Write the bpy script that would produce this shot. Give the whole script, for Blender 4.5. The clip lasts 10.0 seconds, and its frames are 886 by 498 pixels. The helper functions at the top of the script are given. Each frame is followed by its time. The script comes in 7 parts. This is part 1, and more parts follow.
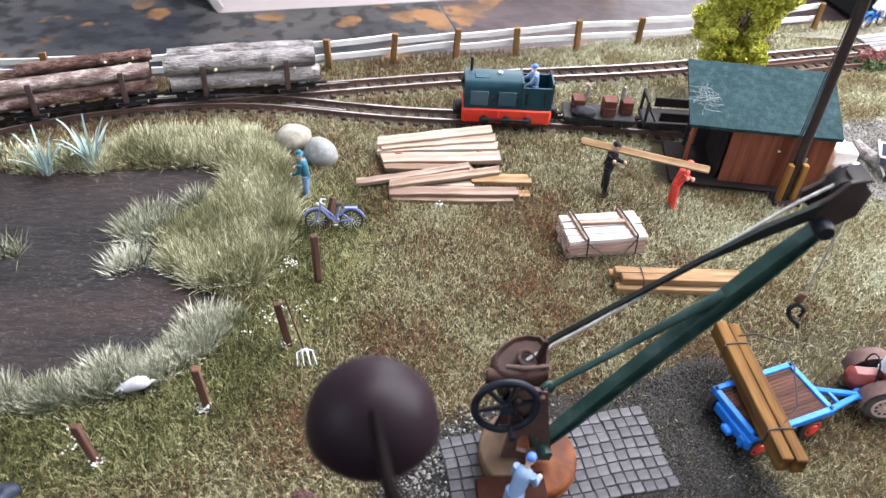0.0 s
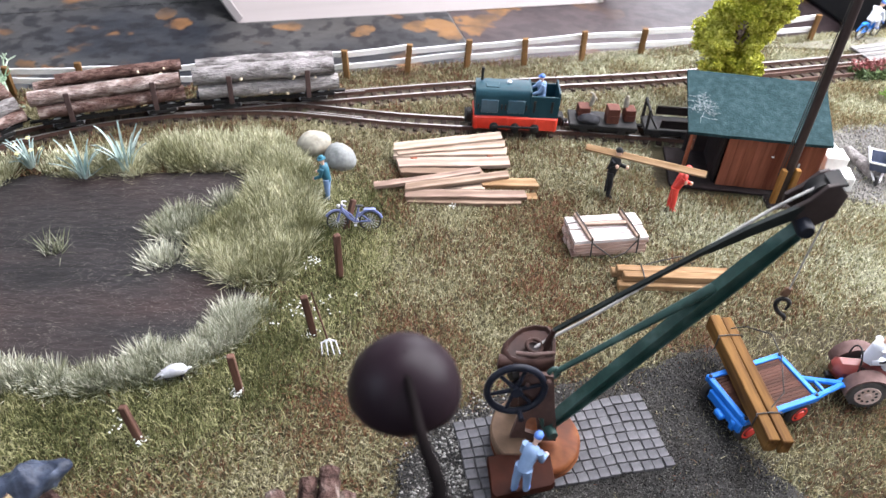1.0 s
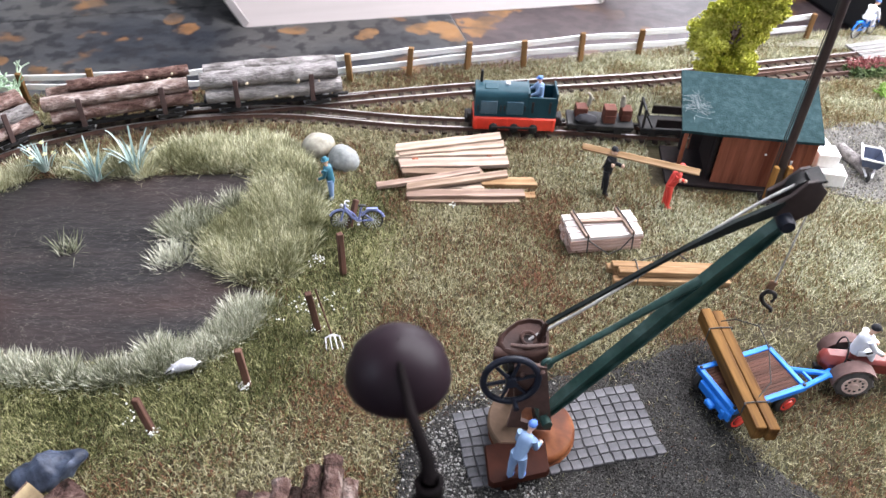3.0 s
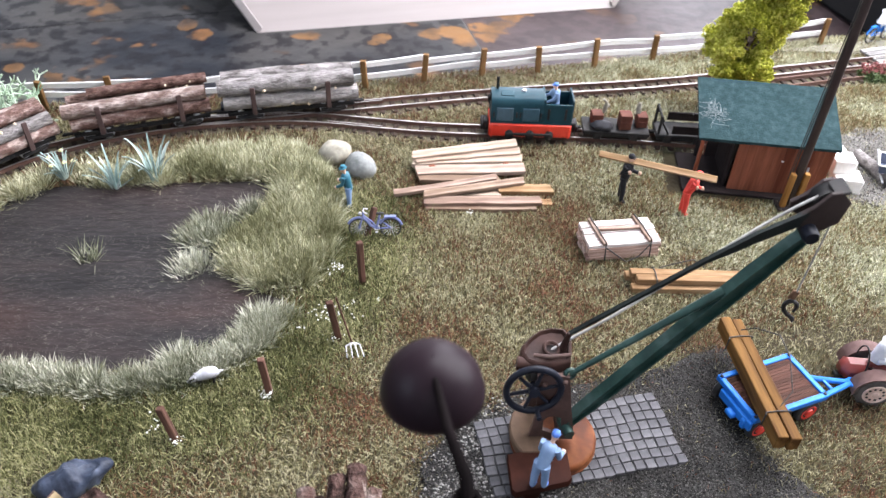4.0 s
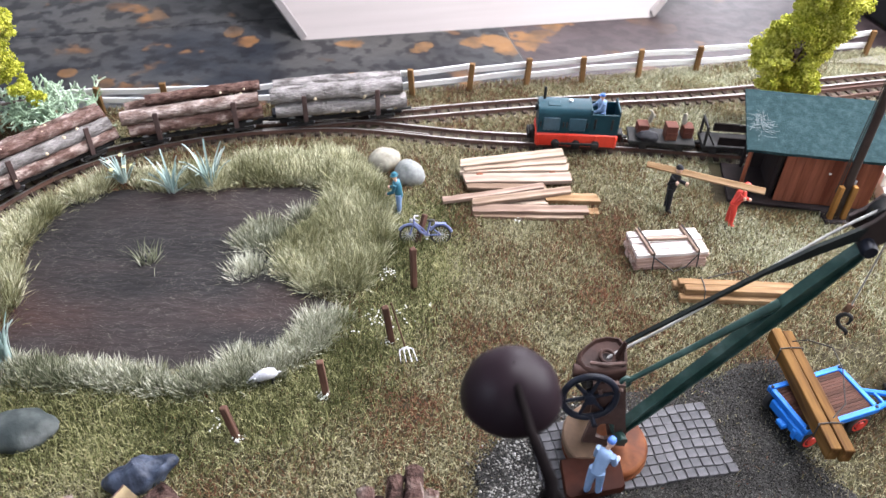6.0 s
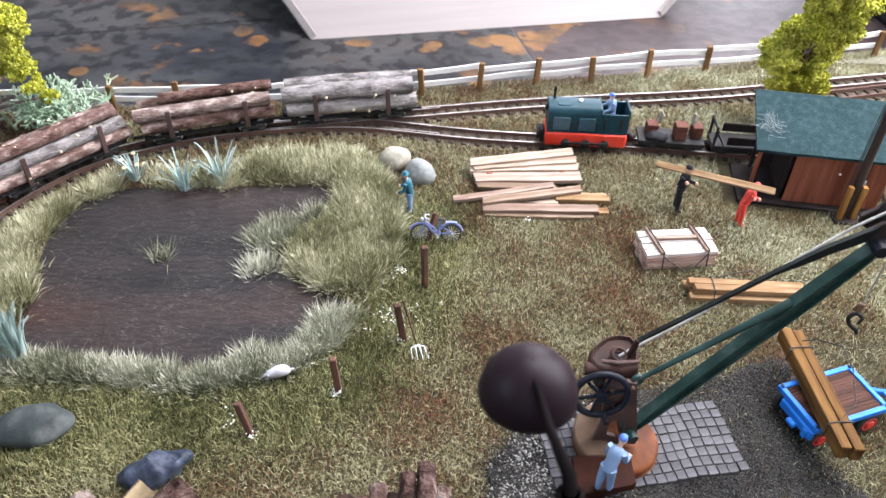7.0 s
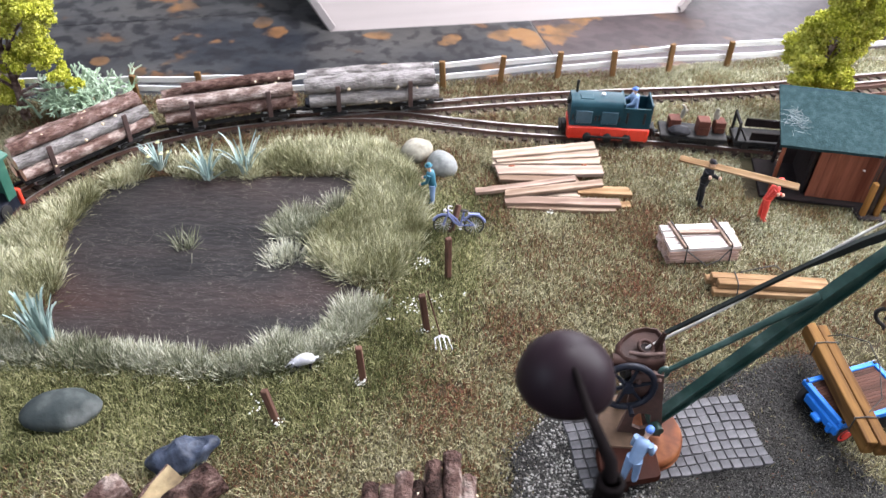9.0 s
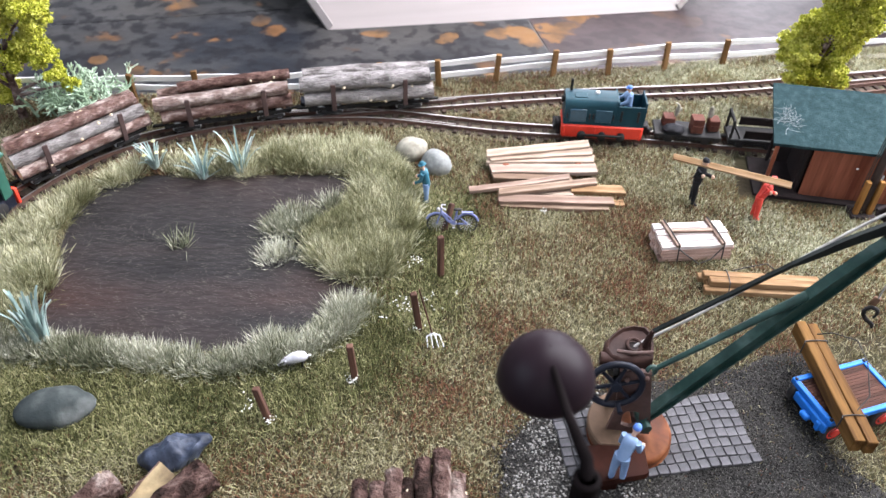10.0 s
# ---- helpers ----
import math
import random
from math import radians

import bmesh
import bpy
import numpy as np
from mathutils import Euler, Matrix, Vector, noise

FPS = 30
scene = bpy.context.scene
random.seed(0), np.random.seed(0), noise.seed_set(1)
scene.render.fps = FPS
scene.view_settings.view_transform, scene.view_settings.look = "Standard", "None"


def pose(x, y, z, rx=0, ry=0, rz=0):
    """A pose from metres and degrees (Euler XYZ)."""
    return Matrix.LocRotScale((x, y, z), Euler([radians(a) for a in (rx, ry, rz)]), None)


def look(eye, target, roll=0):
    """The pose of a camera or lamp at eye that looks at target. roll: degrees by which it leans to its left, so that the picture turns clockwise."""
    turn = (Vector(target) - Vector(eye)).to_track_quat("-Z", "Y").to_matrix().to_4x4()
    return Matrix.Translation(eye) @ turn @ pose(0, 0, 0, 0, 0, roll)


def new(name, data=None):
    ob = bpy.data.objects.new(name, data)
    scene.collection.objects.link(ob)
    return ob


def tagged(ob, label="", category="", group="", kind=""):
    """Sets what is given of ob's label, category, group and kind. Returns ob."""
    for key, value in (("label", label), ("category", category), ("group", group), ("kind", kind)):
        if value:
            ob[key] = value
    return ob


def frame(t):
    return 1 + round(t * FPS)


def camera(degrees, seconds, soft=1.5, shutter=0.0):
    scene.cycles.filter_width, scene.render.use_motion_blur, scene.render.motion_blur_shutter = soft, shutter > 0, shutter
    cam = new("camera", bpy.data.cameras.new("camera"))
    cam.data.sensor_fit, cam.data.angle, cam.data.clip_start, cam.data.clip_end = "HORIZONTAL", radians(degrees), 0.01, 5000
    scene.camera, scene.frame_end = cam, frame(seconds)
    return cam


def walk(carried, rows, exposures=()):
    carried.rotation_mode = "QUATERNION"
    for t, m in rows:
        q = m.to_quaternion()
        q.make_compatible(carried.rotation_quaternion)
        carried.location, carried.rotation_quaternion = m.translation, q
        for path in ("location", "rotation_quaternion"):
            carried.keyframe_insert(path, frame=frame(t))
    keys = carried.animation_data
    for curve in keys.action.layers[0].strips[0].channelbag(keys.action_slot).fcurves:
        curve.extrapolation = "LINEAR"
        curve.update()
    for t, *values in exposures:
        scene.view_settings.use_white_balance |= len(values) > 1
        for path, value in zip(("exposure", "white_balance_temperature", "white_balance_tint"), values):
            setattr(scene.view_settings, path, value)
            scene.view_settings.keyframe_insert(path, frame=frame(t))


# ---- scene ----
cam = camera(58.8, 10.0, soft=1.4)
METRES, EYE, TILT, LEAN, TURN = 0.0552, 0.1554, -41.24, -2.92, 0.0
ROWS = [
    (0.0, 0.0, 0.0, 0.0, 0.0, -0.0, 0.0),
    (0.5, -0.0305, -0.1618, -0.0009, 0.17, 0.24, -0.02),
    (1.0, -0.0388, -0.2882, -0.0279, 0.45, 0.28, -0.16),
    (1.5, -0.0176, -0.395, -0.0203, 0.8, 0.39, -0.13),
    (2.0, 0.0152, -0.4013, -0.0435, 0.96, 0.45, -0.05),
    (3.5, -0.0003, -0.4374, -0.0316, 1.17, 0.18, 0.39),
    (4.0, -0.0635, -0.4446, 0.0027, 1.47, 0.29, 0.3),
    (4.5, -0.1553, -0.5199, 0.0281, 2.09, 0.49, 0.04),
    (5.0, -0.2153, -0.5364, 0.0152, 2.6, 0.55, -0.28),
    (5.5, -0.2103, -0.5299, 0.0155, 2.94, 0.62, -0.48),
    (7.0, -0.2553, -0.565, 0.0129, 3.48, 0.55, -0.77),
    (7.5, -0.2851, -0.567, -0.0144, 3.6, 0.51, -1.08),
    (8.0, -0.3281, -0.5746, -0.0128, 3.69, 0.34, -1.28),
    (8.5, -0.3372, -0.5824, -0.0145, 3.9, 0.26, -1.4),
    (9.0, -0.342, -0.5832, -0.0123, 4.08, 0.2, -1.45),
    (9.5, -0.3107, -0.5933, -0.0075, 4.27, 0.09, -1.46),
    (10.0, -0.2781, -0.6003, -0.0026, 4.33, -0.02, -1.43),
]
walk(cam, [(t, pose(0, 0, EYE, TILT, LEAN, TURN) @ pose(METRES * x, METRES * y, METRES * z, 90 + pitch, roll, yaw)) for t, x, y, z, yaw, pitch, roll in ROWS])
cam.data.dof.use_dof = True
cam.data.dof.focus_distance = 0.235
cam.data.dof.aperture_fstop = 28.0

# ---- world and lights ----
world = bpy.data.worlds.new("world")
scene.world = world
world.use_nodes = True
_n = world.node_tree.nodes
_sky = _n.new("ShaderNodeTexSky")
_sky.sky_type = "NISHITA"
_sky.sun_disc = False
_sky.sun_elevation, _sky.sun_rotation = radians(45), radians(200)
world.node_tree.links.new(_sky.outputs[0], _n["Background"].inputs[0])
_n["Background"].inputs[1].default_value = 0.1


def area_light(name, eye, target, w, h, watts, colour):
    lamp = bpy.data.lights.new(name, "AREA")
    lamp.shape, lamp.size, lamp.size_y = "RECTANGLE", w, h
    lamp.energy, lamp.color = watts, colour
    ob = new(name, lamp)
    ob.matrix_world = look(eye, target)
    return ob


area_light("window_light_south", (0.10, -0.99, 0.74), (0.10, 0.3, 0.1), 0.9, 0.8, 2.0, (0.98, 0.94, 1.0))
area_light("window_light_west", (-1.24, -0.35, 0.82), (0.0, 0.15, 0.1), 0.7, 0.55, 9.0, (0.70, 0.82, 1.0))
# North: unseen opening, set near to brighten the far side.
area_light("window_light_north", (0.24, 0.89, 0.58), (0.22, 0.0, 0.20), 0.36, 1.12, 11.0, (0.93, 0.92, 1.0))
# East: added fill with no known source, brightens the right rear.
area_light("window_light_east", (0.43, 0.33, 0.40), (0.08, 0.22, 0.0), 0.5, 0.6, 15.0, (0.95, 0.94, 1.0))
# Overhead: unseen lamp added for bright tops and the jib's shadow.
area_light("skylight", (0.23, 0.56, 1.30), (0.20, 0.45, 0.0), 0.40, 0.40, 20.0, (0.94, 0.93, 1.0))

# ---- mesh tools: all lengths below are millimetres ----
MM = 0.001


def rot(rx=0, ry=0, rz=0):
    return np.array(Euler((radians(rx), radians(ry), radians(rz))).to_matrix())


class Geo:
    """Collects the faces of one mesh, in millimetres."""

    def __init__(self):
        self.v, self.f, self.m, self.k = [], [], [], 0

    def use(self, k):
        self.k = k
        return self

    def add(self, verts, faces, turn=None, at=(0, 0, 0)):
        verts = np.asarray(verts, float)
        if turn is not None:
            verts = verts @ turn.T
        verts = verts + np.asarray(at, float)
        n = len(self.v)
        self.v.extend(verts.tolist())
        self.f.extend([[n + i for i in f] for f in faces])
        self.m.extend([self.k] * len(faces))
        return self

    def box(self, at, size, turn=None, bevel=0.0):
        hx, hy, hz = (s / 2 for s in size)
        b = min(bevel, hx * 0.9, hy * 0.9, hz * 0.9)
        if b <= 0:
            v = [(x * hx, y * hy, z * hz) for x in (-1, 1) for y in (-1, 1) for z in (-1, 1)]
            f = [(0, 1, 3, 2), (4, 6, 7, 5), (0, 4, 5, 1), (2, 3, 7, 6), (0, 2, 6, 4), (1, 5, 7, 3)]
            return self.add(v, f, turn, at)
        v, idx = [], {}
        for x in (-1, 1):
            for y in (-1, 1):
                for z in (-1, 1):
                    for a in range(3):
                        idx[x, y, z, a] = len(v)
                        c = [x * (hx - b), y * (hy - b), z * (hz - b)]
                        c[a] = (x * hx, y * hy, z * hz)[a]
                        v.append(c)
        f = []
        for a in range(3):
            p, q = (a + 1) % 3, (a + 2) % 3
            for s in (-1, 1):
                loop = []
                for u, w in ((-1, -1), (1, -1), (1, 1), (-1, 1)):
                    k = [0, 0, 0]
                    k[a], k[p], k[q] = s, u, w
                    loop.append(idx[(*k, a)])
                f.append(loop if s > 0 else loop[::-1])
            for u in (-1, 1):
                for w in (-1, 1):
                    k0, k1 = [0, 0, 0], [0, 0, 0]
                    k0[a], k1[a] = -1, 1
                    k0[p] = k1[p] = u
                    k0[q] = k1[q] = w
                    loop = [idx[(*k0, p)], idx[(*k1, p)], idx[(*k1, q)], idx[(*k0, q)]]
                    f.append(loop if u * w < 0 else loop[::-1])
        for x in (-1, 1):
            for y in (-1, 1):
                for z in (-1, 1):
                    loop = [idx[x, y, z, 0], idx[x, y, z, 1], idx[x, y, z, 2]]
                    f.append(loop if x * y * z > 0 else loop[::-1])
        return self.add(v, f, turn, at)

    def tube(self, pts, r, n=8, caps=True, flat=1.0):
        pts = [Vector(p) for p in pts]
        radii = r if isinstance(r, (list, tuple)) else [r] * len(pts)
        v, f = [], []
        up = None
        for i, p in enumerate(pts):
            d = (pts[min(i + 1, len(pts) - 1)] - pts[max(i - 1, 0)]).normalized()
            if up is None:
                up = Vector((0, 0, 1)) if abs(d.z) < 0.9 else Vector((1, 0, 0))
            side = d.cross(up).normalized()
            up = side.cross(d).normalized()
            for k in range(n):
                a = 2 * math.pi * k / n
                v.append(p + (side * math.cos(a) + up * math.sin(a) * flat) * radii[i])
        for i in range(len(pts) - 1):
            for k in range(n):
                a, b = i * n + k, i * n + (k + 1) % n
                f.append((a, b, b + n, a + n))
        if caps:
            f.append(list(range(n))[::-1])
            f.append([(len(pts) - 1) * n + k for k in range(n)])
        return self.add(v, f)

    def cyl(self, a, b, r0, r1=None, n=14, caps=True):
        return self.tube([a, b], [r0, r0 if r1 is None else r1], n, caps)

    def lathe(self, profile, at=(0, 0, 0), n=24, turn=None):
        """profile: (radius, height) from bottom to top."""
        v, f = [], []
        for r, z in profile:
            for k in range(n):
                a = 2 * math.pi * k / n
                v.append((r * math.cos(a), r * math.sin(a), z))
        for i in range(len(profile) - 1):
            for k in range(n):
                a, b = i * n + k, i * n + (k + 1) % n
                f.append((a, b, b + n, a + n))
        f.append(list(range(n))[::-1])
        f.append([(len(profile) - 1) * n + k for k in range(n)])
        return self.add(v, f, turn, at)

    def ring(self, at, big, small, turn=None, n=28, k=8):
        """A torus about the local z axis."""
        v, f = [], []
        for i in range(n):
            a = 2 * math.pi * i / n
            for j in range(k):
                b = 2 * math.pi * j / k
                r = big + small * math.cos(b)
                v.append((r * math.cos(a), r * math.sin(a), small * math.sin(b)))
        for i in range(n):
            for j in range(k):
                i2, j2 = (i + 1) % n, (j + 1) % k
                f.append((i * k + j, i2 * k + j, i2 * k + j2, i * k + j2))
        return self.add(v, f, turn, at)

    def ball(self, at, radii, n=12, rings=8, rough=0.0, seed=0, turn=None, scale=0.25):
        v, f = [(0, 0, -1)], []
        for i in range(1, rings):
            p = -math.pi / 2 + math.pi * i / rings
            for k in range(n):
                a = 2 * math.pi * k / n
                v.append((math.cos(p) * math.cos(a), math.cos(p) * math.sin(a), math.sin(p)))
        v.append((0, 0, 1))
        for k in range(n):
            k2 = (k + 1) % n
            f.append((0, 1 + k2, 1 + k))
            for i in range(rings - 2):
                f.append((1 + i * n + k, 1 + i * n + k2, 1 + (i + 1) * n + k2, 1 + (i + 1) * n + k))
            top = 1 + (rings - 2) * n
            f.append((top + k, top + k2, len(v) - 1))
        r = np.asarray(radii, float) if not np.isscalar(radii) else np.full(3, float(radii))
        out = []
        for p in v:
            q = Vector(p)
            s = 1.0
            if rough:
                s += rough * noise.noise(q * (1 / scale) * 0.5 + Vector((seed * 7.3, seed * 3.1, seed)))
            out.append(np.array(p) * r * s)
        return self.add(out, f, turn, at)

    def prism(self, poly, z0, z1, turn=None, at=(0, 0, 0)):
        n = len(poly)
        v = [(x, y, z0) for x, y in poly] + [(x, y, z1) for x, y in poly]
        f = [list(range(n))[::-1], list(range(n, 2 * n))]
        f += [(i, (i + 1) % n, n + (i + 1) % n, n + i) for i in range(n)]
        return self.add(v, f, turn, at)

    def log(self, a, b, r, seed=0, n=14, steps=12, rough=0.12, knots=0):
        """A piece of a branch: bark is slot 0, the sawn ends are slot 1."""
        a, b = Vector(a), Vector(b)
        d = (b - a).normalized()
        side = d.cross(Vector((0, 0, 1)) if abs(d.z) < 0.9 else Vector((1, 0, 0))).normalized()
        up = side.cross(d)
        rng = random.Random(seed)
        bow = [rng.uniform(-0.12, 0.12) * r for _ in range(2)]
        bumps = [(rng.uniform(0.1, 0.9), rng.uniform(0, 6.28)) for _ in range(knots)]
        v, f = [], []
        for i in range(steps + 1):
            t = i / steps
            c = a.lerp(b, t) + side * bow[0] * math.sin(math.pi * t) + up * bow[1] * math.sin(math.pi * t)
            for k in range(n):
                g = 2 * math.pi * k / n
                w = noise.noise(Vector((t * (b - a).length / r * 0.8 + seed * 5.1, math.cos(g) * 1.3, math.sin(g) * 1.3 + seed)))
                s = r * (1 + rough * w)
                for kt, kg in bumps:
                    dt, dg = (t - kt) * (b - a).length / r, (g - kg + math.pi) % (2 * math.pi) - math.pi
                    s += 0.35 * r * math.exp(-(dt * dt + dg * dg) * 6)
                v.append(c + (side * math.cos(g) + up * math.sin(g)) * s)
        for i in range(steps):
            for k in range(n):
                p, q = i * n + k, i * n + (k + 1) % n
                f.append((p, q, q + n, p + n))
        self.use(0).add(v, f)
        for kt, kg in bumps:
            c = a.lerp(b, kt) + (side * math.cos(kg) + up * math.sin(kg)) * r * 1.05
            self.use(1).ball(c, (r * 0.26, r * 0.26, r * 0.26), 8, 6)
        self.use(1).add(v[:n], [list(range(n))[::-1]])
        self.add(v[-n:], [list(range(n))])
        return self.use(0)


def mesh_of(name, geo, mats, smooth=40):
    me = bpy.data.meshes.new(name)
    me.from_pydata((np.array(geo.v) * MM).tolist(), [], geo.f)
    for m in mats if isinstance(mats, (list, tuple)) else [mats]:
        me.materials.append(m)
    me.polygons.foreach_set("material_index", geo.m)
    if smooth:
        me.polygons.foreach_set("use_smooth", [True] * len(geo.f))
        me.set_sharp_from_angle(angle=radians(smooth))
    me.update()
    return me


def at(x, y, z=0.0, rz=0.0, rx=0.0, ry=0.0):
    return pose(x * MM, y * MM, z * MM, rx, ry, rz)


def part(name, geo, mats, parent=None, label="", m=None, smooth=40):
    me = geo if isinstance(geo, bpy.types.Mesh) else mesh_of(name, geo, mats, smooth)
    ob = new(name, me)
    ob.parent = parent
    if m is not None:
        ob.matrix_basis = m
    return tagged(ob, label) if label else ob


def thing(name, label, category, m=None, group="", kind=""):
    ob = new(name)
    ob.empty_display_size = 0.005
    if m is not None:
        ob.matrix_basis = m
    return tagged(ob, label, category, group, kind)


def solid(name, geo, mats, label, category, m=None, group="", kind="", smooth=40):
    return tagged(part(name, geo, mats, None, "", m, smooth), label, category, group, kind)


def spline(pts, step=2.0):
    """Even steps along a smooth curve through the points."""
    p = [np.array(q, float) for q in pts]
    p = [2 * p[0] - p[1], *p, 2 * p[-1] - p[-2]]
    dense = []
    for i in range(1, len(p) - 2):
        for t in np.linspace(0, 1, 40, endpoint=False):
            dense.append(0.5 * (2 * p[i] + (p[i + 1] - p[i - 1]) * t + (2 * p[i - 1] - 5 * p[i] + 4 * p[i + 1] - p[i + 2]) * t * t + (3 * p[i] - p[i - 1] - 3 * p[i + 1] + p[i + 2]) * t**3))
    dense.append(p[-2])
    dense = np.array(dense)
    s = np.r_[0, np.cumsum(np.linalg.norm(np.diff(dense, axis=0), axis=1))]
    want = np.arange(0, s[-1], step)
    return np.stack([np.interp(want, s, dense[:, k]) for k in range(dense.shape[1])], 1)


def inside(poly, x, y):
    """Which of the points x, y lie in the polygon."""
    x, y = np.asarray(x), np.asarray(y)
    hit = np.zeros(x.shape, bool)
    for i in range(len(poly)):
        (x0, y0), (x1, y1) = poly[i - 1], poly[i]
        if y0 != y1:
            hit ^= ((y0 > y) != (y1 > y)) & (x < (x1 - x0) * (y - y0) / (y1 - y0) + x0)
    return hit


def off_line(line, x, y):
    """The distance of each point from a polyline."""
    best = np.full(np.shape(x), 1e9)
    for (x0, y0), (x1, y1) in zip(line[:-1], line[1:]):
        dx, dy = x1 - x0, y1 - y0
        t = np.clip(((x - x0) * dx + (y - y0) * dy) / (dx * dx + dy * dy + 1e-9), 0, 1)
        best = np.minimum(best, np.hypot(x - x0 - t * dx, y - y0 - t * dy))
    return best


# ---- materials ----
def mat(name, colours, scale=150.0, fine=900.0, rough=0.6, metal=0.0, bump=0.25, depth=0.15, grain=0.25, rnd=0.0, stretch=(1, 1, 1), coat=0.0, island=0.0, rough_var=0.1, world_space=False, detail=3.0, spec=0.5):
    """colours run over a broad noise; a fine one adds grain and relief (depth in millimetres); rnd varies each object, island each loose piece."""
    m = bpy.data.materials.new(name)
    m.use_nodes = True
    nt = m.node_tree
    b = nt.nodes["Principled BSDF"]
    if world_space:
        co = nt.nodes.new("ShaderNodeNewGeometry").outputs["Position"]
    else:
        co = nt.nodes.new("ShaderNodeTexCoord").outputs["Object"]
    mp = nt.nodes.new("ShaderNodeMapping")
    mp.inputs["Scale"].default_value = stretch
    nt.links.new(co, mp.inputs[0])
    n1, n2 = nt.nodes.new("ShaderNodeTexNoise"), nt.nodes.new("ShaderNodeTexNoise")
    for n, s, d in ((n1, scale, detail), (n2, fine, 3.0)):
        n.inputs["Scale"].default_value, n.inputs["Detail"].default_value = s, d
        nt.links.new(mp.outputs[0], n.inputs["Vector"])
    ramp = nt.nodes.new("ShaderNodeValToRGB")
    el = ramp.color_ramp.elements
    while len(el) < len(colours):
        el.new(0.5)
    for i, c in enumerate(colours):
        el[i].position = 0.32 + 0.36 * i / max(1, len(colours) - 1)
        el[i].color = (*c, 1)
    fac = n1.outputs["Fac"]

    def maths(op, a, k):
        q = nt.nodes.new("ShaderNodeMath")
        q.operation = op
        for i, w in enumerate((a, k)):
            if isinstance(w, (int, float)):
                q.inputs[i].default_value = w
            else:
                nt.links.new(w, q.inputs[i])
        return q.outputs[0]

    if rnd:
        r = nt.nodes.new("ShaderNodeObjectInfo").outputs["Random"]
        fac = maths("ADD", fac, maths("MULTIPLY", maths("SUBTRACT", r, 0.5), rnd))
    if island:
        r = nt.nodes.new("ShaderNodeNewGeometry").outputs["Random Per Island"]
        fac = maths("ADD", fac, maths("MULTIPLY", maths("SUBTRACT", r, 0.5), island))
    nt.links.new(fac, ramp.inputs[0])
    mix = nt.nodes.new("ShaderNodeHueSaturation")
    nt.links.new(ramp.outputs[0], mix.inputs["Color"])
    nt.links.new(maths("ADD", maths("MULTIPLY", n2.outputs["Fac"], 2 * grain), 1 - grain), mix.inputs["Value"])
    nt.links.new(mix.outputs[0], b.inputs["Base Color"])
    b.inputs["Metallic"].default_value = metal
    b.inputs["Coat Weight"].default_value = coat
    b.inputs["Specular IOR Level"].default_value = spec
    nt.links.new(maths("ADD", maths("MULTIPLY", n1.outputs["Fac"], 2 * rough_var), rough - rough_var), b.inputs["Roughness"])
    if bump:
        bn = nt.nodes.new("ShaderNodeBump")
        bn.inputs["Strength"].default_value, bn.inputs["Distance"].default_value = bump, depth * MM
        nt.links.new(n2.outputs["Fac"], bn.inputs["Height"])
        nt.links.new(bn.outputs[0], b.inputs["Normal"])
    return m


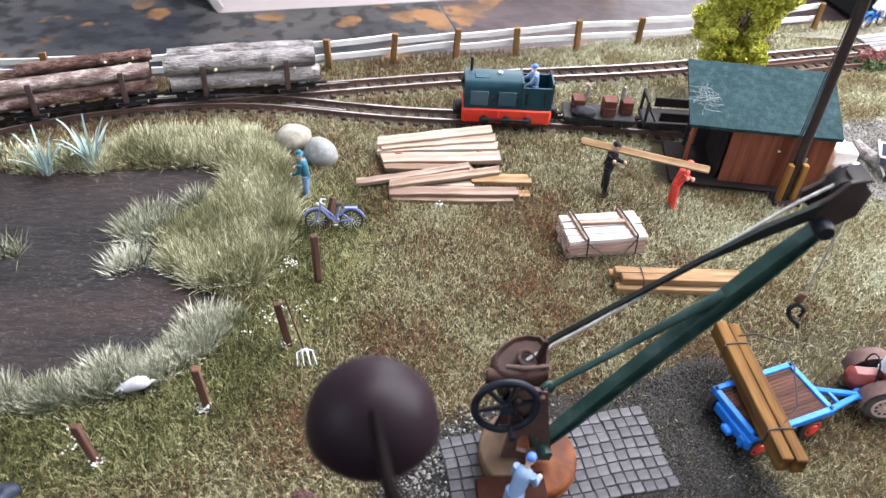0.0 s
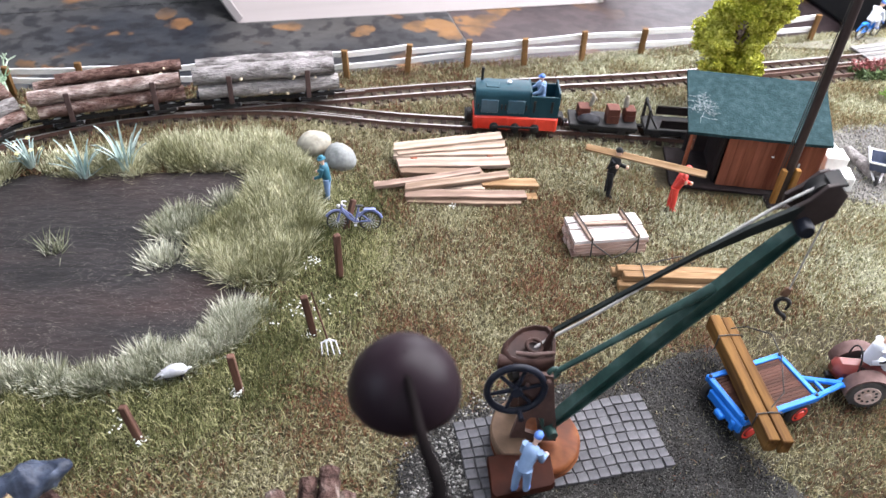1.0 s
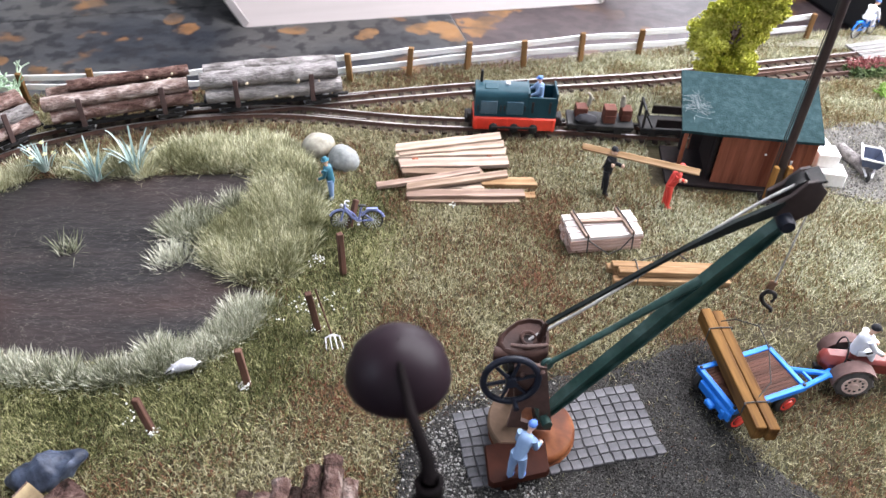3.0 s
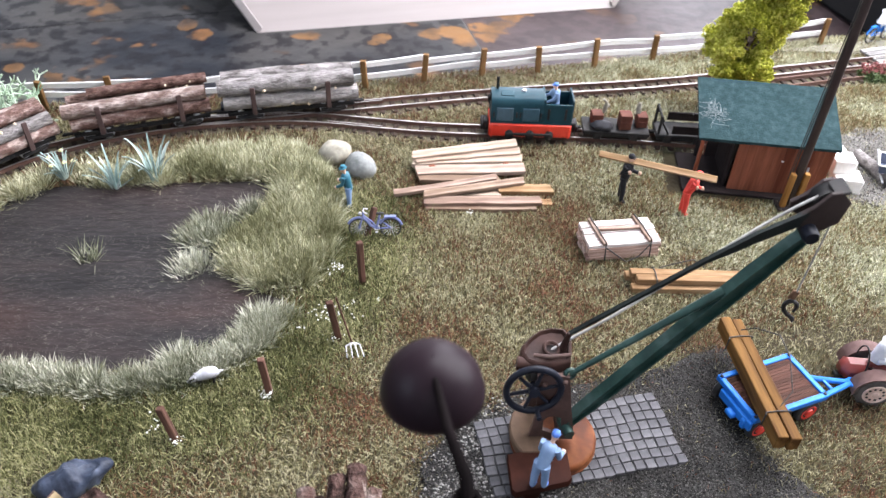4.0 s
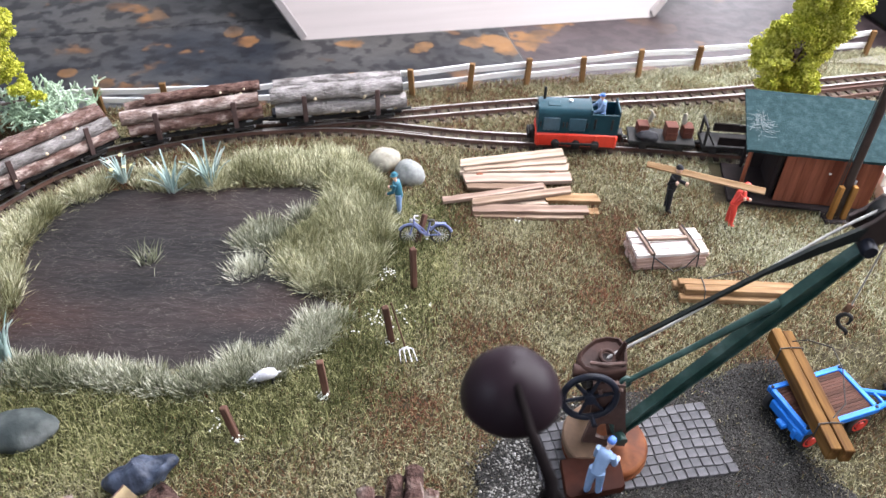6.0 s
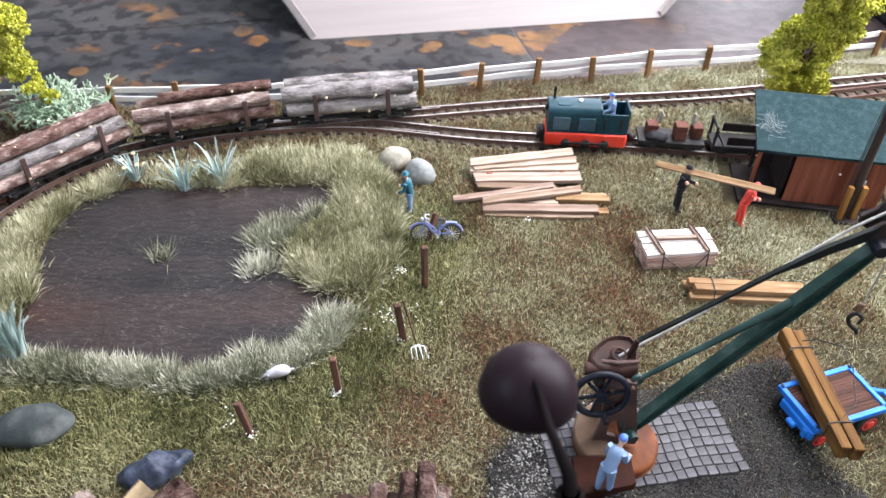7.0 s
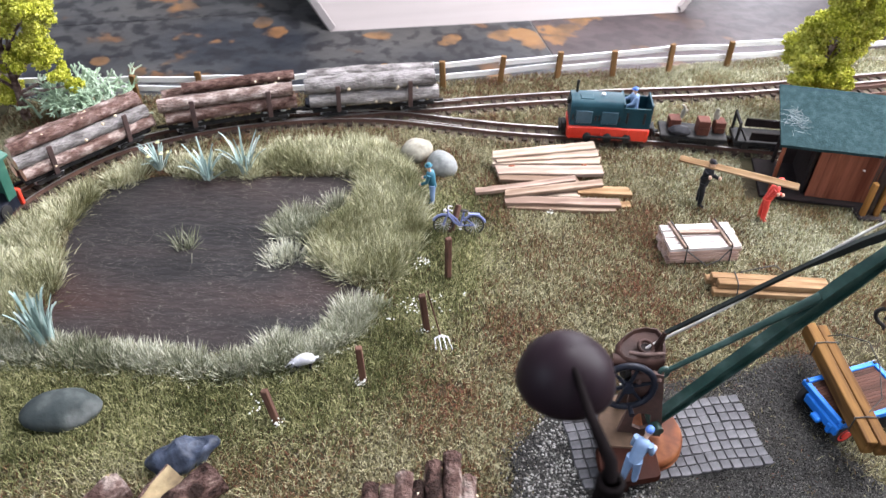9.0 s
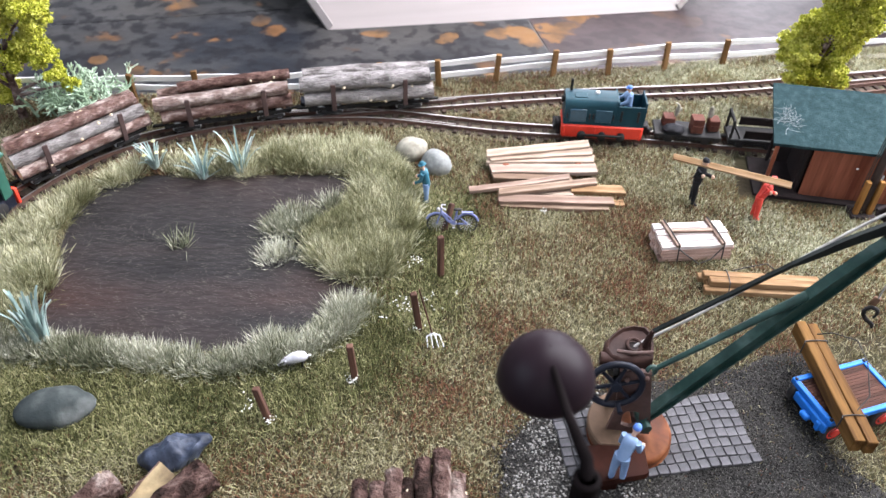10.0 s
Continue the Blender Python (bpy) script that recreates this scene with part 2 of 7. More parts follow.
def slate_mat(name, dark, pale, blotchy, spec, stains=()):
    """Riven slate: dark ground, broad paler clouds, small dark spots and rusty patches."""
    m = bpy.data.materials.new(name)
    m.use_nodes = True
    nt = m.node_tree
    b = nt.nodes["Principled BSDF"]
    co = nt.nodes.new("ShaderNodeNewGeometry").outputs["Position"]

    def fac(scale, detail, lo, hi, shift=0.0):
        mp = nt.nodes.new("ShaderNodeMapping")
        mp.inputs["Location"].default_value = (shift, shift * 0.7, 0)
        n = nt.nodes.new("ShaderNodeTexNoise")
        n.inputs["Scale"].default_value, n.inputs["Detail"].default_value = scale, detail
        r = nt.nodes.new("ShaderNodeMapRange")
        r.inputs["From Min"].default_value, r.inputs["From Max"].default_value = lo, hi
        nt.links.new(co, mp.inputs[0])
        nt.links.new(mp.outputs[0], n.inputs["Vector"])
        nt.links.new(n.outputs["Fac"], r.inputs["Value"])
        return r.outputs[0], n.outputs["Fac"]

    def blend(f, a, c, share=1.0):
        k = nt.nodes.new("ShaderNodeMix")
        k.data_type = "RGBA"
        g = nt.nodes.new("ShaderNodeMath")
        g.operation = "MULTIPLY"
        g.inputs[1].default_value = share
        nt.links.new(f, g.inputs[0])
        nt.links.new(g.outputs[0], k.inputs["Factor"])
        for s, w in ((6, a), (7, c)):
            if isinstance(w, tuple):
                k.inputs[s].default_value = (*w, 1)
            else:
                nt.links.new(w, k.inputs[s])
        return k.outputs[2]

    clouds, _ = fac(16.0, 6.0, 0.40, 0.62)
    brown, _ = fac(7.0, 3.0, 0.47, 0.60, 3.1)
    spots, h1 = fac(95.0, 4.0, 0.50, 0.56, 1.7)
    rust, _ = fac(30.0, 3.0, 0.60, 0.635, 5.3)
    bright, _ = fac(44.0, 5.0, 0.44, 0.60, 8.9)
    c = blend(clouds, dark, pale)
    c = blend(brown, c, (0.052, 0.046, 0.038), 0.4)
    c = blend(spots, c, (0.006, 0.006, 0.008), blotchy)
    rusty = blend(bright, (0.045, 0.027, 0.017), (0.14, 0.068, 0.027))
    c = blend(rust, c, rusty, 0.85 * blotchy + 0.2)
    for x, y, r, share in stains:  # rusty patches, in millimetres
        d = nt.nodes.new("ShaderNodeVectorMath")
        d.operation = "DISTANCE"
        d.inputs[1].default_value = (x * 0.001, y * 0.001, -0.033)
        nt.links.new(co, d.inputs[0])
        wob = nt.nodes.new("ShaderNodeMath")
        wob.operation = "MULTIPLY_ADD"
        wob.inputs[1].default_value, wob.inputs[2].default_value = r * 0.0044, -r * 0.0018
        _, ragged = fac(60.0, 4.0, 0.3, 0.7, x)
        nt.links.new(ragged, wob.inputs[0])
        far = nt.nodes.new("ShaderNodeMath")
        nt.links.new(d.outputs["Value"], far.inputs[0])
        nt.links.new(wob.outputs[0], far.inputs[1])
        near = nt.nodes.new("ShaderNodeMapRange")
        near.inputs["From Min"].default_value, near.inputs["From Max"].default_value = r * 0.00112, r * 0.00088
        nt.links.new(far.outputs[0], near.inputs["Value"])
        c = blend(near.outputs[0], c, blend(bright, (0.07, 0.04, 0.02), (0.175, 0.088, 0.031)), share)
    nt.links.new(c, b.inputs["Base Color"])
    fine, h2 = fac(420.0, 3.0, 0.3, 0.7)
    rr = nt.nodes.new("ShaderNodeMapRange")
    rr.inputs["To Min"].default_value, rr.inputs["To Max"].default_value = 0.26, 0.42
    nt.links.new(h1, rr.inputs["Value"])
    nt.links.new(rr.outputs[0], b.inputs["Roughness"])
    bn = nt.nodes.new("ShaderNodeBump")
    bn.inputs["Strength"].default_value, bn.inputs["Distance"].default_value = 0.35, 0.9 * MM
    nt.links.new(h1, bn.inputs["Height"])
    nt.links.new(bn.outputs[0], b.inputs["Normal"])
    b.inputs["Specular IOR Level"].default_value = spec
    return m


WOOD = dict(spec=0.12, scale=420.0, fine=1500.0, stretch=(0.09, 1, 1), rough=0.75, grain=0.35, bump=0.4, depth=0.12)
M = {
    "soil": mat("soil", [(0.026, 0.02, 0.012), (0.042, 0.035, 0.02), (0.034, 0.033, 0.015)], 60, 700, 0.9, bump=0.6, depth=0.5, spec=0.12),
    # Paler, greener mix; its tone also carries brightness the lights lack there.
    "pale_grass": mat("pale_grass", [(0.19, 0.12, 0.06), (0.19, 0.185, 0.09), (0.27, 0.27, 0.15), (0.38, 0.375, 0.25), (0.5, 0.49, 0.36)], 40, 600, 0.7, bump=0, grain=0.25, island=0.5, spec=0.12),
    "grass": mat("grass", [(0.15, 0.065, 0.038), (0.125, 0.1, 0.047), (0.165, 0.15, 0.072), (0.24, 0.222, 0.125), (0.35, 0.325, 0.21)], 40, 600, 0.7, bump=0, grain=0.25, island=0.5, spec=0.12),
    "lawn": mat("lawn", [(0.05, 0.056, 0.02), (0.095, 0.1, 0.036), (0.165, 0.165, 0.07), (0.32, 0.31, 0.16)], 40, 600, 0.7, bump=0, grain=0.25, island=0.55, spec=0.12),
    "reed": mat("reed", [(0.16, 0.16, 0.082), (0.3, 0.295, 0.17), (0.44, 0.43, 0.28), (0.66, 0.645, 0.48)], 50, 600, 0.7, bump=0, grain=0.25, island=0.4, spec=0.12),
    "pond": mat("pond", [(0.011, 0.0104, 0.0112), (0.02, 0.0182, 0.0188), (0.028, 0.0215, 0.021), (0.036, 0.021, 0.0186)], 26, 520, 0.42, bump=0.9, depth=0.45, grain=0.65, coat=0.0, stretch=(0.4, 1, 1), spec=0.18),
    "hair": mat("hair", [(0.05, 0.043, 0.038), (0.2, 0.18, 0.155)], 60, 400, 0.7, bump=0, island=0.5),
    "gravel_grey": mat("gravel_grey", [(0.03, 0.03, 0.03), (0.085, 0.08, 0.073), (0.15, 0.14, 0.13), (0.34, 0.33, 0.31)], 90, 800, 0.85, bump=0.3, grain=0.2, island=0.7, spec=0.12),
    "gravel": mat("gravel", [(0.016, 0.015, 0.0142), (0.034, 0.0318, 0.0295), (0.054, 0.051, 0.047), (0.125, 0.12, 0.112)], 90, 800, 0.85, bump=0.3, grain=0.2, island=0.7, spec=0.12),
    "gravel_pale": mat("gravel_pale", [(0.07, 0.067, 0.062), (0.15, 0.143, 0.134), (0.28, 0.27, 0.255)], 90, 800, 0.85, bump=0.3, grain=0.2, island=0.7, spec=0.12),
    "grit_pale": mat("grit_pale", [(0.085, 0.08, 0.072), (0.145, 0.138, 0.125)], 120, 900, 0.9, bump=0.7, depth=0.5, spec=0.12),
    "grit": mat("grit", [(0.018, 0.0172, 0.0166), (0.036, 0.034, 0.0326), (0.026, 0.0238, 0.021)], 120, 900, 0.9, bump=0.7, depth=0.5, spec=0.12),
    "paver": mat("paver", [(0.066, 0.065, 0.07), (0.09, 0.088, 0.094), (0.118, 0.116, 0.122)], 200, 1500, 0.8, bump=0.4, depth=0.12, rnd=0.22, spec=0.12),
    "joint": mat("joint", [(0.022, 0.022, 0.023), (0.04, 0.039, 0.04)], 200, 1200, 0.9, spec=0.12),
    "slate": slate_mat("slate", (0.012, 0.014, 0.018), (0.046, 0.047, 0.048), 0.8, 0.16, [(4, 411, 15, 0.9), (14, 421, 12, 0.9), (-7, 402, 11, 0.85), (9, 400, 9, 0.85), (-20, 408, 9, 0.4), (-38, 394, 9, 0.8), (-84, 398, 8, 0.8), (-152, 405, 8, 0.5), (-205, 424, 11, 0.5), (-228, 352, 9, 0.6), (-201, 339, 10, 0.6)]),
    "slate_plum": slate_mat("slate_plum", (0.028, 0.019, 0.02), (0.05, 0.037, 0.038), 0.30, 0.12, [(19, 414, 12, 0.9), (23, 405, 8, 0.85), (27, 423, 13, 0.9), (35, 434, 12, 0.9), (45, 444, 10, 0.8)]),
    "grout": mat("grout", [(0.08, 0.08, 0.08), (0.14, 0.14, 0.135)], 20, 200, 0.8),
    "white_board": mat("white_board", [(0.235, 0.207, 0.2), (0.285, 0.256, 0.247)], 14, 160, 0.45, bump=0.15, depth=0.3, grain=0.14, stretch=(0.05, 1, 1), spec=0.25),
    "black_cloth": mat("black_cloth", [(0.008, 0.008, 0.009), (0.015, 0.015, 0.016)], 30, 400, 0.75, bump=0.2),
    "plaster": mat("plaster", [(0.52, 0.52, 0.53), (0.58, 0.58, 0.59)], 2, 40, 0.9, bump=0.2, depth=1.0, grain=0.05),
    "fence_white": mat("fence_white", [(0.66, 0.67, 0.67), (0.76, 0.76, 0.75)], 120, 900, 0.55, grain=0.08, bump=0.2, spec=0.3),
    "fence_post": mat("fence_post", [(0.13, 0.07, 0.028), (0.22, 0.125, 0.055)], rnd=0.3, **{**WOOD, "stretch": (1, 1, 0.1)}),
    "rail_top": mat("rail_top", [(0.3, 0.275, 0.262), (0.48, 0.455, 0.44)], 80, 500, 0.48, metal=0.85, bump=0.1, grain=0.3),
    "rail_rust": mat("rail_rust", [(0.06, 0.03, 0.022), (0.11, 0.055, 0.038)], 90, 700, 0.75, metal=0.1),
    "sleeper": mat("sleeper", [(0.03, 0.021, 0.017), (0.062, 0.043, 0.034)], 200, 900, 0.85, rnd=0.3, spec=0.12),
    "ballast": mat("ballast", [(0.055, 0.042, 0.032), (0.11, 0.09, 0.068), (0.08, 0.075, 0.045)], 150, 900, 0.9, bump=0.8, depth=0.5, spec=0.12),
    "plank": mat("plank", [(0.16, 0.108, 0.076), (0.235, 0.17, 0.126), (0.285, 0.215, 0.165), (0.36, 0.285, 0.225)], rnd=0.45, **WOOD),
    "plank_old": mat("plank_old", [(0.17, 0.115, 0.088), (0.265, 0.19, 0.15), (0.34, 0.26, 0.215)], rnd=0.3, **WOOD),
    "oak": mat("oak", [(0.15, 0.082, 0.038), (0.23, 0.14, 0.072), (0.30, 0.2, 0.115)], rnd=0.3, **WOOD),
    "oak_dark": mat("oak_dark", [(0.075, 0.034, 0.009), (0.14, 0.07, 0.02), (0.2, 0.11, 0.036)], rnd=0.25, **WOOD),
    "board_white": mat("board_white", [(0.3696, 0.2992, 0.2728), (0.5984, 0.5456, 0.528), (0.6864, 0.6512, 0.6424)], rnd=0.3, **WOOD),
    "board_pink": mat("board_pink", [(0.26, 0.16, 0.13), (0.47, 0.33, 0.28), (0.58, 0.44, 0.39)], rnd=0.3, **WOOD),
    "post_wood": mat("post_wood", [(0.06, 0.032, 0.023), (0.13, 0.068, 0.05)], rnd=0.3, **{**WOOD, "stretch": (1, 1, 0.1)}),
    "bark": mat("bark", [(0.06, 0.036, 0.028), (0.13, 0.085, 0.072), (0.18, 0.128, 0.112), (0.23, 0.175, 0.158), (0.4, 0.33, 0.3)], 420, 1600, 0.85, bump=1.0, depth=0.9, rnd=0.3, grain=0.5, detail=6.0, stretch=(0.45, 1, 1), spec=0.12),
    "bark_grey": mat("bark_grey", [(0.1, 0.09, 0.086), (0.18, 0.165, 0.16), (0.22, 0.205, 0.2), (0.26, 0.24, 0.236), (0.38, 0.35, 0.335)], 420, 1600, 0.85, bump=1.0, depth=0.9, rnd=0.2, grain=0.5, detail=6.0, stretch=(0.4, 1, 1), spec=0.12),
    "bark_red": mat("bark_red", [(0.05, 0.026, 0.021), (0.1, 0.056, 0.046), (0.14, 0.086, 0.073), (0.185, 0.124, 0.11), (0.36, 0.28, 0.25)], 420, 1600, 0.85, bump=1.0, depth=0.9, rnd=0.3, grain=0.5, detail=6.0, stretch=(0.5, 1, 1), spec=0.12),
    "bark_dark": mat("bark_dark", [(0.0145, 0.0078, 0.006), (0.05, 0.028, 0.0235), (0.076, 0.0455, 0.038), (0.111, 0.0745, 0.065), (0.2, 0.157, 0.138)], 380, 1300, 0.85, bump=1.0, depth=1.1, rnd=0.3, grain=0.5, detail=6.0, stretch=(0.6, 0.6, 1), spec=0.12),
    "sawn": mat("sawn", [(0.55, 0.43, 0.28), (0.70, 0.60, 0.45)], 200, 900, 0.8, grain=0.25, spec=0.12),
    "iron": mat("iron", [(0.012, 0.012, 0.013), (0.03, 0.028, 0.027)], 150, 800, 0.68, bump=0.3, grain=0.2, spec=0.18),
    "iron_blue": mat("iron_blue", [(0.006, 0.007, 0.011), (0.015, 0.017, 0.026)], 150, 800, 0.4, bump=0.2, grain=0.2, spec=0.15),
    "rust": mat("rust", [(0.024, 0.012, 0.01), (0.048, 0.025, 0.02)], 120, 800, 0.6, bump=0.3, spec=0.12),
    "crane_green": mat("crane_green", [(0.007, 0.026, 0.022), (0.012, 0.038, 0.032), (0.04, 0.075, 0.068)], 140, 900, 0.45, bump=0.25, grain=0.3, spec=0.35),
    "base_red": mat("base_red", [(0.05, 0.014, 0.006), (0.1, 0.03, 0.011), (0.165, 0.058, 0.022)], 160, 700, 0.5, bump=0.3, grain=0.35, spec=0.1),
    "tie_black": mat("tie_black", [(0.006, 0.008, 0.008), (0.012, 0.016, 0.015)], 150, 800, 0.6, bump=0.25, grain=0.3, spec=0.15),
    "plate_brown": mat("plate_brown", [(0.05, 0.028, 0.023), (0.08, 0.046, 0.038), (0.11, 0.066, 0.056)], 120, 800, 0.55, bump=0.25, grain=0.3, spec=0.25),
    "block_brown": mat("block_brown", [(0.022, 0.015, 0.014), (0.038, 0.026, 0.025)], 110, 700, 0.6, bump=0.25, spec=0.2),
    "tag_brown": mat("tag_brown", [(0.13, 0.075, 0.045), (0.2, 0.12, 0.08)], 200, 900, 0.7, spec=0.12),
    "deck_brown": mat("deck_brown", [(0.018, 0.0056, 0.0038), (0.032, 0.0098, 0.006)], 120, 700, 0.6, bump=0.2, spec=0.06),
    "lamp_brown": mat("lamp_brown", [(0.010, 0.0058, 0.0082), (0.014, 0.0078, 0.011)], 60, 500, 0.42, bump=0.03, grain=0.1, spec=0.11),
    "post_black": mat("post_black", [(0.003, 0.0022, 0.0024), (0.006, 0.0042, 0.0044)], 90, 600, 0.8, bump=0.3, spec=0.04),
    "split_wood": mat("split_wood", [(0.08, 0.05, 0.022), (0.19, 0.14, 0.07), (0.27, 0.21, 0.115)], 260, 900, 0.8, grain=0.5, bump=0.6, depth=0.4, stretch=(0.4, 0.4, 1)),
    "stake_brown": mat("stake_brown", [(0.042, 0.025, 0.023), (0.075, 0.046, 0.042)], 120, 800, 0.7, spec=0.3),
    "stub_wood": mat("stub_wood", [(0.18, 0.08, 0.02), (0.30, 0.15, 0.045)], rnd=0.2, **{**WOOD, "stretch": (1, 1, 0.1)}),
    "thread": mat("thread", [(0.26, 0.25, 0.24), (0.42, 0.41, 0.39)], 300, 1500, 0.8),
    "thread_dark": mat("thread_dark", [(0.02, 0.018, 0.018), (0.05, 0.045, 0.04)], 300, 1500, 0.7),
    "loco_teal": mat("loco_teal", [(0.008, 0.036, 0.05), (0.014, 0.05, 0.066)], 90, 700, 0.5, bump=0.1, grain=0.15, spec=0.18),
    "loco_panel": mat("loco_panel", [(0.02, 0.065, 0.095), (0.03, 0.08, 0.115)], 90, 700, 0.45, bump=0.1),
    "loco_green": mat("loco_green", [(0.02, 0.085, 0.06), (0.035, 0.12, 0.085)], 90, 700, 0.45, bump=0.1),
    "red": mat("red", [(0.62, 0.035, 0.018), (0.75, 0.06, 0.03)], 90, 700, 0.45, bump=0.1, grain=0.12),
    # Reddish brown, darkened so the shed's shade sits in the base colour.
    "crate": mat("crate", [(0.08, 0.03, 0.022), (0.13, 0.052, 0.038)], 150, 800, 0.7, spec=0.12),
    "roof_felt": mat("roof_felt", [(0.014, 0.031, 0.034), (0.019, 0.04, 0.044), (0.031, 0.056, 0.062)], 420, 1700, 0.75, bump=0.5, depth=0.3, grain=0.4, detail=6.0, spec=0.05),
    "shed_wood": mat("shed_wood", [(0.1232, 0.0362, 0.0203), (0.1812, 0.0609, 0.0348), (0.2392, 0.087, 0.0522)], rnd=0.25, **{**WOOD, "stretch": (1, 1, 0.1), "scale": 300.0}),
    "shed_dark": mat("shed_dark", [(0.01, 0.007, 0.007), (0.024, 0.017, 0.017)], 120, 700, 0.8, spec=0.2),
    "glue": mat("glue", [(0.30, 0.34, 0.35), (0.48, 0.50, 0.50)], 200, 900, 0.5),
    "white": mat("white", [(0.72, 0.71, 0.68), (0.84, 0.83, 0.81)], 100, 800, 0.55, grain=0.1),
    "pole": mat("pole", [(0.022, 0.014, 0.013), (0.042, 0.028, 0.026)], 100, 700, 0.5, bump=0.15, spec=0.3),
    "blue": mat("blue", [(0.0127, 0.136, 0.51), (0.0213, 0.1785, 0.595)], 90, 700, 0.4, bump=0.08, grain=0.1, spec=0.2),
    "tyre": mat("tyre", [(0.012, 0.012, 0.013), (0.035, 0.034, 0.034)], 150, 900, 0.7),
    "tyre_dusty": mat("tyre_dusty", [(0.045, 0.041, 0.039), (0.1, 0.092, 0.087)], 150, 900, 0.85),
    "hub_red": mat("hub_red", [(0.60, 0.03, 0.02), (0.72, 0.06, 0.04)], 100, 700, 0.45),
    "hub_pale": mat("hub_pale", [(0.52, 0.36, 0.30), (0.66, 0.52, 0.46)], 150, 900, 0.7),
    "tractor_red": mat("tractor_red", [(0.1, 0.012, 0.01), (0.19, 0.03, 0.024)], 100, 700, 0.45, bump=0.15),
    "tractor_dust": mat("tractor_dust", [(0.1, 0.06, 0.055), (0.17, 0.115, 0.105)], 100, 700, 0.75, spec=0.12),
    "bed": mat("bed", [(0.036, 0.016, 0.011), (0.075, 0.034, 0.024)], rnd=0.35, **WOOD),
    "stone_pale": mat("stone_pale", [(0.19, 0.175, 0.14), (0.28, 0.265, 0.22), (0.24, 0.2, 0.145)], 140, 700, 0.75, bump=0.35, depth=0.25, grain=0.4, spec=0.12),
    "stone_grey": mat("stone_grey", [(0.13, 0.138, 0.133), (0.2, 0.208, 0.204), (0.27, 0.27, 0.258)], 140, 700, 0.75, bump=0.35, depth=0.25, grain=0.4, spec=0.12),
    "stone_dark": mat("stone_dark", [(0.02, 0.026, 0.027), (0.04, 0.048, 0.047), (0.1, 0.108, 0.105)], 110, 320, 0.7, bump=0.6, depth=0.6, detail=6.0, spec=0.12),
    "stone_slate": mat("stone_slate", [(0.0112, 0.0152, 0.0272), (0.028, 0.0368, 0.0592), (0.08, 0.096, 0.136)], 150, 280, 0.5, bump=0.7, depth=1.0, detail=6.0, grain=0.45, spec=0.25),
    "leaf_lime": mat("leaf_lime", [(0.24, 0.26, 0.02), (0.42, 0.43, 0.05), (0.6, 0.59, 0.13)], 60, 500, 0.75, bump=0, island=0.5, spec=0.12),
    "leaf_sage": mat("leaf_sage", [(0.24, 0.34, 0.22), (0.36, 0.46, 0.34), (0.5, 0.58, 0.47)], 60, 500, 0.75, bump=0, rnd=0.2, spec=0.12),
    "leaf_fresh": mat("leaf_fresh", [(0.14, 0.24, 0.05), (0.24, 0.36, 0.1), (0.38, 0.48, 0.2)], 60, 500, 0.75, bump=0, rnd=0.2, spec=0.12),
    "platform_grey": mat("platform_grey", [(0.13, 0.125, 0.12), (0.22, 0.215, 0.21)], rnd=0.2, **WOOD),
    "leaf_green": mat("leaf_green", [(0.03, 0.055, 0.012), (0.07, 0.11, 0.025)], 60, 500, 0.75, bump=0, island=0.5),
    "agave": mat("agave", [(0.2, 0.29, 0.27), (0.31, 0.41, 0.38), (0.45, 0.53, 0.5)], 90, 500, 0.6, bump=0.1, rnd=0.3),
    "bloom": mat("bloom", [(0.62, 0.6, 0.3), (0.74, 0.72, 0.45)], 200, 900, 0.6),
    "bloom_red": mat("bloom_red", [(0.12, 0.022, 0.022), (0.24, 0.07, 0.068)], 200, 900, 0.7, island=0.5),
    "fleck": mat("fleck", [(0.66, 0.66, 0.62), (0.80, 0.80, 0.77)], 200, 900, 0.8, bump=0.2),
    "tan": mat("tan", [(0.09, 0.056, 0.036), (0.14, 0.092, 0.062)], 110, 700, 0.7, bump=0.3, spec=0.12),
    "toy_grey": mat("toy_grey", [(0.34, 0.34, 0.37), (0.50, 0.50, 0.53)], 300, 900, 0.6, bump=0.2),
    "skin": mat("skin", [(0.58, 0.36, 0.26), (0.66, 0.44, 0.33)], 200, 900, 0.55, bump=0.1, grain=0.1),
    "cloth_blue": mat("cloth_blue", [(0.125, 0.205, 0.35), (0.19, 0.28, 0.43)], 200, 900, 0.65, bump=0.1, grain=0.12),
    "cap_blue": mat("cap_blue", [(0.05, 0.13, 0.42), (0.08, 0.18, 0.5)], 200, 900, 0.6),
    "cloth_black": mat("cloth_black", [(0.015, 0.015, 0.018), (0.03, 0.03, 0.034)], 200, 900, 0.65, spec=0.12),
    "cloth_red": mat("cloth_red", [(0.58, 0.04, 0.03), (0.70, 0.07, 0.05)], 200, 900, 0.6),
    "cloth_teal": mat("cloth_teal", [(0.012, 0.085, 0.13), (0.025, 0.14, 0.19)], 200, 900, 0.6),
    "cloth_white": mat("cloth_white", [(0.62, 0.64, 0.70), (0.75, 0.77, 0.80)], 200, 900, 0.65, grain=0.1),
    "barrow_blue": mat("barrow_blue", [(0.05, 0.065, 0.11), (0.09, 0.11, 0.17)], 200, 900, 0.5),
    "reed_grey": mat("reed_grey", [(0.13, 0.14, 0.085), (0.235, 0.243, 0.165), (0.36, 0.362, 0.275), (0.57, 0.57, 0.47)], 50, 600, 0.7, bump=0, grain=0.25, island=0.4, spec=0.12),
    "bike_blue": mat("bike_blue", [(0.13, 0.16, 0.34), (0.2, 0.23, 0.42)], 200, 900, 0.4),
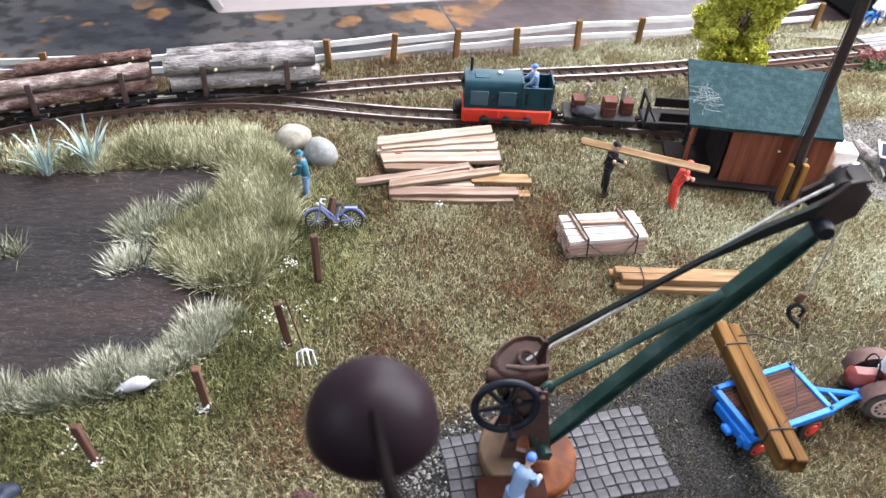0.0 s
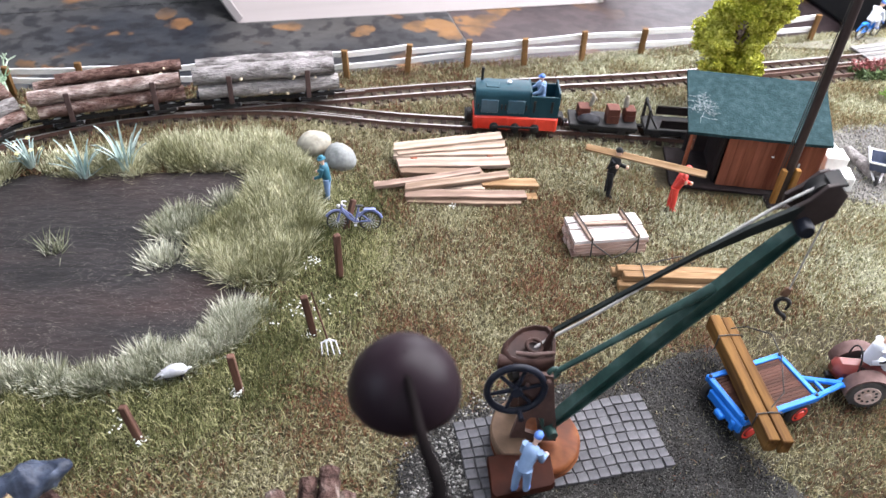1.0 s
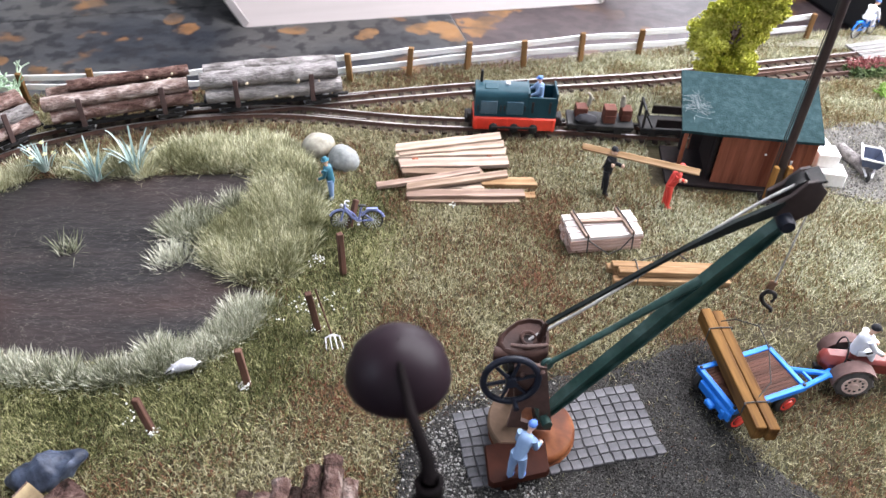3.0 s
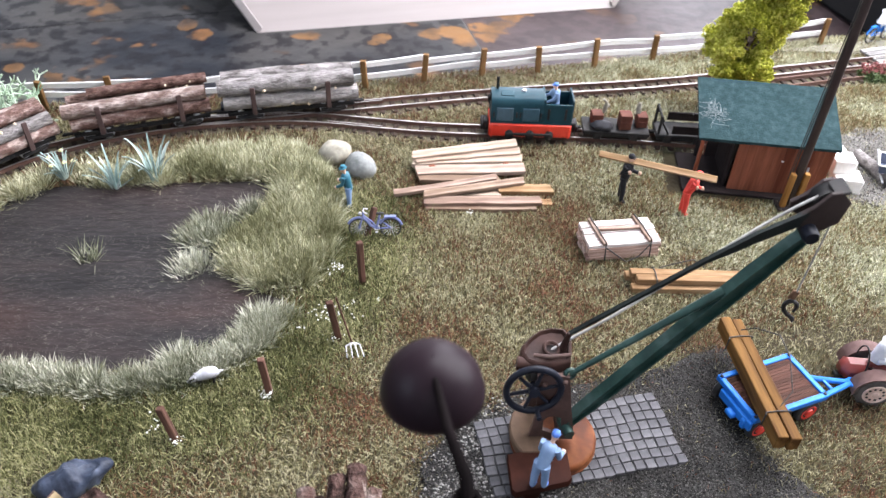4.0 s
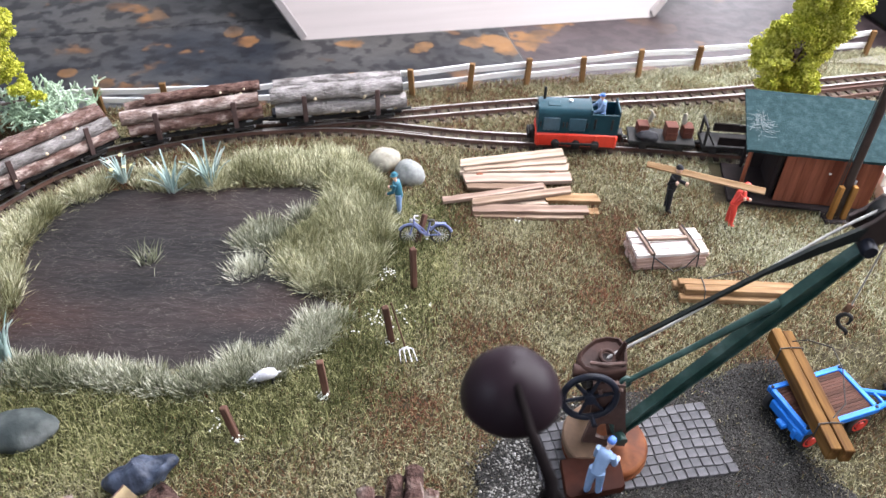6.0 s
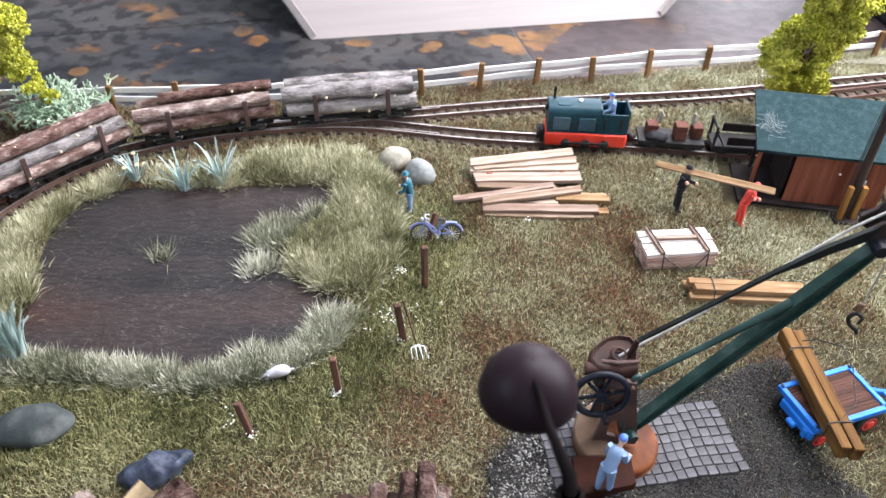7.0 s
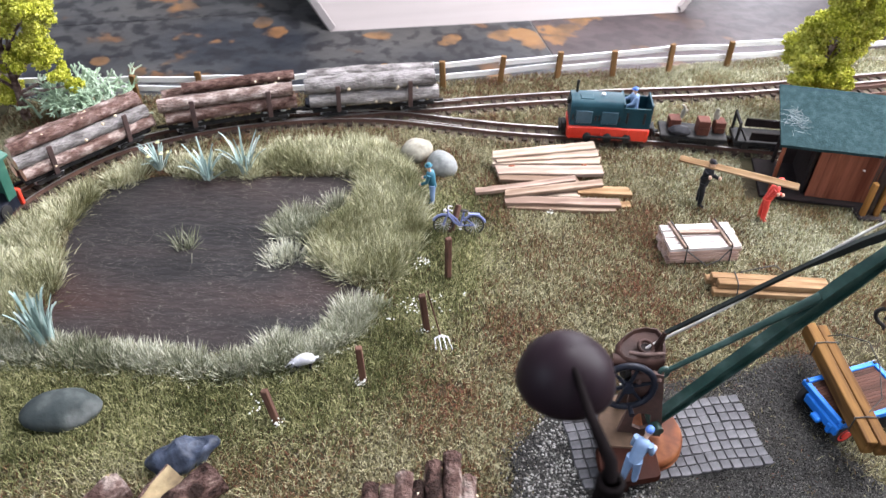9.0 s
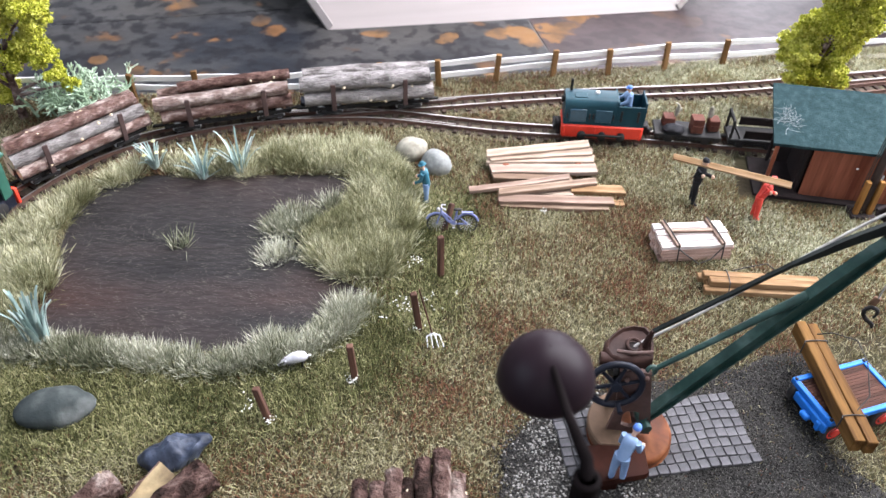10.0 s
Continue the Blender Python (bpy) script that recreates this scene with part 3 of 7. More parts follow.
    "steel": mat("steel", [(0.42, 0.43, 0.44), (0.58, 0.58, 0.60)], 200, 900, 0.45, metal=0.4),
    "road": mat("road", [(0.12, 0.115, 0.09), (0.2, 0.19, 0.15)], 60, 600, 0.9, bump=0.4, depth=0.3, spec=0.12),
}

# ---- the room ----
FLOOR = -33.0
FENCE = spline([(-300, 246), (-214, 250), (-165, 258), (-111, 264), (-63, 277), (-13, 291), (38, 303), (93, 318), (180, 342), (260, 364), (340, 386)], 4.0)


def edge_y(x):
    """The far edge of the board."""
    return np.interp(x, FENCE[:, 0], FENCE[:, 1]) + 5.0


# Unseen walls and low ceiling; their distances are set to shape the light.
def room():
    x0, x1, y0, y1, top, th = -1250, 440, -1000, 900, 1250, 120

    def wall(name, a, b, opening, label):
        """An upright wall from a to b with one opening for a light (from, to, sill, head)."""
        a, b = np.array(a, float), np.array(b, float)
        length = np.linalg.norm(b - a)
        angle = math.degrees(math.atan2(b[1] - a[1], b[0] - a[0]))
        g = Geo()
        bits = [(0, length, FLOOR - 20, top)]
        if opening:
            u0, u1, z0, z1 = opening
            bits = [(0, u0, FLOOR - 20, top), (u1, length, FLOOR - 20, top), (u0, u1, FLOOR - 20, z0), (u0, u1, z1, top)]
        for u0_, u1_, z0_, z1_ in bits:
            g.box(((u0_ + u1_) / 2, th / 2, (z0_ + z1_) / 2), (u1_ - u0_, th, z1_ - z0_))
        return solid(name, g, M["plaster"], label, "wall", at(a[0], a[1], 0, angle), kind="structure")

    wall("wall_south", (x1, y0), (x0, y0), (10, 790, 330, 1150), "unseen plain off-white plaster wall with an opening for a light")
    wall("wall_west", (x0, y0), (x0, y1), (200, 1100, 500, 1150), "unseen plain off-white plaster wall with an opening for a light")
    wall("wall_north", (x0, y1), (x1, y1), (1305, 1675, 0, 1150), "unseen plain off-white plaster wall with a tall opening for a light")
    wall("wall_east", (x1, y1), (x1, y0), (310, 830, 90, 710), "unseen plain off-white plaster wall with an opening for a light")
    g, cx, cy, h = Geo(), 222, 556, 215
    for a0, a1, b0, b1 in ((x0 - 130, cx - h, y0 - 130, y1 + 130), (cx + h, x1 + 130, y0 - 130, y1 + 130), (cx - h, cx + h, y0 - 130, cy - h), (cx - h, cx + h, cy + h, y1 + 130)):
        g.box(((a0 + a1) / 2, (b0 + b1) / 2, top + 40), (a1 - a0, b1 - b0, 80))
    solid("ceiling", g, M["plaster"], "unseen plain off-white ceiling with a square opening for the overhead light", "ceiling", kind="structure")


def cut_to(poly, x0, x1, y0, y1):
    """A polygon clipped to an upright rectangle."""
    for axis, limit, sign in ((0, x0, 1), (0, x1, -1), (1, y0, 1), (1, y1, -1)):
        kept = []
        for k in range(len(poly)):
            a, b = poly[k - 1], poly[k]
            da, db = sign * (a[axis] - limit), sign * (b[axis] - limit)
            if da * db < 0:
                kept.append(a + (b - a) * da / (da - db))
            if db >= 0:
                kept.append(b)
        poly = kept
    return poly


def floor_tiles():
    g = Geo().box((-405, -50, FLOOR - 8.7), (1930, 2140, 16))
    floor = solid("floor", g, M["grout"], "slate tiled floor, dark grey with rusty patches", "floor", kind="structure")
    long_, wide, gap = 700.0, 396.0, 1.2
    ang = math.radians(16.0)
    u, v = np.array([math.cos(ang), math.sin(ang)]), np.array([-math.sin(ang), math.cos(ang)])
    origin = np.array([45.0, 470.0]) + v * 8 - u * 49
    rng = random.Random(5)
    for i in range(-4, 4):
        for j in range(-6, 7):
            c = origin + u * long_ * (i + 0.5) + v * wide * (j + 0.5)
            if -1700 < c[0] < 1900 and -1300 < c[1] < 1750:
                quad = [c + u * sx * (long_ - gap) / 2 + v * sy * (wide - gap) / 2 for sx, sy in ((-1, -1), (1, -1), (1, 1), (-1, 1))]
                quad = cut_to(quad, -1249, 439, -999, 899)
                if len(quad) > 2:
                    turn = 16.0 + 180 * rng.randrange(2)
                    back = rot(0, 0, -turn)[:2, :2]
                    part("tile", Geo().prism([tuple(back @ (q - c)) for q in quad], -4, 4), M["slate_plum"] if inside([tuple(q) for q in quad], 120, 420) else M["slate"], floor, m=at(c[0], c[1], FLOOR - 4.2 + rng.uniform(-0.2, 0.2), turn), smooth=0)


room()
floor_tiles()

# ---- the layout: board, ground, pond ----
POND = spline([(-157, 194), (-149, 204), (-130, 210), (-104, 212), (-82, 214), (-67, 214), (-62, 203), (-68, 192), (-74, 178), (-70, 166), (-60, 158), (-50, 152),
               (-57, 143), (-66, 133), (-72, 127), (-82, 126), (-90, 122.5), (-101, 124), (-119, 125), (-138, 124), (-149, 132), (-151, 148), (-156, 163), (-159, 180), (-157, 194)], 3.0)
PAVE_AT, PAVE_TURN = (6.5, 108.3), 13.4
PAVE = 2.84
GRAVEL = [(4, 109), (12, 114), (30, 121), (46, 125), (60, 129), (76, 137), (88, 134), (80, 122), (78, 108), (86, 96), (98, 84), (108, 60), (60, 40), (0, 40), (-10, 60), (-6, 84), (-4, 98)]
GRAVEL_EAST = [(143, 222), (160, 258), (186, 264), (230, 262), (230, 214), (176, 206), (150, 212)]
MAIN = spline([(-150, 50), (-178, 105), (-187, 148), (-185, 173), (-176, 197), (-161, 218), (-143, 231), (-122, 241.5), (-101, 248.5), (-78, 255), (-55.5, 261), (15.5, 278.5), (91.5, 293), (164.5, 312.5), (260, 338)], 2.0)
SIDING = spline([(-101, 248.5), (-78, 252.8), (-54, 254.2), (-8, 250), (50, 249.5), (94, 247.5), (140, 246)], 2.0)
RED_LINE = spline([(112, 290), (144, 297), (172, 305), (199, 312)], 2.0)


def ground_z(x, y):
    """The height of the ground: gentle bumps and the hollow of the pond."""
    x, y = np.asarray(x, float), np.asarray(y, float)
    z = 0.35 * np.sin(x / 17.0 + 1.3) * np.sin(y / 21.0) + 0.25 * np.sin(x / 7.1 + y / 9.3)
    d = off_line(POND, x, y)
    wet = inside(POND, x, y)
    shore = np.clip(d / 6.0, 0, 1)
    z = np.where(wet, -1.2 - 2.6 * shore, z * shore - 1.2 * (1 - shore))
    flat = np.minimum(off_line(MAIN, x, y), off_line(SIDING, x, y))
    k = np.clip((flat - 6) / 6, 0, 1)
    return np.where(wet, z, z * k)


def ground():
    xs = np.arange(-300, 341, 4.0)
    rows = 100
    t = np.linspace(0, 1, rows)
    grid = np.array([[(x, -60 + (edge_y(x) + 60) * s) for s in t] for x in xs])
    z = ground_z(grid[..., 0], grid[..., 1])
    z[:, -1] = -6.0
    g = Geo()
    idx = np.arange(len(xs) * rows).reshape(len(xs), rows)
    f = np.stack([idx[:-1, :-1], idx[1:, :-1], idx[1:, 1:], idx[:-1, 1:]], -1).reshape(-1, 4)
    g.add(np.dstack([grid, z]).reshape(-1, 3), f.tolist())
    solid("ground", g, M["soil"], "brown and olive earth of a model landscape", "ground", kind="structure", smooth=180)
    outline = [(-300, -60), (340, -60)] + [(x, edge_y(x)) for x in xs[::-2]]
    g = Geo().prism(outline, FLOOR + 0.2, -6.5)
    solid("baseboard", g, M["post_wood"], "dark wooden baseboard under the model landscape", "baseboard", kind="structure")
    c = POND.mean(0)
    ring = [tuple(c + (p - c) * 1.03) for p in POND[:-1]]
    n = len(ring)
    g = Geo().add([(x, y, -1.3) for x, y in ring], [list(range(n))])
    solid("pond", g, M["pond"], "dark brown pond of glossy ripple-textured resin", "pond", kind="structure", smooth=0)


ground()


def patch(name, poly, z, material, label):
    """A thin uneven sheet on the ground, with a ragged edge."""
    p = spline([*poly, poly[0]], 3.0)
    rng = random.Random(len(poly))
    c = p.mean(0)
    ring = []
    for q in p[:-1]:
        d = (q - c) / np.linalg.norm(q - c)
        ring.append(q + d * rng.uniform(-1.2, 1.2))
    n = len(ring)
    v = [(*q, z) for q in ring] + [(*(q + (q - c) / np.linalg.norm(q - c) * 1.5), -0.8) for q in ring]
    f = [list(range(n))] + [((i + 1) % n, i, n + i, n + (i + 1) % n) for i in range(n)]
    return solid(name, Geo().add(v, f), M[material], label, "ground", kind="structure", smooth=0)


patch("gravel_yard", GRAVEL, 0.75, "grit", "grey gritty yard surface round the crane")
patch("gravel_path", GRAVEL_EAST, 0.75, "grit_pale", "pale grey gritty path beside the shed")
patch("road", [(150, 331), (176, 332), (205, 331), (240, 333), (300, 349), (300, 364), (240, 349), (205, 346), (170, 336)], 0.8, "road", "dull beige path at the edge of the layout")


def grains(name, poly, per, size, label, material="gravel"):
    """Loose gravel: many small uneven stones in one mesh."""
    rng = np.random.default_rng(len(name))
    lo, hi = np.min(poly, 0), np.max(poly, 0)
    n = int((hi[0] - lo[0]) * (hi[1] - lo[1]) * per)
    p = rng.uniform(lo - 2, hi + 2, (n, 2))
    keep = inside(poly, p[:, 0] + rng.normal(0, 2.6, n), p[:, 1] + rng.normal(0, 2.6, n))
    q = np.array(PAVE_AT)
    a = math.radians(PAVE_TURN)
    u = (p - q) @ np.array([math.cos(a), math.sin(a)])
    w = (p - q) @ np.array([math.sin(a), -math.cos(a)])
    keep &= ~((u > 0.5) & (u < 50.5) & (w > 0.3) & (w < 22.2) & (rng.random(n) > 0.02))
    p = p[keep]
    n = len(p)
    base = np.array([(1, 0, 0), (-1, 0, 0), (0, 1, 0), (0, -1, 0), (0, 0, 1), (0, 0, -1)], float)
    s = rng.uniform(size[0], size[1], (n, 1, 1)) * rng.uniform(0.6, 1.2, (n, 1, 3))
    jig = base[None] * s + rng.normal(0, 0.12, (n, 6, 3)) * size[0]
    ang = rng.uniform(0, 6.28, n)
    c, d = np.cos(ang)[:, None], np.sin(ang)[:, None]
    v = np.stack([jig[..., 0] * c - jig[..., 1] * d, jig[..., 0] * d + jig[..., 1] * c, jig[..., 2]], -1)
    v[..., :2] += p[:, None, :]
    v[..., 2] += 0.95
    tri = np.array([(0, 2, 4), (2, 1, 4), (1, 3, 4), (3, 0, 4), (2, 0, 5), (1, 2, 5), (3, 1, 5), (0, 3, 5)])
    f = (tri[None] + 6 * np.arange(n)[:, None, None]).reshape(-1, 3)
    raw_mesh(name, v.reshape(-1, 3), f, M[material], label, "gravel")


def raw_mesh(name, v, f, material, label, category):
    me = bpy.data.meshes.new(name)
    k = f.shape[1]
    me.vertices.add(len(v))
    me.vertices.foreach_set("co", (np.asarray(v) * MM).astype(np.float32).ravel())
    me.loops.add(f.size)
    me.loops.foreach_set("vertex_index", f.astype(np.int32).ravel())
    me.polygons.add(len(f))
    me.polygons.foreach_set("loop_start", (np.arange(len(f)) * k).astype(np.int32))
    me.update(calc_edges=True)
    me.materials.append(material)
    return tagged(new(name, me), label, category, kind="stuff")


grains("gravel", GRAVEL, 9.0, (0.1, 0.28), "loose dark grey gravel scattered over the yard")
grains("gravel", [(5, 109), (14, 115), (30, 121), (34, 112), (20, 92), (30, 84), (34, 40), (0, 40), (-10, 60), (-6, 84), (-4, 98)], 4.0, (0.18, 0.48), "loose pale grey gravel on the grassy side of the yard", "gravel_grey")
grains("gravel", GRAVEL_EAST, 3.0, (0.15, 0.42), "loose pale gravel scattered over the path", "gravel_pale")


# ---- track ----
def along(line, s):
    d = np.r_[0, np.cumsum(np.linalg.norm(np.diff(line, axis=0), axis=1))]
    p = np.array([np.interp(s, d, line[:, k]) for k in (0, 1)])
    q = np.array([np.interp(s + 1.0, d, line[:, k]) for k in (0, 1)])
    if np.linalg.norm(q - p) < 1e-6:
        q, p = p, np.array([np.interp(s - 1.0, d, line[:, k]) for k in (0, 1)])
        return q, math.degrees(math.atan2(*(q - p)[::-1]))
    return p, math.degrees(math.atan2(*(q - p)[::-1]))


def length_at(line, x):
    """How far along a line lies the point with that x."""
    d = np.r_[0, np.cumsum(np.linalg.norm(np.diff(line, axis=0), axis=1))]
    return float(d[np.argmin(np.abs(line[:, 0] - x) + (line[:, 1] < 100) * 1e3)])


def rail_geo(line, off, z0, z1, w):
    t = np.gradient(line, axis=0)
    t /= np.linalg.norm(t, axis=1)[:, None]
    nrm = np.stack([-t[:, 1], t[:, 0]], 1)
    v, f = [], []
    for p, q in zip(line, nrm):
        c = p + q * off
        for s, z, k in ((-1, z0, 1.5), (1, z0, 1.5), (1, z1 - 0.5, 0.8), (1, z1, 1.0), (-1, z1, 1.0), (-1, z1 - 0.5, 0.8)):
            v.append((*(c + q * s * w / 2 * k), z))
    g = Geo()
    g.add(v, [])
    for i in range(len(line) - 1):
        for k in range(6):
            a, b = i * 6 + k, i * 6 + (k + 1) % 6
            g.f.append((a, a + 6, b + 6, b))
            g.m.append(1 if k == 3 else 0)
    g.f += [list(range(6)), [(len(line) - 1) * 6 + k for k in range(6)][::-1]]
    g.m += [0, 0]
    return g


GAUGE = 6.5
SLEEPER = None


def track(line, label, bed=True, top="rail_top", z=0.0, skip=0):
    global SLEEPER
    t = thing("railway_track", label, "track")
    if bed:
        g = Geo()
        d = np.gradient(line, axis=0)
        d /= np.linalg.norm(d, axis=1)[:, None]
        nr = np.stack([-d[:, 1], d[:, 0]], 1)
        rng = random.Random(3)
        v = []
        for p, q in zip(line, nr):
            wob = rng.uniform(-0.8, 0.8), rng.uniform(-0.8, 0.8)
            for off, h in ((-8 + wob[0], -1.0), (-5.8 + wob[0], 0.45), (5.8 + wob[1], 0.45), (8 + wob[1], -1.0)):
                v.append((*(p + q * off), z + h))
        f = [(4 * i + k, 4 * i + 4 + k, 4 * i + 5 + k, 4 * i + 1 + k) for i in range(len(line) - 1) for k in range(3)]
        part("trackbed", Geo().add(v, f), M["ballast"], t, "brown earthy trackbed", smooth=60)
    for s in (-1, 1):
        part("rail", rail_geo(line, s * GAUGE / 2, z + 1.1, z + 2.6, 0.75), [M["rail_rust"], M[top]], t, "rusty rail with a worn bright top")
    if SLEEPER is None:
        SLEEPER = mesh_of("sleeper", Geo().box((0, 0, 0), (2.0, 11.5, 1.1), bevel=0.2), M["sleeper"])
    rng = random.Random(9)
    total = len(line) * 2.0
    s = 2.0 + skip
    while s < total - 4:
        p, a = along(line, s)
        part("sleeper", SLEEPER, None, t, m=at(p[0], p[1], z + 0.7 + rng.uniform(-0.1, 0.1), a + rng.uniform(-2.5, 2.5)))
        s += 5.2
    return t


main_track = track(MAIN, "rusty narrow gauge track curving round the pond")
siding_track = track(SIDING, "rusty narrow gauge siding branching off towards the shed", z=0.02, skip=20)
track(RED_LINE, "disused track with reddish brown rusty rails", top="rail_rust", z=-0.1)


def turnout_details():
    t = thing("turnout_blades", "worn bright switch blades and frog of a turnout", "turnout")
    s0 = length_at(MAIN, -100)
    a = np.array([along(MAIN, s)[0] for s in np.arange(s0, s0 + 34, 2.0)])
    b = np.array([along(SIDING, s)[0] for s in np.arange(1, 36, 2.0)])
    part("switch_blade", rail_geo(a, -GAUGE / 2 + 0.9, 1.2, 2.5, 0.5), [M["rail_rust"], M["rail_top"]], t)
    part("switch_blade", rail_geo(b, GAUGE / 2 - 0.9, 1.2, 2.5, 0.5), [M["rail_rust"], M["rail_top"]], t)
    c = np.array([along(MAIN, s)[0] for s in np.arange(s0 + 52, s0 + 76, 2.0)])
    part("check_rail", rail_geo(c, GAUGE / 2 - 1.3, 1.2, 2.6, 0.5), [M["rail_rust"], M["rail_top"]], t)
    d = np.array([along(SIDING, s)[0] for s in np.arange(52, 76, 2.0)])
    part("check_rail", rail_geo(d, -GAUGE / 2 + 1.3, 1.2, 2.6, 0.5), [M["rail_rust"], M["rail_top"]], t)
    box = thing("point_motor", "dark box beside the turnout", "switch box", at(-86.5, 261.5, 0, 13))
    part("cover", Geo().box((0, 0, 1.9), (15.5, 6, 3.8), bevel=0.4), M["iron_blue"], box)
    for x in (-1.5, 4.5):
        part("screw", Geo().lathe([(0.9, 3.7), (0.9, 4.2), (0.5, 4.3)], (x, 0, 0), 10), M["steel"], box)
    lever = thing("point_lever", "thin dark lever standing beside the turnout", "lever", at(-46, 271, 0))
    part("rod", Geo().cyl((0, 0, 0), (0.4, 0, 7), 0.35, 0.3, 8), M["iron"], lever)
    part("foot", Geo().box((0, 0, 0.8), (4, 2.5, 1.6), bevel=0.2), M["iron"], lever)


turnout_details()

# ---- fence, far edge ----
def fence():
    xs = [-262, -238, -214, -189.5, -165, -138, -111, -86, -62.5, -37.5, -12.5, 13, 38.5, 65, 93, 122, 151, 180]
    rng = random.Random(21)
    posts = []
    for x in xs:
        y = float(np.interp(x, FENCE[:, 0], FENCE[:, 1]))
        posts.append((x, y))
    t = thing("fence", "white two-rail fence on brown wooden posts", "fence")
    post = mesh_of("post", Geo().box((0, 0, 6.3), (2.5, 1.6, 14.2), bevel=0.2), M["fence_post"])
    for x, y in posts:
        part("post", post, None, t, m=at(x, y, rng.uniform(-0.6, 0.6), rng.uniform(-12, 30), rng.uniform(-4, 4), rng.uniform(-5, 5)))
    for (x0, y0), (x1, y1) in zip(posts[:-1], posts[1:]):
        ang = math.degrees(math.atan2(y1 - y0, x1 - x0))
        length = math.hypot(x1 - x0, y1 - y0) + rng.uniform(-1.0, 1.8)
        for z in (5.2, 10.3):
            v = []
            steps = 8
            sag = rng.uniform(-0.5, 0.4)
            for i in range(steps + 1):
                u = i / steps
                for dy in (-0.35, 0.35):
                    for dz in (-1.15, 1.15):
                        v.append(((u - 0.5) * length, dy + 1.25, dz + sag * math.sin(math.pi * u)))
            f = []
            for i in range(steps):
                a = 4 * i
                for p, q in ((0, 1), (1, 3), (3, 2), (2, 0)):
                    f.append((a + p, a + q, a + q + 4, a + p + 4))
            f += [(0, 2, 3, 1), (4 * steps, 4 * steps + 1, 4 * steps + 3, 4 * steps + 2)]
            part("rail", Geo().add(v, f), M["fence_white"], t, m=at((x0 + x1) / 2, (y0 + y1) / 2, z + rng.uniform(-0.7, 0.7), ang + rng.uniform(-1.5, 1.5), 0, rng.uniform(-2.8, 2.8)))


fence()


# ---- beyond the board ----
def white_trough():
    """A trough whose sloping front and splayed ends are shaped to fit the camera's view."""
    t = thing("white_trough", "white painted wooden trough on the slate floor, slopes shaped to fit the camera's view", "trough", at(-5, 426, FLOOR, 13.8))
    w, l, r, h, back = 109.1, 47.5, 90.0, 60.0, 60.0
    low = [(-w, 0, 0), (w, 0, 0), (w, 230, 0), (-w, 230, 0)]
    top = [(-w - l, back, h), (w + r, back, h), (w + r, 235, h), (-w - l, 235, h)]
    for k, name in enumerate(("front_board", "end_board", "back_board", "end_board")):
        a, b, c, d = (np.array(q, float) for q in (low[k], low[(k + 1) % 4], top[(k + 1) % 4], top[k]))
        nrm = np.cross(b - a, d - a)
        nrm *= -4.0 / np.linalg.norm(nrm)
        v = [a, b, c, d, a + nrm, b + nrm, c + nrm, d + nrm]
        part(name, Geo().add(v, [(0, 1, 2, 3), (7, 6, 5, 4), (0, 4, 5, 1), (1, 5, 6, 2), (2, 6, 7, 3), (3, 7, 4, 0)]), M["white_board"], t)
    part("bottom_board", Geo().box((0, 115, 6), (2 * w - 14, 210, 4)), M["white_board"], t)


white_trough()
g = Geo().box((0, 0, 60), (190, 130, 120), bevel=3)
solid("black_case", g, M["black_cloth"], "plain black case standing on the slate floor", "case", at(328, 488, FLOOR, 15))


# ---- rolling stock ----
def bogie(parent, x, label=""):
    b = part("bogie", Geo().box((x, 0, 3.3), (10.5, 5.0, 1.6), bevel=0.3), M["iron"], parent)
    for dx in (-3.4, 3.4):
        for s in (-1, 1):
            part("wheel", Geo().lathe([(2.2, -0.4), (2.25, 0.1), (1.9, 0.4), (1.2, 0.45)], (x + dx, s * 3.2, 4.6), 18, rot(-90 * s, 0, 0)), M["steel"], b, "dull steel wheel")
    for s in (-1, 1):
        part("side_frame", Geo().box((x, s * 4.1, 4.0), (10.0, 0.8, 1.4), bevel=0.2), M["iron"], b)
    return b


def log_wagon(m, logs, seed, label):
    t = thing("log_wagon", label, "wagon", m, group="log train")
    f = Geo()
    for s in (-1, 1):
        f.box((0, s * 3.4, 5.6), (50, 1.2, 1.6), bevel=0.2)
    for x in (-24, -16, -8, 0, 8, 16, 24):
        f.box((x, 0, 5.5), (1.6, 8.6, 1.2), bevel=0.2)
    part("underframe", f, M["iron"], t, "blackened steel underframe")
    for x in (-16.5, 16.5):
        bogie(t, x)
    for x in (-14.5, 14.5):
        part("bolster", Geo().box((x, 0, 6.9), (2.0, 15.0, 1.2), bevel=0.2), M["iron"], t)
        for s in (-1, 1):
            part("stake", Geo().box((x, s * 7.3, 12.4), (1.9, 0.8, 11.6), bevel=0.2), M["stake_brown"], t, "dark brown stake")
    for x in (-27, 27):
        part("coupling", Geo().box((x, 0, 4.6), (5, 1.4, 0.9), bevel=0.2), M["iron"], t)
    rng = random.Random(seed)
    for k, (y, z, r, bark, l0, l1) in enumerate(logs):
        g = Geo().log((l0, y, z), (l1, y + rng.uniform(-0.4, 0.4), z + rng.uniform(-0.3, 0.3)), r, seed * 11 + k, 16, 22, 0.14, rng.randrange(3, 7))
        part("log", g, [M[bark], M["sawn"]], t, "cut branch with bark and pale sawn ends", smooth=60)
    return t


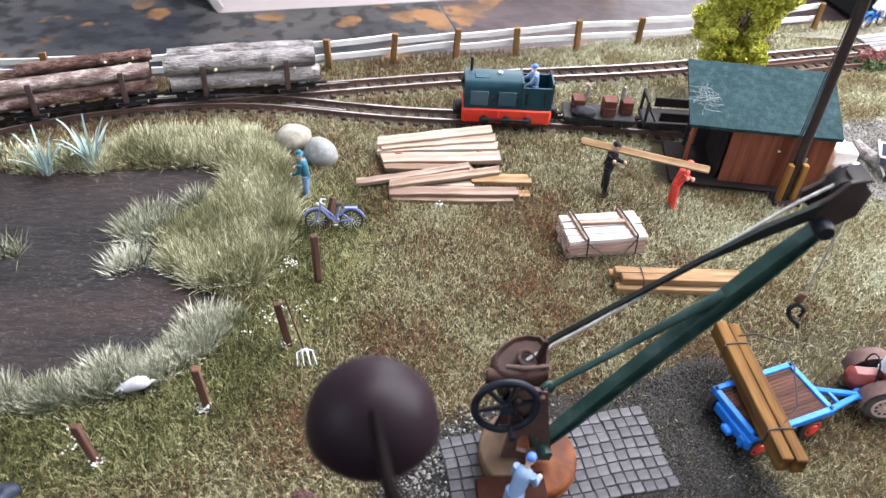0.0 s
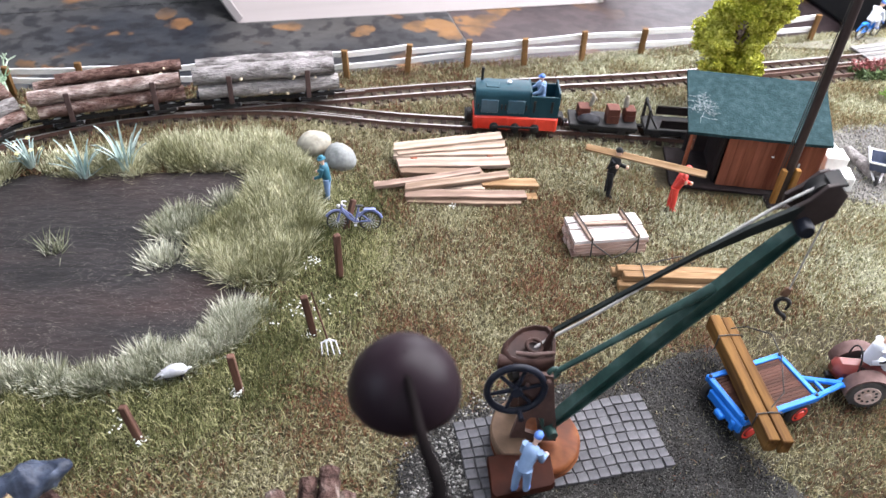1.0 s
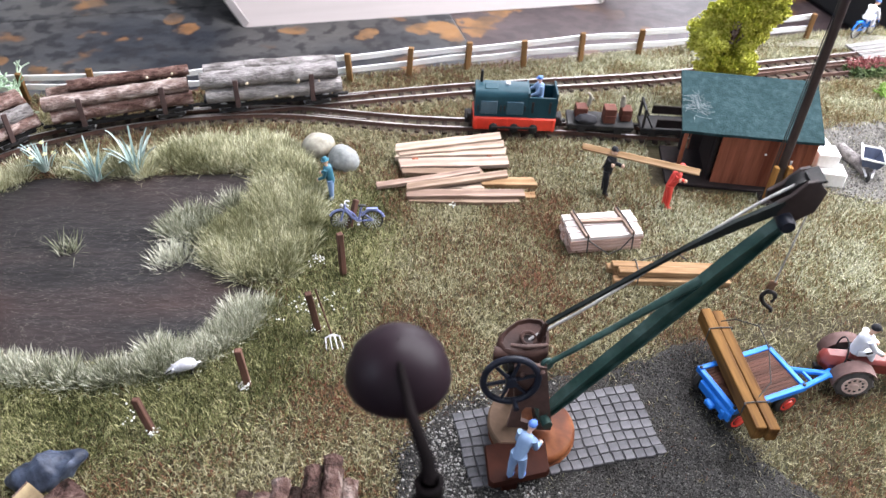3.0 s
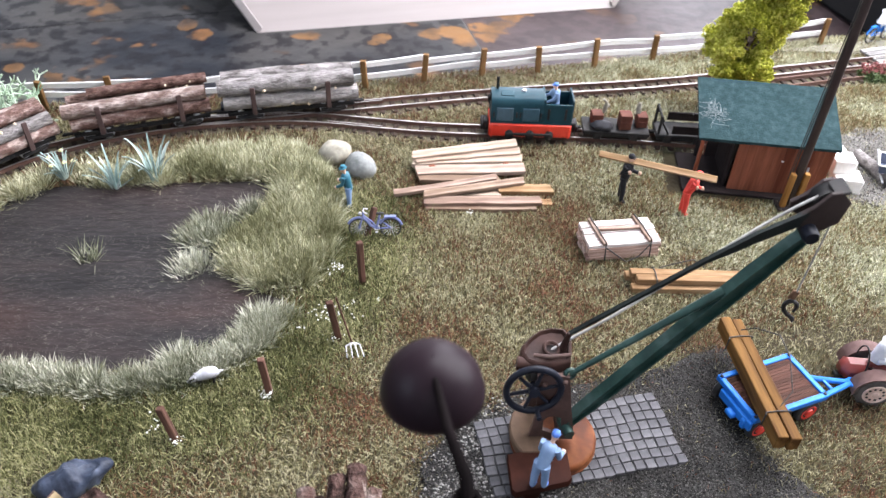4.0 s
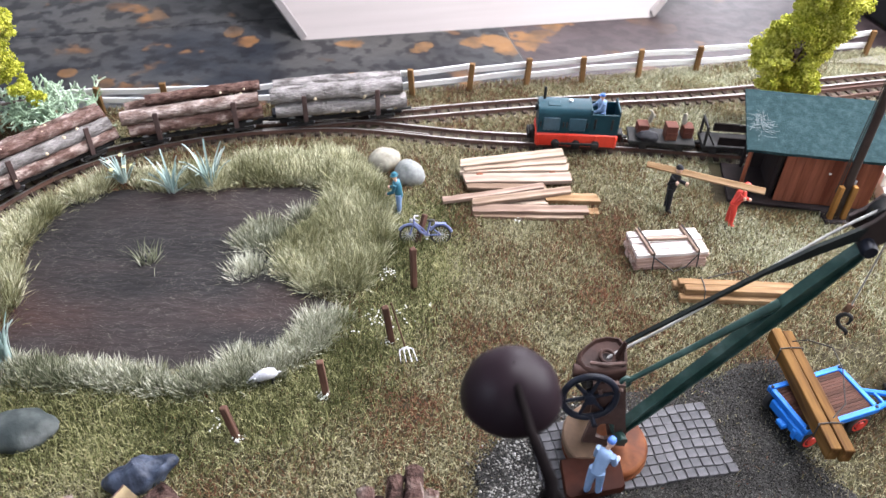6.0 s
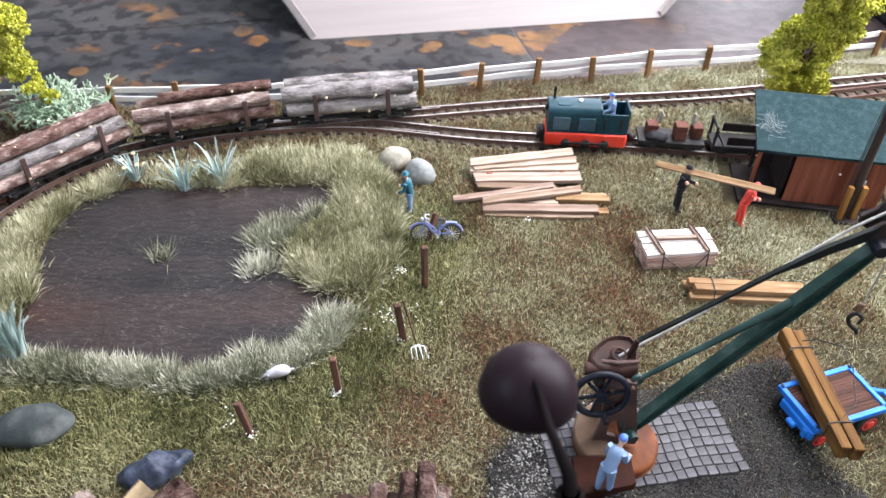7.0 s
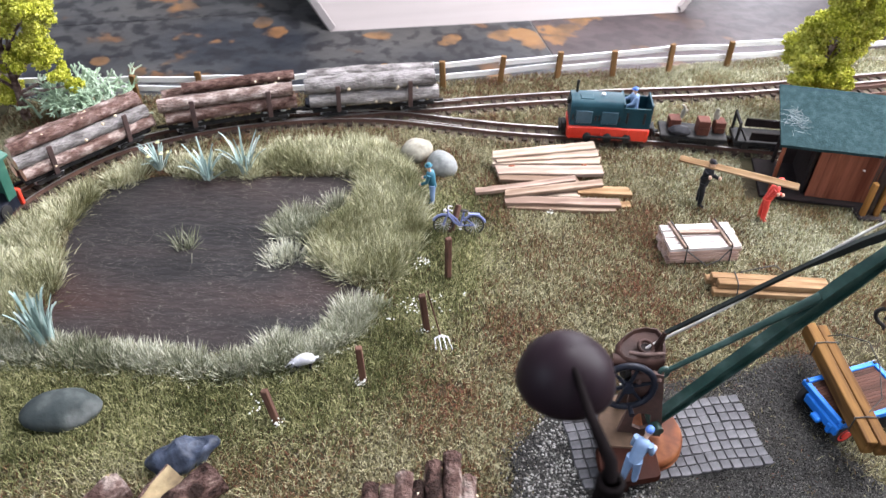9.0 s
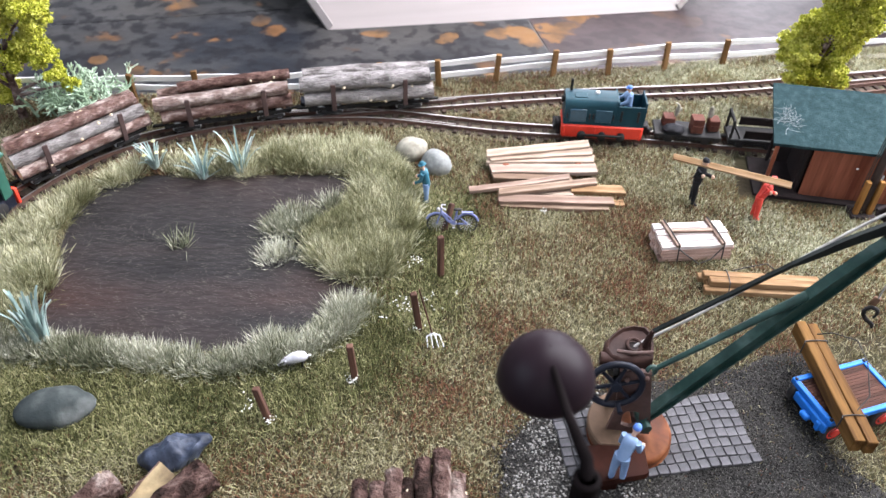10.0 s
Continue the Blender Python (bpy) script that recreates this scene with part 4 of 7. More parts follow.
s3 = length_at(MAIN, -65.5)
for k, (bark, seed) in enumerate((("bark_grey", 3), ("bark", 5), ("bark_red", 8))):
    p, a = along(MAIN, s3 - 57.0 * k)
    if k == 0:
        logs = [(-3.5, 10.7, 3.1, bark, -26, 26.5), (3.4, 10.8, 3.2, bark, -25, 26), (-3.2, 17.0, 3.3, bark, -27.5, 25), (3.3, 17.0, 3.2, bark, -26, 25.5)]
        lab = "wagon loaded with thick grey-barked logs"
    elif k == 1:
        logs = [(-3.7, 10.3, 2.8, "bark_red", -25, 25.5), (3.2, 10.6, 3.0, bark, -26, 25), (-3.4, 15.7, 2.7, bark, -27, 24.5), (2.5, 16.0, 2.8, bark, -25, 25), (-0.6, 20.3, 2.0, "bark_red", -17, 26)]
        lab = "wagon loaded with brown logs that still have their bark"
    else:
        logs = [(-4.6, 10.0, 2.5, bark, -25, 26), (0.3, 10.0, 2.4, "bark", -26, 25), (4.8, 10.1, 2.5, bark, -25, 25), (-3.6, 14.6, 2.5, "bark_grey", -26, 25), (1.6, 14.8, 2.5, bark, -25, 26), (-1.6, 19.0, 2.3, bark, -26, 24), (3.0, 18.6, 1.8, "bark", -24, 25)]
        lab = "wagon piled high with reddish brown logs"
    log_wagon(at(p[0], p[1], 0.3, a), logs, seed, lab)


def figurine(name, label, m, legs, body, head, hat, height=20.0, lean=0.0, arms=((-20, 10), (25, -10)), sit=False, stride=12.0, hatbrim=False):
    """A painted toy figure in one mesh: facing +x. arms: forward angles of the upper and lower arm, for each side."""
    s = height / 20.0
    mats = [M[legs], M[body], M["skin"], M[hat], M[head]]
    g = Geo()
    hip = 9.6
    for side, k in ((-1, 1), (1, -1)):
        a = math.radians(stride * k)
        if sit:
            g.use(0).tube([(0, side * 1.1, hip), (4.2, side * 1.4, hip + 0.3), (4.8, side * 1.4, hip - 4.2)], [1.35, 1.15, 0.9], 9)
            g.use(3).ball((5.5, side * 1.4, hip - 4.6), (1.5, 0.8, 0.7), 8, 6)
        else:
            knee = (math.sin(a) * 4.6, side * 1.2, hip - 4.6 * math.cos(a))
            foot = (knee[0] + math.sin(a * 0.3) * 4.2, side * 1.3, 0.7)
            g.use(0).tube([(0, side * 1.0, hip + 0.4), knee, foot], [1.45, 1.15, 0.85], 9)
            g.use(3).ball((foot[0] + 0.6, foot[1], 0.55), (1.5, 0.75, 0.6), 8, 6)
    tilt = rot(0, lean, 0)

    def up(p):
        return tuple(tilt @ (np.array(p, float) - (0, 0, hip)) + (0, 0, hip))

    g.use(1).tube([up((0, 0, hip - 0.9)), up((0.1, 0, hip + 1.6)), up((0.2, 0, hip + 4.4)), up((0, 0, hip + 6.0)), up((0, 0, hip + 6.6))], [1.75, 1.9, 2.2, 1.9, 0.9], 12, flat=1.0)
    for side, (f1, f2) in zip((-1, 1), arms):
        sh = np.array((0, side * 2.2, hip + 5.7))
        a1, a2 = math.radians(f1), math.radians(f2)
        el = sh + (math.sin(a1) * 3.4, side * 0.5, -math.cos(a1) * 3.4)
        hd = el + (math.sin(a2) * 3.2, -side * 0.4, -math.cos(a2) * 3.2)
        g.use(1).tube([up(sh), up(el), up(hd)], [0.95, 0.85, 0.65], 8)
        g.use(2).ball(up(hd + (hd - el) * 0.12), 0.75, 8, 6)
    g.use(2).cyl(up((0.1, 0, hip + 6.2)), up((0.15, 0, hip + 7.6)), 0.65, n=8)
    g.use(2).ball(up((0.3, 0, hip + 8.7)), (1.3, 1.15, 1.5), 12, 8)
    if hatbrim:
        g.use(3).lathe([(1.9, 0), (1.9, 0.25), (1.2, 0.35), (1.15, 1.2), (0.6, 1.5)], up((0.2, 0, hip + 9.2)), 14, tilt)
    else:
        g.use(3).ball(up((0.15, 0, hip + 9.2)), (1.4, 1.25, 1.15), 12, 8)
        g.use(3).box(up((1.4, 0, hip + 9.2)), (1.1, 1.7, 0.25), tilt, 0.1)
    g.v = [[c * s for c in p] for p in g.v]
    return solid(name, g, mats, label, "figurine", m, smooth=60)


def small_loco(m):
    """An open-cab diesel: bonnet towards -x, cab at +x."""
    t = thing("diesel_locomotive", "teal toy diesel locomotive with red frame and open cab", "locomotive", m)
    fr = Geo().box((0, 0, 5.2), (32, 12.2, 4.6), bevel=0.4)
    for s in (-1, 1):
        for x in (-15.0, -3.0, 7.5, 15.0):
            fr.box((x, s * 6.2, 5.2), (0.7, 0.5, 4.4), bevel=0.1)
    part("frame", fr, M["red"], t, "bright red side frame")
    b = Geo()
    prof = [(-5.4, 7.6), (-5.4, 14.2), (-4.9, 15.6), (-3.6, 16.5), (3.6, 16.5), (4.9, 15.6), (5.4, 14.2), (5.4, 7.6)]
    v = [(-15.6, y, z) for y, z in prof] + [(4.6, y, z) for y, z in prof]
    n = len(prof)
    b.add(v, [list(range(n)), [n + k for k in range(n)][::-1]] + [(k, n + k, n + (k + 1) % n, (k + 1) % n) for k in range(n)])
    body = part("bonnet", b, M["loco_teal"], t, "teal bonnet with rounded edges", smooth=50)
    for x in (-10.2, -0.2):
        for s in (-1, 1):
            part("side_panel", Geo().box((x, s * 5.5, 11.0), (6.4, 0.5, 4.6), bevel=0.2), M["loco_panel"], body, "pale blue louvre panel")
    for x in (-14.4, -5.6, -4.2, 3.6):
        for s in (-1, 1):
            part("handle", Geo().box((x, s * 5.55, 10.8), (0.5, 0.5, 2.0), bevel=0.1), M["iron"], body)
    part("hatch", Geo().box((-9.5, -1.2, 16.6), (5, 4, 0.4), bevel=0.15), M["loco_teal"], body)
    part("cap", Geo().lathe([(0.9, 16.4), (0.9, 17.0), (0.4, 17.2)], (-3.0, 1.0, 0), 10), M["steel"], body)
    part("exhaust", Geo().tube([(-13.2, 2.5, 16), (-13.2, 2.5, 20.6)], 0.55, 10), M["iron"], t, "black exhaust pipe")
    part("headlamp", Geo().lathe([(1.0, 0), (1.2, 0.8), (1.0, 1.2)], (-15.6, 0, 14.3), 12, rot(0, -90, 0)), M["iron"], t)
    c = Geo()
    c.box((4.9, 0, 12.0), (0.7, 10.9, 8.8), bevel=0.1)
    c.box((15.6, 0, 12.0), (0.7, 10.9, 8.8), bevel=0.1)
    for s in (-1, 1):
        c.box((10.25, s * 5.2, 11.2), (10.8, 0.7, 7.4), bevel=0.1)
    c.box((10.25, 0, 7.9), (10.6, 10.2, 0.6))
    cab = part("cab", c, M["loco_teal"], t, "open teal cab")
    for s in (-1, 1):
        for x in (6.6, 13.2):
            part("slot", Geo().box((x, s * 5.6, 11.4), (0.9, 0.35, 4.0), bevel=0.1), M["iron"], cab)
    for x in (-8.0, 0.0, 7.5):
        for s in (-1, 1):
            w = part("wheel", Geo().lathe([(1.7, -0.3), (1.7, 0.4), (1.3, 0.8), (0.5, 1.0)], (x, s * 6.3, 3.9), 16, rot(-90 * s, 0, 0)), M["iron"], t, "black wheel")
    for s in (-1, 1):
        part("coupling_rod", Geo().box((-0.2, s * 7.4, 4.6), (17, 0.6, 1.0), bevel=0.2), M["iron"], t)
    for x in (-17.2, 17.2):
        bf = Geo().box((x, 0, 5.0), (2.2, 5, 3.4), bevel=0.4)
        bf.box((x + math.copysign(1.4, x), 0, 5.0), (1.0, 7, 2.2), bevel=0.3)
        part("buffer", bf, M["iron"], t)
    return t


loco_p, loco_a = along(SIDING, length_at(SIDING, 30.0))
small_loco(at(loco_p[0], loco_p[1], 0.0, loco_a) @ Matrix.Diagonal((1, 1, 1.2, 1)))
q = Matrix(at(loco_p[0], loco_p[1], 0.4, loco_a)) @ at(9.6, 0.4, 7.6, 190)
figurine("driver_figurine", "painted toy driver in light blue sitting in the open cab", q, "cloth_blue", "cloth_blue", "skin", "cap_blue", 16.5, 5, ((40, 80), (35, 70)), stride=4)


def cab_loco(m):
    """A green engine with a roofed cab at the rear; the front looks to -x."""
    t = thing("diesel_locomotive", "green toy diesel locomotive with roofed cab ahead of log wagons", "locomotive", m, group="log train")
    part("frame", Geo().box((0, 0, 4.6), (37, 11.5, 5.2), bevel=0.5), M["iron_blue"], t, "black frame")
    for x in (-19.2, 19.2):
        part("buffer_beam", Geo().box((x, 0, 5.6), (1.4, 13.0, 6.5), bevel=0.3), M["red"], t, "red buffer beam")
    b = Geo()
    prof = [(-5.6, 7.2), (-5.6, 14.4), (-4.8, 15.8), (-3.4, 16.4), (3.4, 16.4), (4.8, 15.8), (5.6, 14.4), (5.6, 7.2)]
    n = len(prof)
    b.add([(-18.2, y, z) for y, z in prof] + [(2, y, z) for y, z in prof], [list(range(n)), [n + k for k in range(n)][::-1]] + [(k, n + k, n + (k + 1) % n, (k + 1) % n) for k in range(n)])
    body = part("bonnet", b, M["loco_green"], t, smooth=50)
    for s in (-1, 1):
        part("side_panel", Geo().box((-8, s * 5.7, 11), (8, 0.5, 4.4), bevel=0.2), M["loco_green"], body)
    c = Geo()
    for x in (2.6, 17.6):
        c.box((x, 0, 11.2), (0.8, 11.6, 8), bevel=0.1)
        for s in (-1, 1):
            c.box((x, s * 5.2, 18.6), (1.6, 1.2, 7.2), bevel=0.2)
    for s in (-1, 1):
        for x in (4.4, 16.0):
            c.box((x, s * 5.5, 14.5), (4.2, 0.8, 14.8), bevel=0.1)
    part("cab", c, M["loco_green"], t)
    r = Geo()
    for i in range(8):
        y0, y1 = -7 + 14 * i / 8, -7 + 14 * (i + 1) / 8
        z0, z1 = 24.6 - 0.045 * y0 * y0, 24.6 - 0.045 * y1 * y1
        r.add([(x, y, z + dz) for x in (0.6, 19.6) for y, z in ((y0, z0), (y1, z1)) for dz in (0, 0.8)], [(0, 4, 6, 2), (1, 3, 7, 5), (0, 1, 5, 4), (2, 6, 7, 3), (0, 2, 3, 1), (4, 5, 7, 6)])
    part("roof", r, M["loco_green"], t, "curved dark green roof", smooth=60)
    for x in (-11, 0, 11):
        for s in (-1, 1):
            part("wheel", Geo().lathe([(2.6, -0.3), (2.6, 0.4), (2.0, 0.7)], (x, s * 5.9, 4.8), 16, rot(-90 * s, 0, 0)), M["iron"], t)
    part("headlamp", Geo().ball((-20.0, 0, 8.0), (0.9, 0.9, 0.9), 10, 8), M["white"], t)
    return t


p, a = along(MAIN, s3 - 114.0 - 51.5)
cab_loco(at(p[0], p[1], 0.3, a))


def flat_wagon(m, bulkhead):
    if bulkhead:
        t = thing("bulkhead_wagon", "black low-sided wagon with a tall end frame", "wagon", m, group="siding wagons")
        ends, half = 9.5, 10.5
    else:
        t = thing("flat_wagon", "dark flat wagon carrying small brown crates", "wagon", m, group="siding wagons")
        half = 13.0
    d = Geo().box((0, 0, 6.0), (2 * half, 11, 1.6), bevel=0.3)
    for s in (-1, 1):
        d.box((0, s * 4.6, 4.9), (2 * half - 1, 0.9, 1.6), bevel=0.2)
    part("deck", d, M["iron"], t, "blackened deck")
    for x in (-half * 0.55, half * 0.55):
        for s in (-1, 1):
            part("wheel", Geo().lathe([(2.2, -0.3), (2.2, 0.3), (1.7, 0.6), (0.5, 0.7)], (x, s * 3.6, 4.5), 16, rot(-90 * s, 0, 0)), M["iron"], t)
            part("axle_box", Geo().box((x, s * 4.9, 4.4), (3, 1.2, 2.4), bevel=0.3), M["iron"], t)
    for x in (-half - 1.8, half + 1.8):
        part("coupling", Geo().box((x, 0, 5), (3.4, 1.6, 1.2), bevel=0.3), M["iron"], t)
    if bulkhead:
        e = Geo()
        for s in (-1, 1):
            e.box((-half + 0.8, s * 4.6, 10.7), (1.0, 1.0, 8.4), bevel=0.2)
            e.tube([(-half + 0.8, s * 4.6, 13), (-half + 4.5, s * 4.6, 7)], 0.35, 8)
        e.box((-half + 0.8, 0, 14.4), (0.8, 9.6, 0.9), bevel=0.2)
        part("end_frame", e, M["iron"], t)
        for s in (-1, 1):
            part("side_board", Geo().box((2.5, s * 5.2, 9.4), (15, 0.8, 3.6), bevel=0.2), M["shed_dark"], t)
    return t


for cx, bulk in ((64.5, False), (91.0, True)):
    p, a = along(SIDING, length_at(SIDING, cx))
    mm_ = at(p[0], p[1], 0.3, a)
    flat_wagon(mm_, bulk)
    if not bulk:
        for x, y, sx, h in ((-7.5, 1.5, 4.4, 4.4), (3.2, -1.2, 4.6, 6.2), (10.0, 1.2, 4.0, 4.8)):
            c = thing("crate", "small reddish brown crate on the flat wagon", "crate", mm_ @ at(x, y, 6.85, 4), group="crates on wagon")
            part("box_body", Geo().box((0, 0, h / 2), (sx, 5, h), bevel=0.2), M["crate"], c)
            part("band", Geo().box((0, 0, h * 0.5), (sx + 0.3, 5.3, 0.6), bevel=0.1), M["crate"], c)
        solid("black_sack", Geo().ball((0, 0, 1.5), (4.6, 3.0, 1.7), 14, 8, 0.3, 4), M["cloth_black"], "black bundle lying on the flat wagon", "sack", mm_ @ at(-5.5, -3.0, 6.7))
        for x, y, h, an in ((-5.0, 2.0, 12.2, 20), (8.4, 1.8, 12.0, 75)):
            g = Geo()
            g.tube([(0, 0, 0), (0.3, 0, 1.6), (0.9, 0.2, 3.4), (0.6, 0.2, 4.6), (-0.4, 0.1, 5.6), (-1.4, 0, 5.9)], [0.7, 1.1, 1.0, 0.75, 0.6, 0.2], 9, flat=0.7).tube([(0.8, 0.2, 3.2), (2.0, 0.3, 3.0), (2.4, 0.3, 1.8)], [0.6, 0.4, 0.25], 7)
            solid("toy_figure", g, M["stone_pale"], "small cream coloured toy standing between the crates", "figurine", mm_ @ at(x, y, h - 1.2, an), smooth=60)


# ---- shed, pole and things round them ----
SHED = at(86.6 + 1.2, 216.6 + 2.0, 0, -6.3)


def shed():
    t = thing("shed", "brown wooden shed with green felt roof and an open bay", "shed", SHED)
    W, D = 46.5, 21.5
    part("floor_slab", Geo().box((22.4, 9.8, 0.5), (50, 25, 1.2), bevel=0.3), M["shed_dark"], t, "dark plinth")
    z0, zf, zb = 1.2, 22.2, 31.0

    def board_wall(name, a, b, h0, h1, mt="shed_wood"):
        a, b = np.array(a, float), np.array(b, float)
        L = np.linalg.norm(b - a)
        ang = math.degrees(math.atan2(b[1] - a[1], b[0] - a[0]))
        wall = part(name, Geo().box((L / 2, 0.35, (h0 + h1) / 4 - 1), (L - 0.6, 0.6, min(h0, h1) - 2)), M["shed_dark"], t, m=at(a[0], a[1], z0, ang))
        count = max(2, round(L / 3.2))
        w = L / count
        rng = random.Random(count)
        for i in range(count):
            h = h0 + (h1 - h0) * (i + 0.5) / count
            part("board", Geo().box((w * (i + 0.5), -0.2 + rng.uniform(-0.05, 0.05), h / 2), (w - 0.05, 0.7, h), bevel=0.07), M[mt], wall)
        return wall

    board_wall("front_wall", (13.8, 0.6), (W, 0.6), zf - z0 - 1, zf - z0 - 1)
    board_wall("back_wall", (W, D), (8, D), zb - z0 - 1, zb - z0 - 1)
    board_wall("end_wall", (W, 0.6), (W, D), zf - z0 - 1, zb - z0 - 1)
    # Near-black partition: the shade inside the bay is put into its colour.
    board_wall("partition", (13.0, D), (13.0, 1.4), zb - z0 - 1, zf - z0 - 1, "shed_dark")
    part("corner_post", Geo().cyl((1.2, 0.8, 0.6), (1.2, 0.8, zf - 0.3), 0.75, n=10), M["shed_wood"], t, "thin brown corner post")
    # Rear post coloured dark as well, for the shade in the bay.
    part("corner_post", Geo().cyl((5.0, D - 0.6, 0.6), (5.0, D - 0.6, zb - 0.3), 0.75, n=10), M["shed_dark"], t)
    part("bracket", Geo().box((3.2, 0.2, zf - 0.8), (2.0, 0.8, 1.2), bevel=0.2), M["white"], t, "pale bracket under the eaves")
    part("latch", Geo().box((30, -0.2, 15.2), (0.8, 0.5, 0.6), bevel=0.1), M["white"], t)
    for x in (36.5, 39.5):
        part("hinge", Geo().box((x, -0.3, 12.5), (0.7, 0.5, 2.4), bevel=0.1), M["steel"], t)
    slope = math.degrees(math.atan2(zb - zf, D))
    x0, x1, y0, y1, nx, ny = -1.0, W + 1.4, -1.2, D + 2.4, 24, 14
    v = []
    for k, dz in ((0, 0.0), (1, 1.1)):
        for i in range(nx + 1):
            for j in range(ny + 1):
                x, y = x0 + (x1 - x0) * i / nx, y0 + (y1 - y0) * j / ny
                v.append((x, y, zf + (y - 0.6) * (zb - zf) / D + dz + 0.25 * noise.noise(Vector((x / 9, y / 9, 0.3)))))
    n1 = (nx + 1) * (ny + 1)
    idn = lambda i, j, k: k * n1 + i * (ny + 1) + j
    f = []
    for i in range(nx):
        for j in range(ny):
            f.append((idn(i, j, 1), idn(i + 1, j, 1), idn(i + 1, j + 1, 1), idn(i, j + 1, 1)))
            f.append((idn(i, j, 0), idn(i, j + 1, 0), idn(i + 1, j + 1, 0), idn(i + 1, j, 0)))
    for i in range(nx):
        f.append((idn(i, 0, 0), idn(i + 1, 0, 0), idn(i + 1, 0, 1), idn(i, 0, 1)))
        f.append((idn(i + 1, ny, 0), idn(i, ny, 0), idn(i, ny, 1), idn(i + 1, ny, 1)))
    for j in range(ny):
        f.append((idn(0, j + 1, 0), idn(0, j, 0), idn(0, j, 1), idn(0, j + 1, 1)))
        f.append((idn(nx, j, 0), idn(nx, j + 1, 0), idn(nx, j + 1, 1), idn(nx, j, 1)))
    roof = part("roof", Geo().add(v, f), M["roof_felt"], t, "dark green felt roof with scuffs", smooth=50)
    # the torn fibrous spot near the left verge
    rng = random.Random(4)
    g = Geo()
    for k in range(64):
        an, l = rng.uniform(0, 6.28), rng.uniform(1.0, 4.5)
        cx, cy = 4.0 + rng.gauss(0, 1.6), 9.5 + rng.gauss(0, 1.8)
        pts = []
        for u in (0, 0.5, 1):
            x, y = cx + math.cos(an + u * 0.5) * l * u * 1.3, cy + math.sin(an + u * 0.5) * l * u
            pts.append((x, y, zf + (y - 0.6) * (zb - zf) / D + 1.35 + 0.3 * math.sin(u * 3.1)))
        g.tube(pts, 0.035, 4)
    part("torn_fibres", g, M["glue"], roof, "pale torn fibres on the roof", smooth=0)
    return t


shed()


def telegraph_pole():
    t = thing("telegraph_pole", "tall dark brown pole held between two wooden stub posts", "pole", at(121.6, 208.6, 0))
    part("shaft", Geo().tube([(0, 0, 0), (0, 0.4, 60), (0, 1.0, 120)], [1.5, 1.4, 1.3], 18), M["pole"], t, "dark brown shaft")
    part("foot_plate", Geo().box((0, -0.5, 0.7), (9, 7, 1.8), bevel=0.3), M["shed_dark"], t)
    for x, y in ((-2.5, -1.4), (2.4, -1.0)):
        part("stub_post", Geo().box((x, y, 7.8), (1.7, 2.0, 15.5), bevel=0.2), M["stub_wood"], t, "orange-brown wooden stub post")
    for dx, r in ((-2.0, 0.2), (-2.7, 0.16)):
        part("cable", Geo().tube([(dx - 0.6, 0, 12), (dx, 0.2, 45), (dx + 0.8, 0.6, 80), (dx + 1.4, 0.8, 120)], r, 6), M["thread_dark"], t, "thin black cable")
    return t


telegraph_pole()
for x, y, z, sx, sy, sz, a in ((146.5, 221, 0, 10, 7.5, 6.0, -6), (144.5, 224.5, 6.0, 8, 7, 5.6, -2), (148, 235, 0, 9, 14, 6.0, 3)):
    g = Geo().box((0, 0, sz / 2 + 0.4), (sx, sy, sz), bevel=0.4)
    solid("white_block", g, M["white"], "rough white block piled beside the shed", "block", at(x, y, z, a), group="white blocks")


def wheelbarrow(m):
    t = thing("wheelbarrow", "small blue-grey wheelbarrow with white rim on the gravel path", "wheelbarrow", m)
    g = Geo()
    o, i = [(-5, -3.4), (5, -4.2), (5, 4.2), (-5, 3.4)], [(-3.2, -2.2), (3.4, -2.8), (3.4, 2.8), (-3.2, 2.2)]
    v = [(x, y, 7.6) for x, y in o] + [(x, y, 3.6) for x, y in i] + [(x * 0.92, y * 0.92, 7.6) for x, y in o] + [(x * 0.95, y * 0.95, 4.1) for x, y in i]
    f = [(0, 1, 5, 4), (1, 2, 6, 5), (2, 3, 7, 6), (3, 0, 4, 7), (7, 6, 5, 4)] + [(8, 12, 13, 9), (9, 13, 14, 10), (10, 14, 15, 11), (11, 15, 12, 8), (12, 15, 14, 13)] + [(0, 8, 9, 1), (1, 9, 10, 2), (2, 10, 11, 3), (3, 11, 8, 0)]
    part("tray", g.add(v, f), M["barrow_blue"], t, "dark blue-grey metal tray")
    rim = [(-5, -3.4, 7.7), (5, -4.2, 7.7), (5, 4.2, 7.7), (-5, 3.4, 7.7), (-5, -3.4, 7.7)]
    part("rim", Geo().tube(rim, 0.42, 8), M["white"], t, "white rolled rim")
    part("wheel", Geo().ring((7.4, 0, 2.0), 1.5, 0.5, rot(90, 0, 0), 18, 8), M["tyre"], t)
    for s in (-1, 1):
        part("handle", Geo().tube([(7.4, s * 0.9, 2.0), (0, s * 2.6, 3.5), (-9.5, s * 3.2, 6.0)], 0.42, 8), M["steel"], t)
        part("leg", Geo().tube([(-3.0, s * 2.4, 3.7), (-4.2, s * 2.8, 0.5)], 0.4, 8), M["iron"], t)
    return t


wheelbarrow(at(164.5, 228.5, 0.6, 250))


